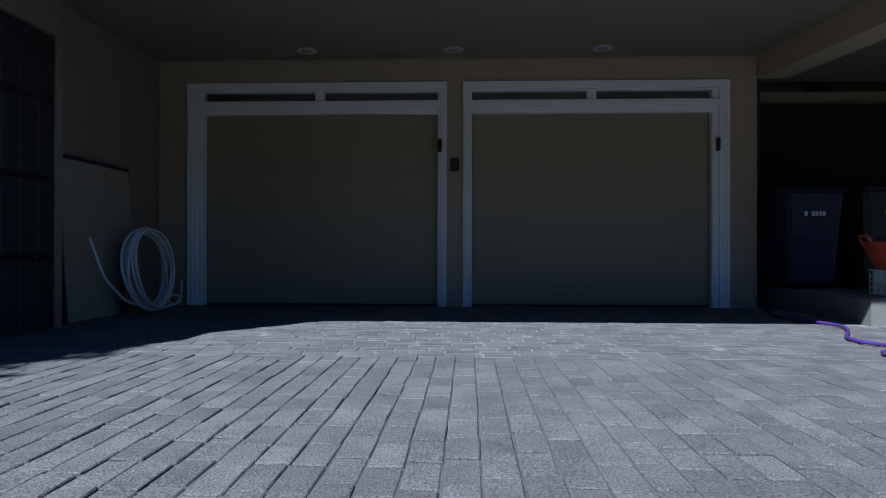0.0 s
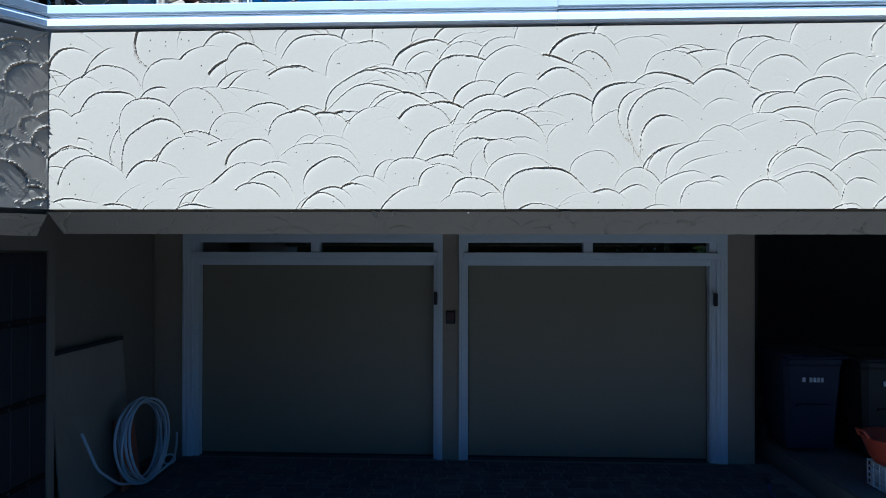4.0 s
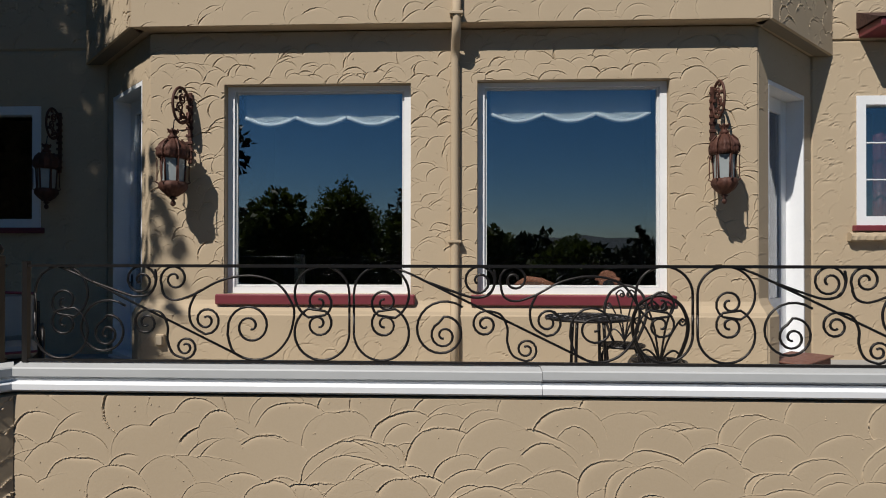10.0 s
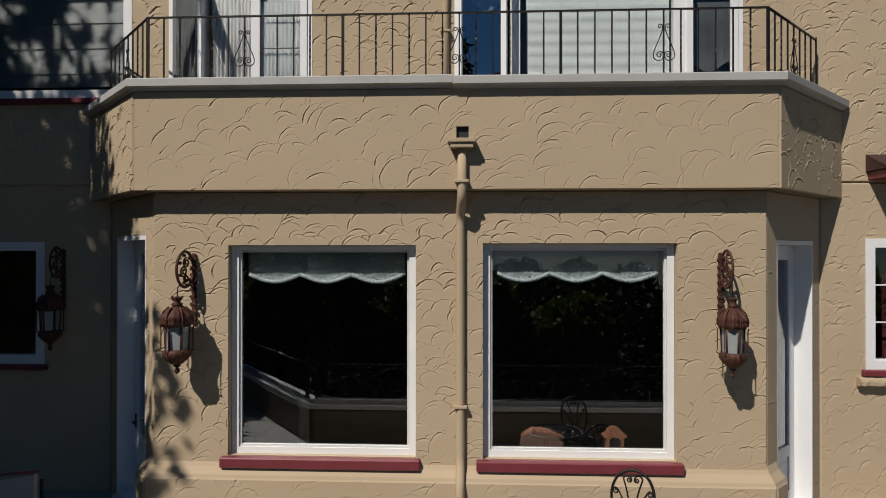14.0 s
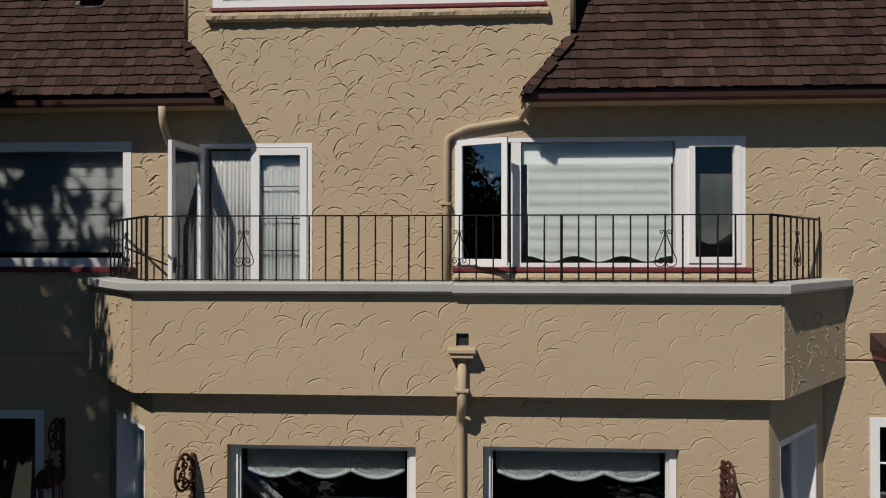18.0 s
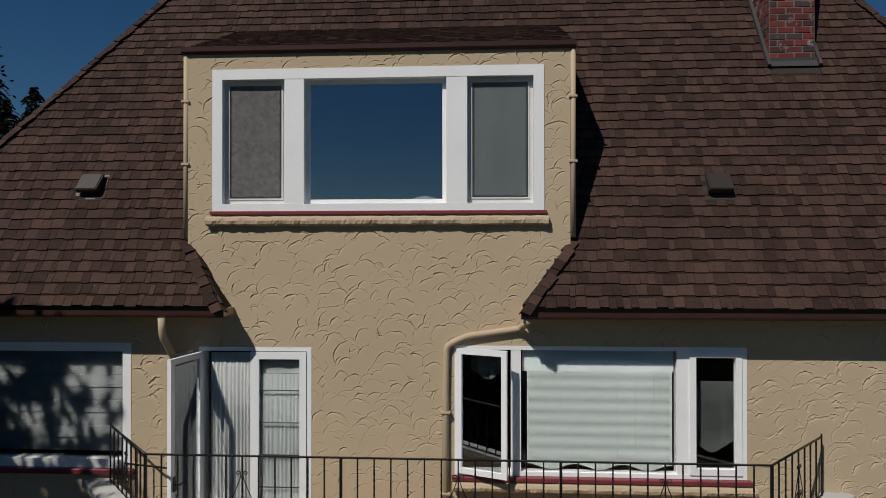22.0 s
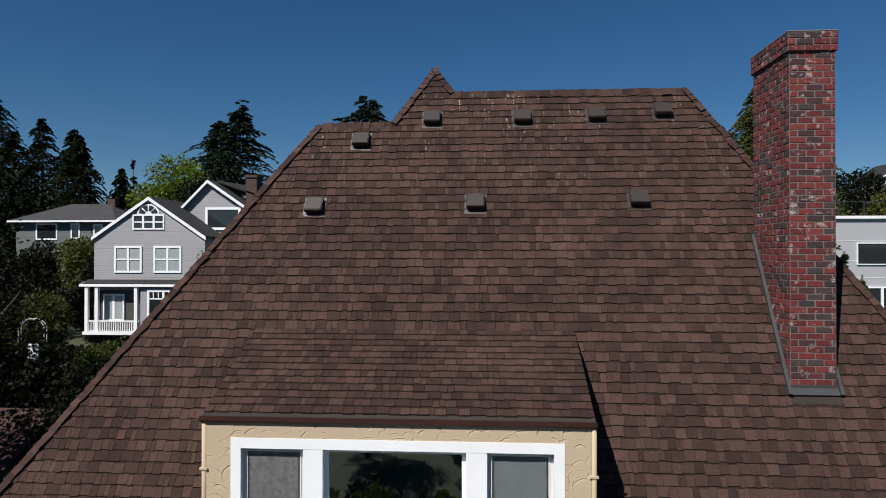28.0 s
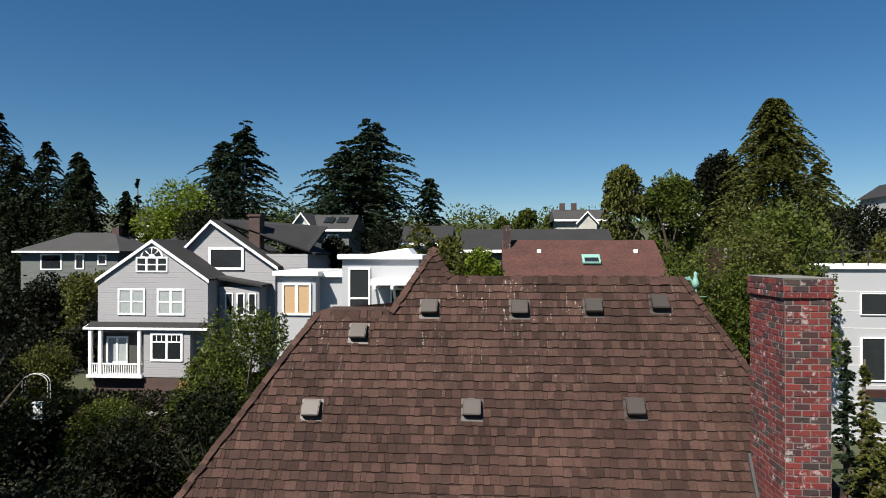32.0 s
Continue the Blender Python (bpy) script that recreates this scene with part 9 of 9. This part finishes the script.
# Marks the face that carries the painted shadow strip.
TAB_SHADE = [0, 0, 1, 0, 0]


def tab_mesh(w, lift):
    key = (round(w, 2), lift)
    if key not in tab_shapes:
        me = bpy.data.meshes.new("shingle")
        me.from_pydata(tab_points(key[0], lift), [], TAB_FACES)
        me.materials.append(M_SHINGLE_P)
        me.materials.append(M_BUTT_SHADE)
        me.polygons.foreach_set("material_index", TAB_SHADE)
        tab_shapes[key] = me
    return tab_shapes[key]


def shingle_field(parent, frame_m, spans, rows, expose, seed, picked=None, cap=300):
    """Courses of tabs in the plane of frame_m; spans(s) gives the stretches of u that course s covers."""
    rng = random.Random(seed)
    verts, faces, single, thick = [], [], 0, True
    for k in range(rows):
        s = k * expose + 0.07
        for u0, u1 in spans(s + expose * 0.5):
            u = u0
            while u < u1 - 0.01:
                w = rng.choice((0.07, 0.09, 0.11, 0.13, 0.15, 0.17, 0.20))
                if u + w > u1 - 0.06:
                    w = u1 - u
                thick = not thick if rng.random() < 0.8 else thick
                lift = rng.uniform(0.006, 0.009) if thick else rng.uniform(0.002, 0.004)
                lift = round(lift, 3)
                jig = rng.uniform(-0.013, -0.003) if thick else rng.uniform(0.001, 0.010)
                m = frame_m @ Matrix.Translation((u + w / 2, s + jig, 0.004)) @ pose(0, 0, 0, 0, 0, rng.uniform(-0.35, 0.35))
                if picked and single < cap and w <= 0.31 and picked(u + w / 2, s):
                    ob = new("shingle", tab_mesh(w, lift))
                    ob.parent = parent
                    ob.matrix_basis = m
                    single += 1
                else:
                    n = len(verts)
                    verts.extend([tuple(m @ Vector(p)) for p in tab_points(w, lift)])
                    faces.extend([tuple(n + i for i in f) for f in TAB_FACES])
                u += w
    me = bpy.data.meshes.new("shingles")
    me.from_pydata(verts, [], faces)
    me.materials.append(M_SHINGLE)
    me.materials.append(M_BUTT_SHADE)
    me.polygons.foreach_set("material_index", TAB_SHADE * (len(faces) // 5))
    ob = new("shingles", me)
    ob.parent = parent
    tagged(ob, "weathered brown shingle courses", kind="stuff")


def main_spans(s):
    y = EAVE_Y + s / LEN
    a, b = HIP_L(y), HIP_R(y)
    out = []
    if y < HIP_TOP:
        f = (y - EAVE_Y) / (HIP_TOP - EAVE_Y)
        out = [(a, left_eave + (DORM_L - left_eave) * f), (right_eave + (DORM_R - right_eave) * f, b)]
    elif y < 10.30:
        out = [(a, DORM_L - 0.07), (DORM_R + 0.07, b)]
    elif y < RIDGE_LOW:
        out = [(a, b)]
    elif y < PEAK[1]:
        left = -1.70 + (y - RIDGE_LOW) / (PEAK[1] - RIDGE_LOW) * (PEAK[0] + 1.70)
        right = b if y < RIDGE else PEAK[0] + (PEAK[1] - y) / (PEAK[1] - RIDGE) * (-0.57 - PEAK[0])
        out = [(left, right)]
    cut = []
    for p, q in out:
        if CH[1] - 0.1 < y < CH[3] and p < CH[0] and q > CH[2]:
            cut += [(p, CH[0] - 0.03), (CH[2] + 0.03, q)]
        else:
            cut.append((p, q))
    return cut


ROOF_FRAME = Matrix.Translation((0, EAVE_Y, EAVE_Z)) @ pose(0, 0, 0, math.degrees(math.atan(SLOPE)), 0, 0)
shingle_field(roof, ROOF_FRAME, main_spans, int((PEAK[1] - EAVE_Y) * LEN / EXPOSE), EXPOSE, 6, lambda u, s: 1.6 < u < 4.3 and 2.2 < s < 4.6)
DLEN = math.hypot(1, DS)
D_FRAME = Matrix.Translation((0, DEAVE_Y, DEAVE_Z)) @ pose(0, 0, 0, math.degrees(math.atan(DS)), 0, 0)
shingle_field(droof, D_FRAME, lambda s: [(-3.56, 1.39)], int((10.33 - DEAVE_Y) * DLEN / EXPOSE), EXPOSE, 7)

# ridge and hip caps
CAPW = 0.105


def cap_shape(fall):
    me = bpy.data.meshes.new("ridge_cap")
    w = CAPW if fall < 0.1 else 0.085
    me.from_pydata([(-w, 0, -fall), (0, 0, 0.030), (w, 0, -fall), (-w, 0.20, -fall - 0.017), (0, 0.20, 0.008), (w, 0.20, -fall - 0.017), (-w, 0, -fall - 0.012), (0, 0, 0.016), (w, 0, -fall - 0.012)], [], [(0, 1, 4, 3), (1, 2, 5, 4), (6, 7, 1, 0), (7, 8, 2, 1)])
    me.materials.append(M_SHINGLE_P)
    return me



hip_cap, top_cap = cap_shape(0.035), cap_shape(0.115)


def cap_line(a, b, step=0.14, cap_me=hip_cap):
    a, b = Vector(a), Vector(b)
    d = (b - a).normalized()
    side = d.cross(Vector((0, 0, 1))).normalized()
    up = side.cross(d).normalized()
    rg = random.Random(int(abs(a.x * 100)))
    for k in range(int((b - a).length / step)):
        ob = new("ridge_cap", cap_me)
        ob.parent = roof
        r = Matrix((side, d, up)).transposed().to_4x4()
        ob.matrix_basis = Matrix.Translation(a + d * (k * step) + up * rg.uniform(0.008, 0.022) + side * rg.uniform(-0.012, 0.012)) @ r @ pose(0, 0, 0, rg.uniform(-1, 4), rg.uniform(-4, 4), rg.uniform(-5, 5))


cap_line(on_roof(HIP_L(EAVE_Y), EAVE_Y), rl)
cap_line(high, rr)
cap_line(on_roof(-1.70, RIDGE_LOW), rl, cap_me=top_cap)
cap_line(rr, on_roof(-0.57, RIDGE), cap_me=top_cap)
cap_line(on_roof(-1.70, RIDGE_LOW), pk)
cap_line(on_roof(-0.57, RIDGE), pk)
cap_line(on_roof(left_eave, EAVE_Y), Vector((DORM_L, HIP_TOP, on_roof(0, HIP_TOP).z)))
cap_line(on_roof(right_eave, EAVE_Y), Vector((DORM_R, HIP_TOP, on_roof(0, HIP_TOP).z)))

# ---- terrace tiles, laid on the diagonal ----
TS = 0.372
tile_me = {}
for nm, mt in (("w", M_TILE_W), ("b", M_TILE_B)):
    bm = box(-TS / 2 + 0.002, -TS / 2 + 0.002, 0, TS / 2 - 0.002, TS / 2 - 0.002, 0.012, bevel=0.002)
    me = bpy.data.meshes.new("tile")
    bm.to_mesh(me)
    bm.free()
    me.materials.append(mt)
    tile_me[nm] = me
made = 0
for i in range(-20, 40):
    for j in range(-20, 40):
        c_ = math.sqrt(0.5) * TS
        x, y = 0.28 + (i - j) * c_, 7.06 - (i + j) * c_
        if not (FRONT_Y + 0.45 < y < 7.0 and -5.2 < x < 7.4 or 7.0 <= y < 8.2 and 3.6 + (y - 7.19) < x < 4.6):
            continue
        ob = new("tile", tile_me["b" if (i % 2 == 0) == (j % 2 == 0) else "w"])
        ob.parent = terrace
        ob.matrix_basis = pose(x, y, TERRACE_Z - 0.010, 0, 0, 45)
        made += 1

# ---- pavers ----
rng = random.Random(12)
pav_me = []
for k in range(6):
    bm = box(-0.0505, -0.101, -0.05, 0.0505, 0.101, 0.0, bevel=0.004)
    for v in bm.verts:
        v.co += Vector(noise.noise_vector(v.co * 19 + Vector((k * 3.1, 0, 0)))) * 0.005
    me = bpy.data.meshes.new("paver")
    bm.to_mesh(me)
    bm.free()
    me.materials.append(M_PAVER_P)
    pav_me.append(me)
pav_v = [[tuple(v.co) for v in me.vertices] for me in pav_me]
pav_f = [[tuple(p.vertices) for p in me.polygons] for me in pav_me]
verts, faces, single = [], [], 0


def lay(x, y, turn):
    global single
    k = rng.randrange(6)
    m = pose(x + rng.uniform(-0.002, 0.002), y + rng.uniform(-0.004, 0.004), rng.uniform(-0.003, 0.002), rng.uniform(-0.4, 0.4), rng.uniform(-0.4, 0.4), turn + rng.uniform(-0.8, 0.8) + (180 if rng.random() < 0.5 else 0))
    if single < 300 and -1.7 < x < 1.7 and 1.45 < y < 3.3:
        ob = new("paver", pav_me[k])
        ob.parent = drive
        ob.matrix_basis = m
        single += 1
        return
    n = len(verts)
    verts.extend([tuple(m @ Vector(p)) for p in pav_v[k]])
    faces.extend([tuple(n + i for i in f) for f in pav_f[k]])


LINE = 3.74
cols = int(11.0 / 0.109)
for c in range(cols):
    x = -5.9 + c * 0.109
    y = -5.2 - rng.uniform(0, 0.21)
    while y < LINE - 0.11:
        lay(x, y + 0.105, 0)
        y += 0.2125
for r in range(int((7.17 - LINE) / 0.109)):
    y = LINE + 0.055 + r * 0.109
    x = -3.9 - rng.uniform(0, 0.21)
    while x < 4.7:
        if not (x > 3.1 and y > 5.4):
            lay(x, y, 90)
        x += 0.2125
me = bpy.data.meshes.new("pavers")
me.from_pydata(verts, [], faces)
me.materials.append(M_PAVER)
ob = new("pavers", me)
ob.parent = drive
tagged(ob, "weathered grey concrete pavers", kind="stuff")
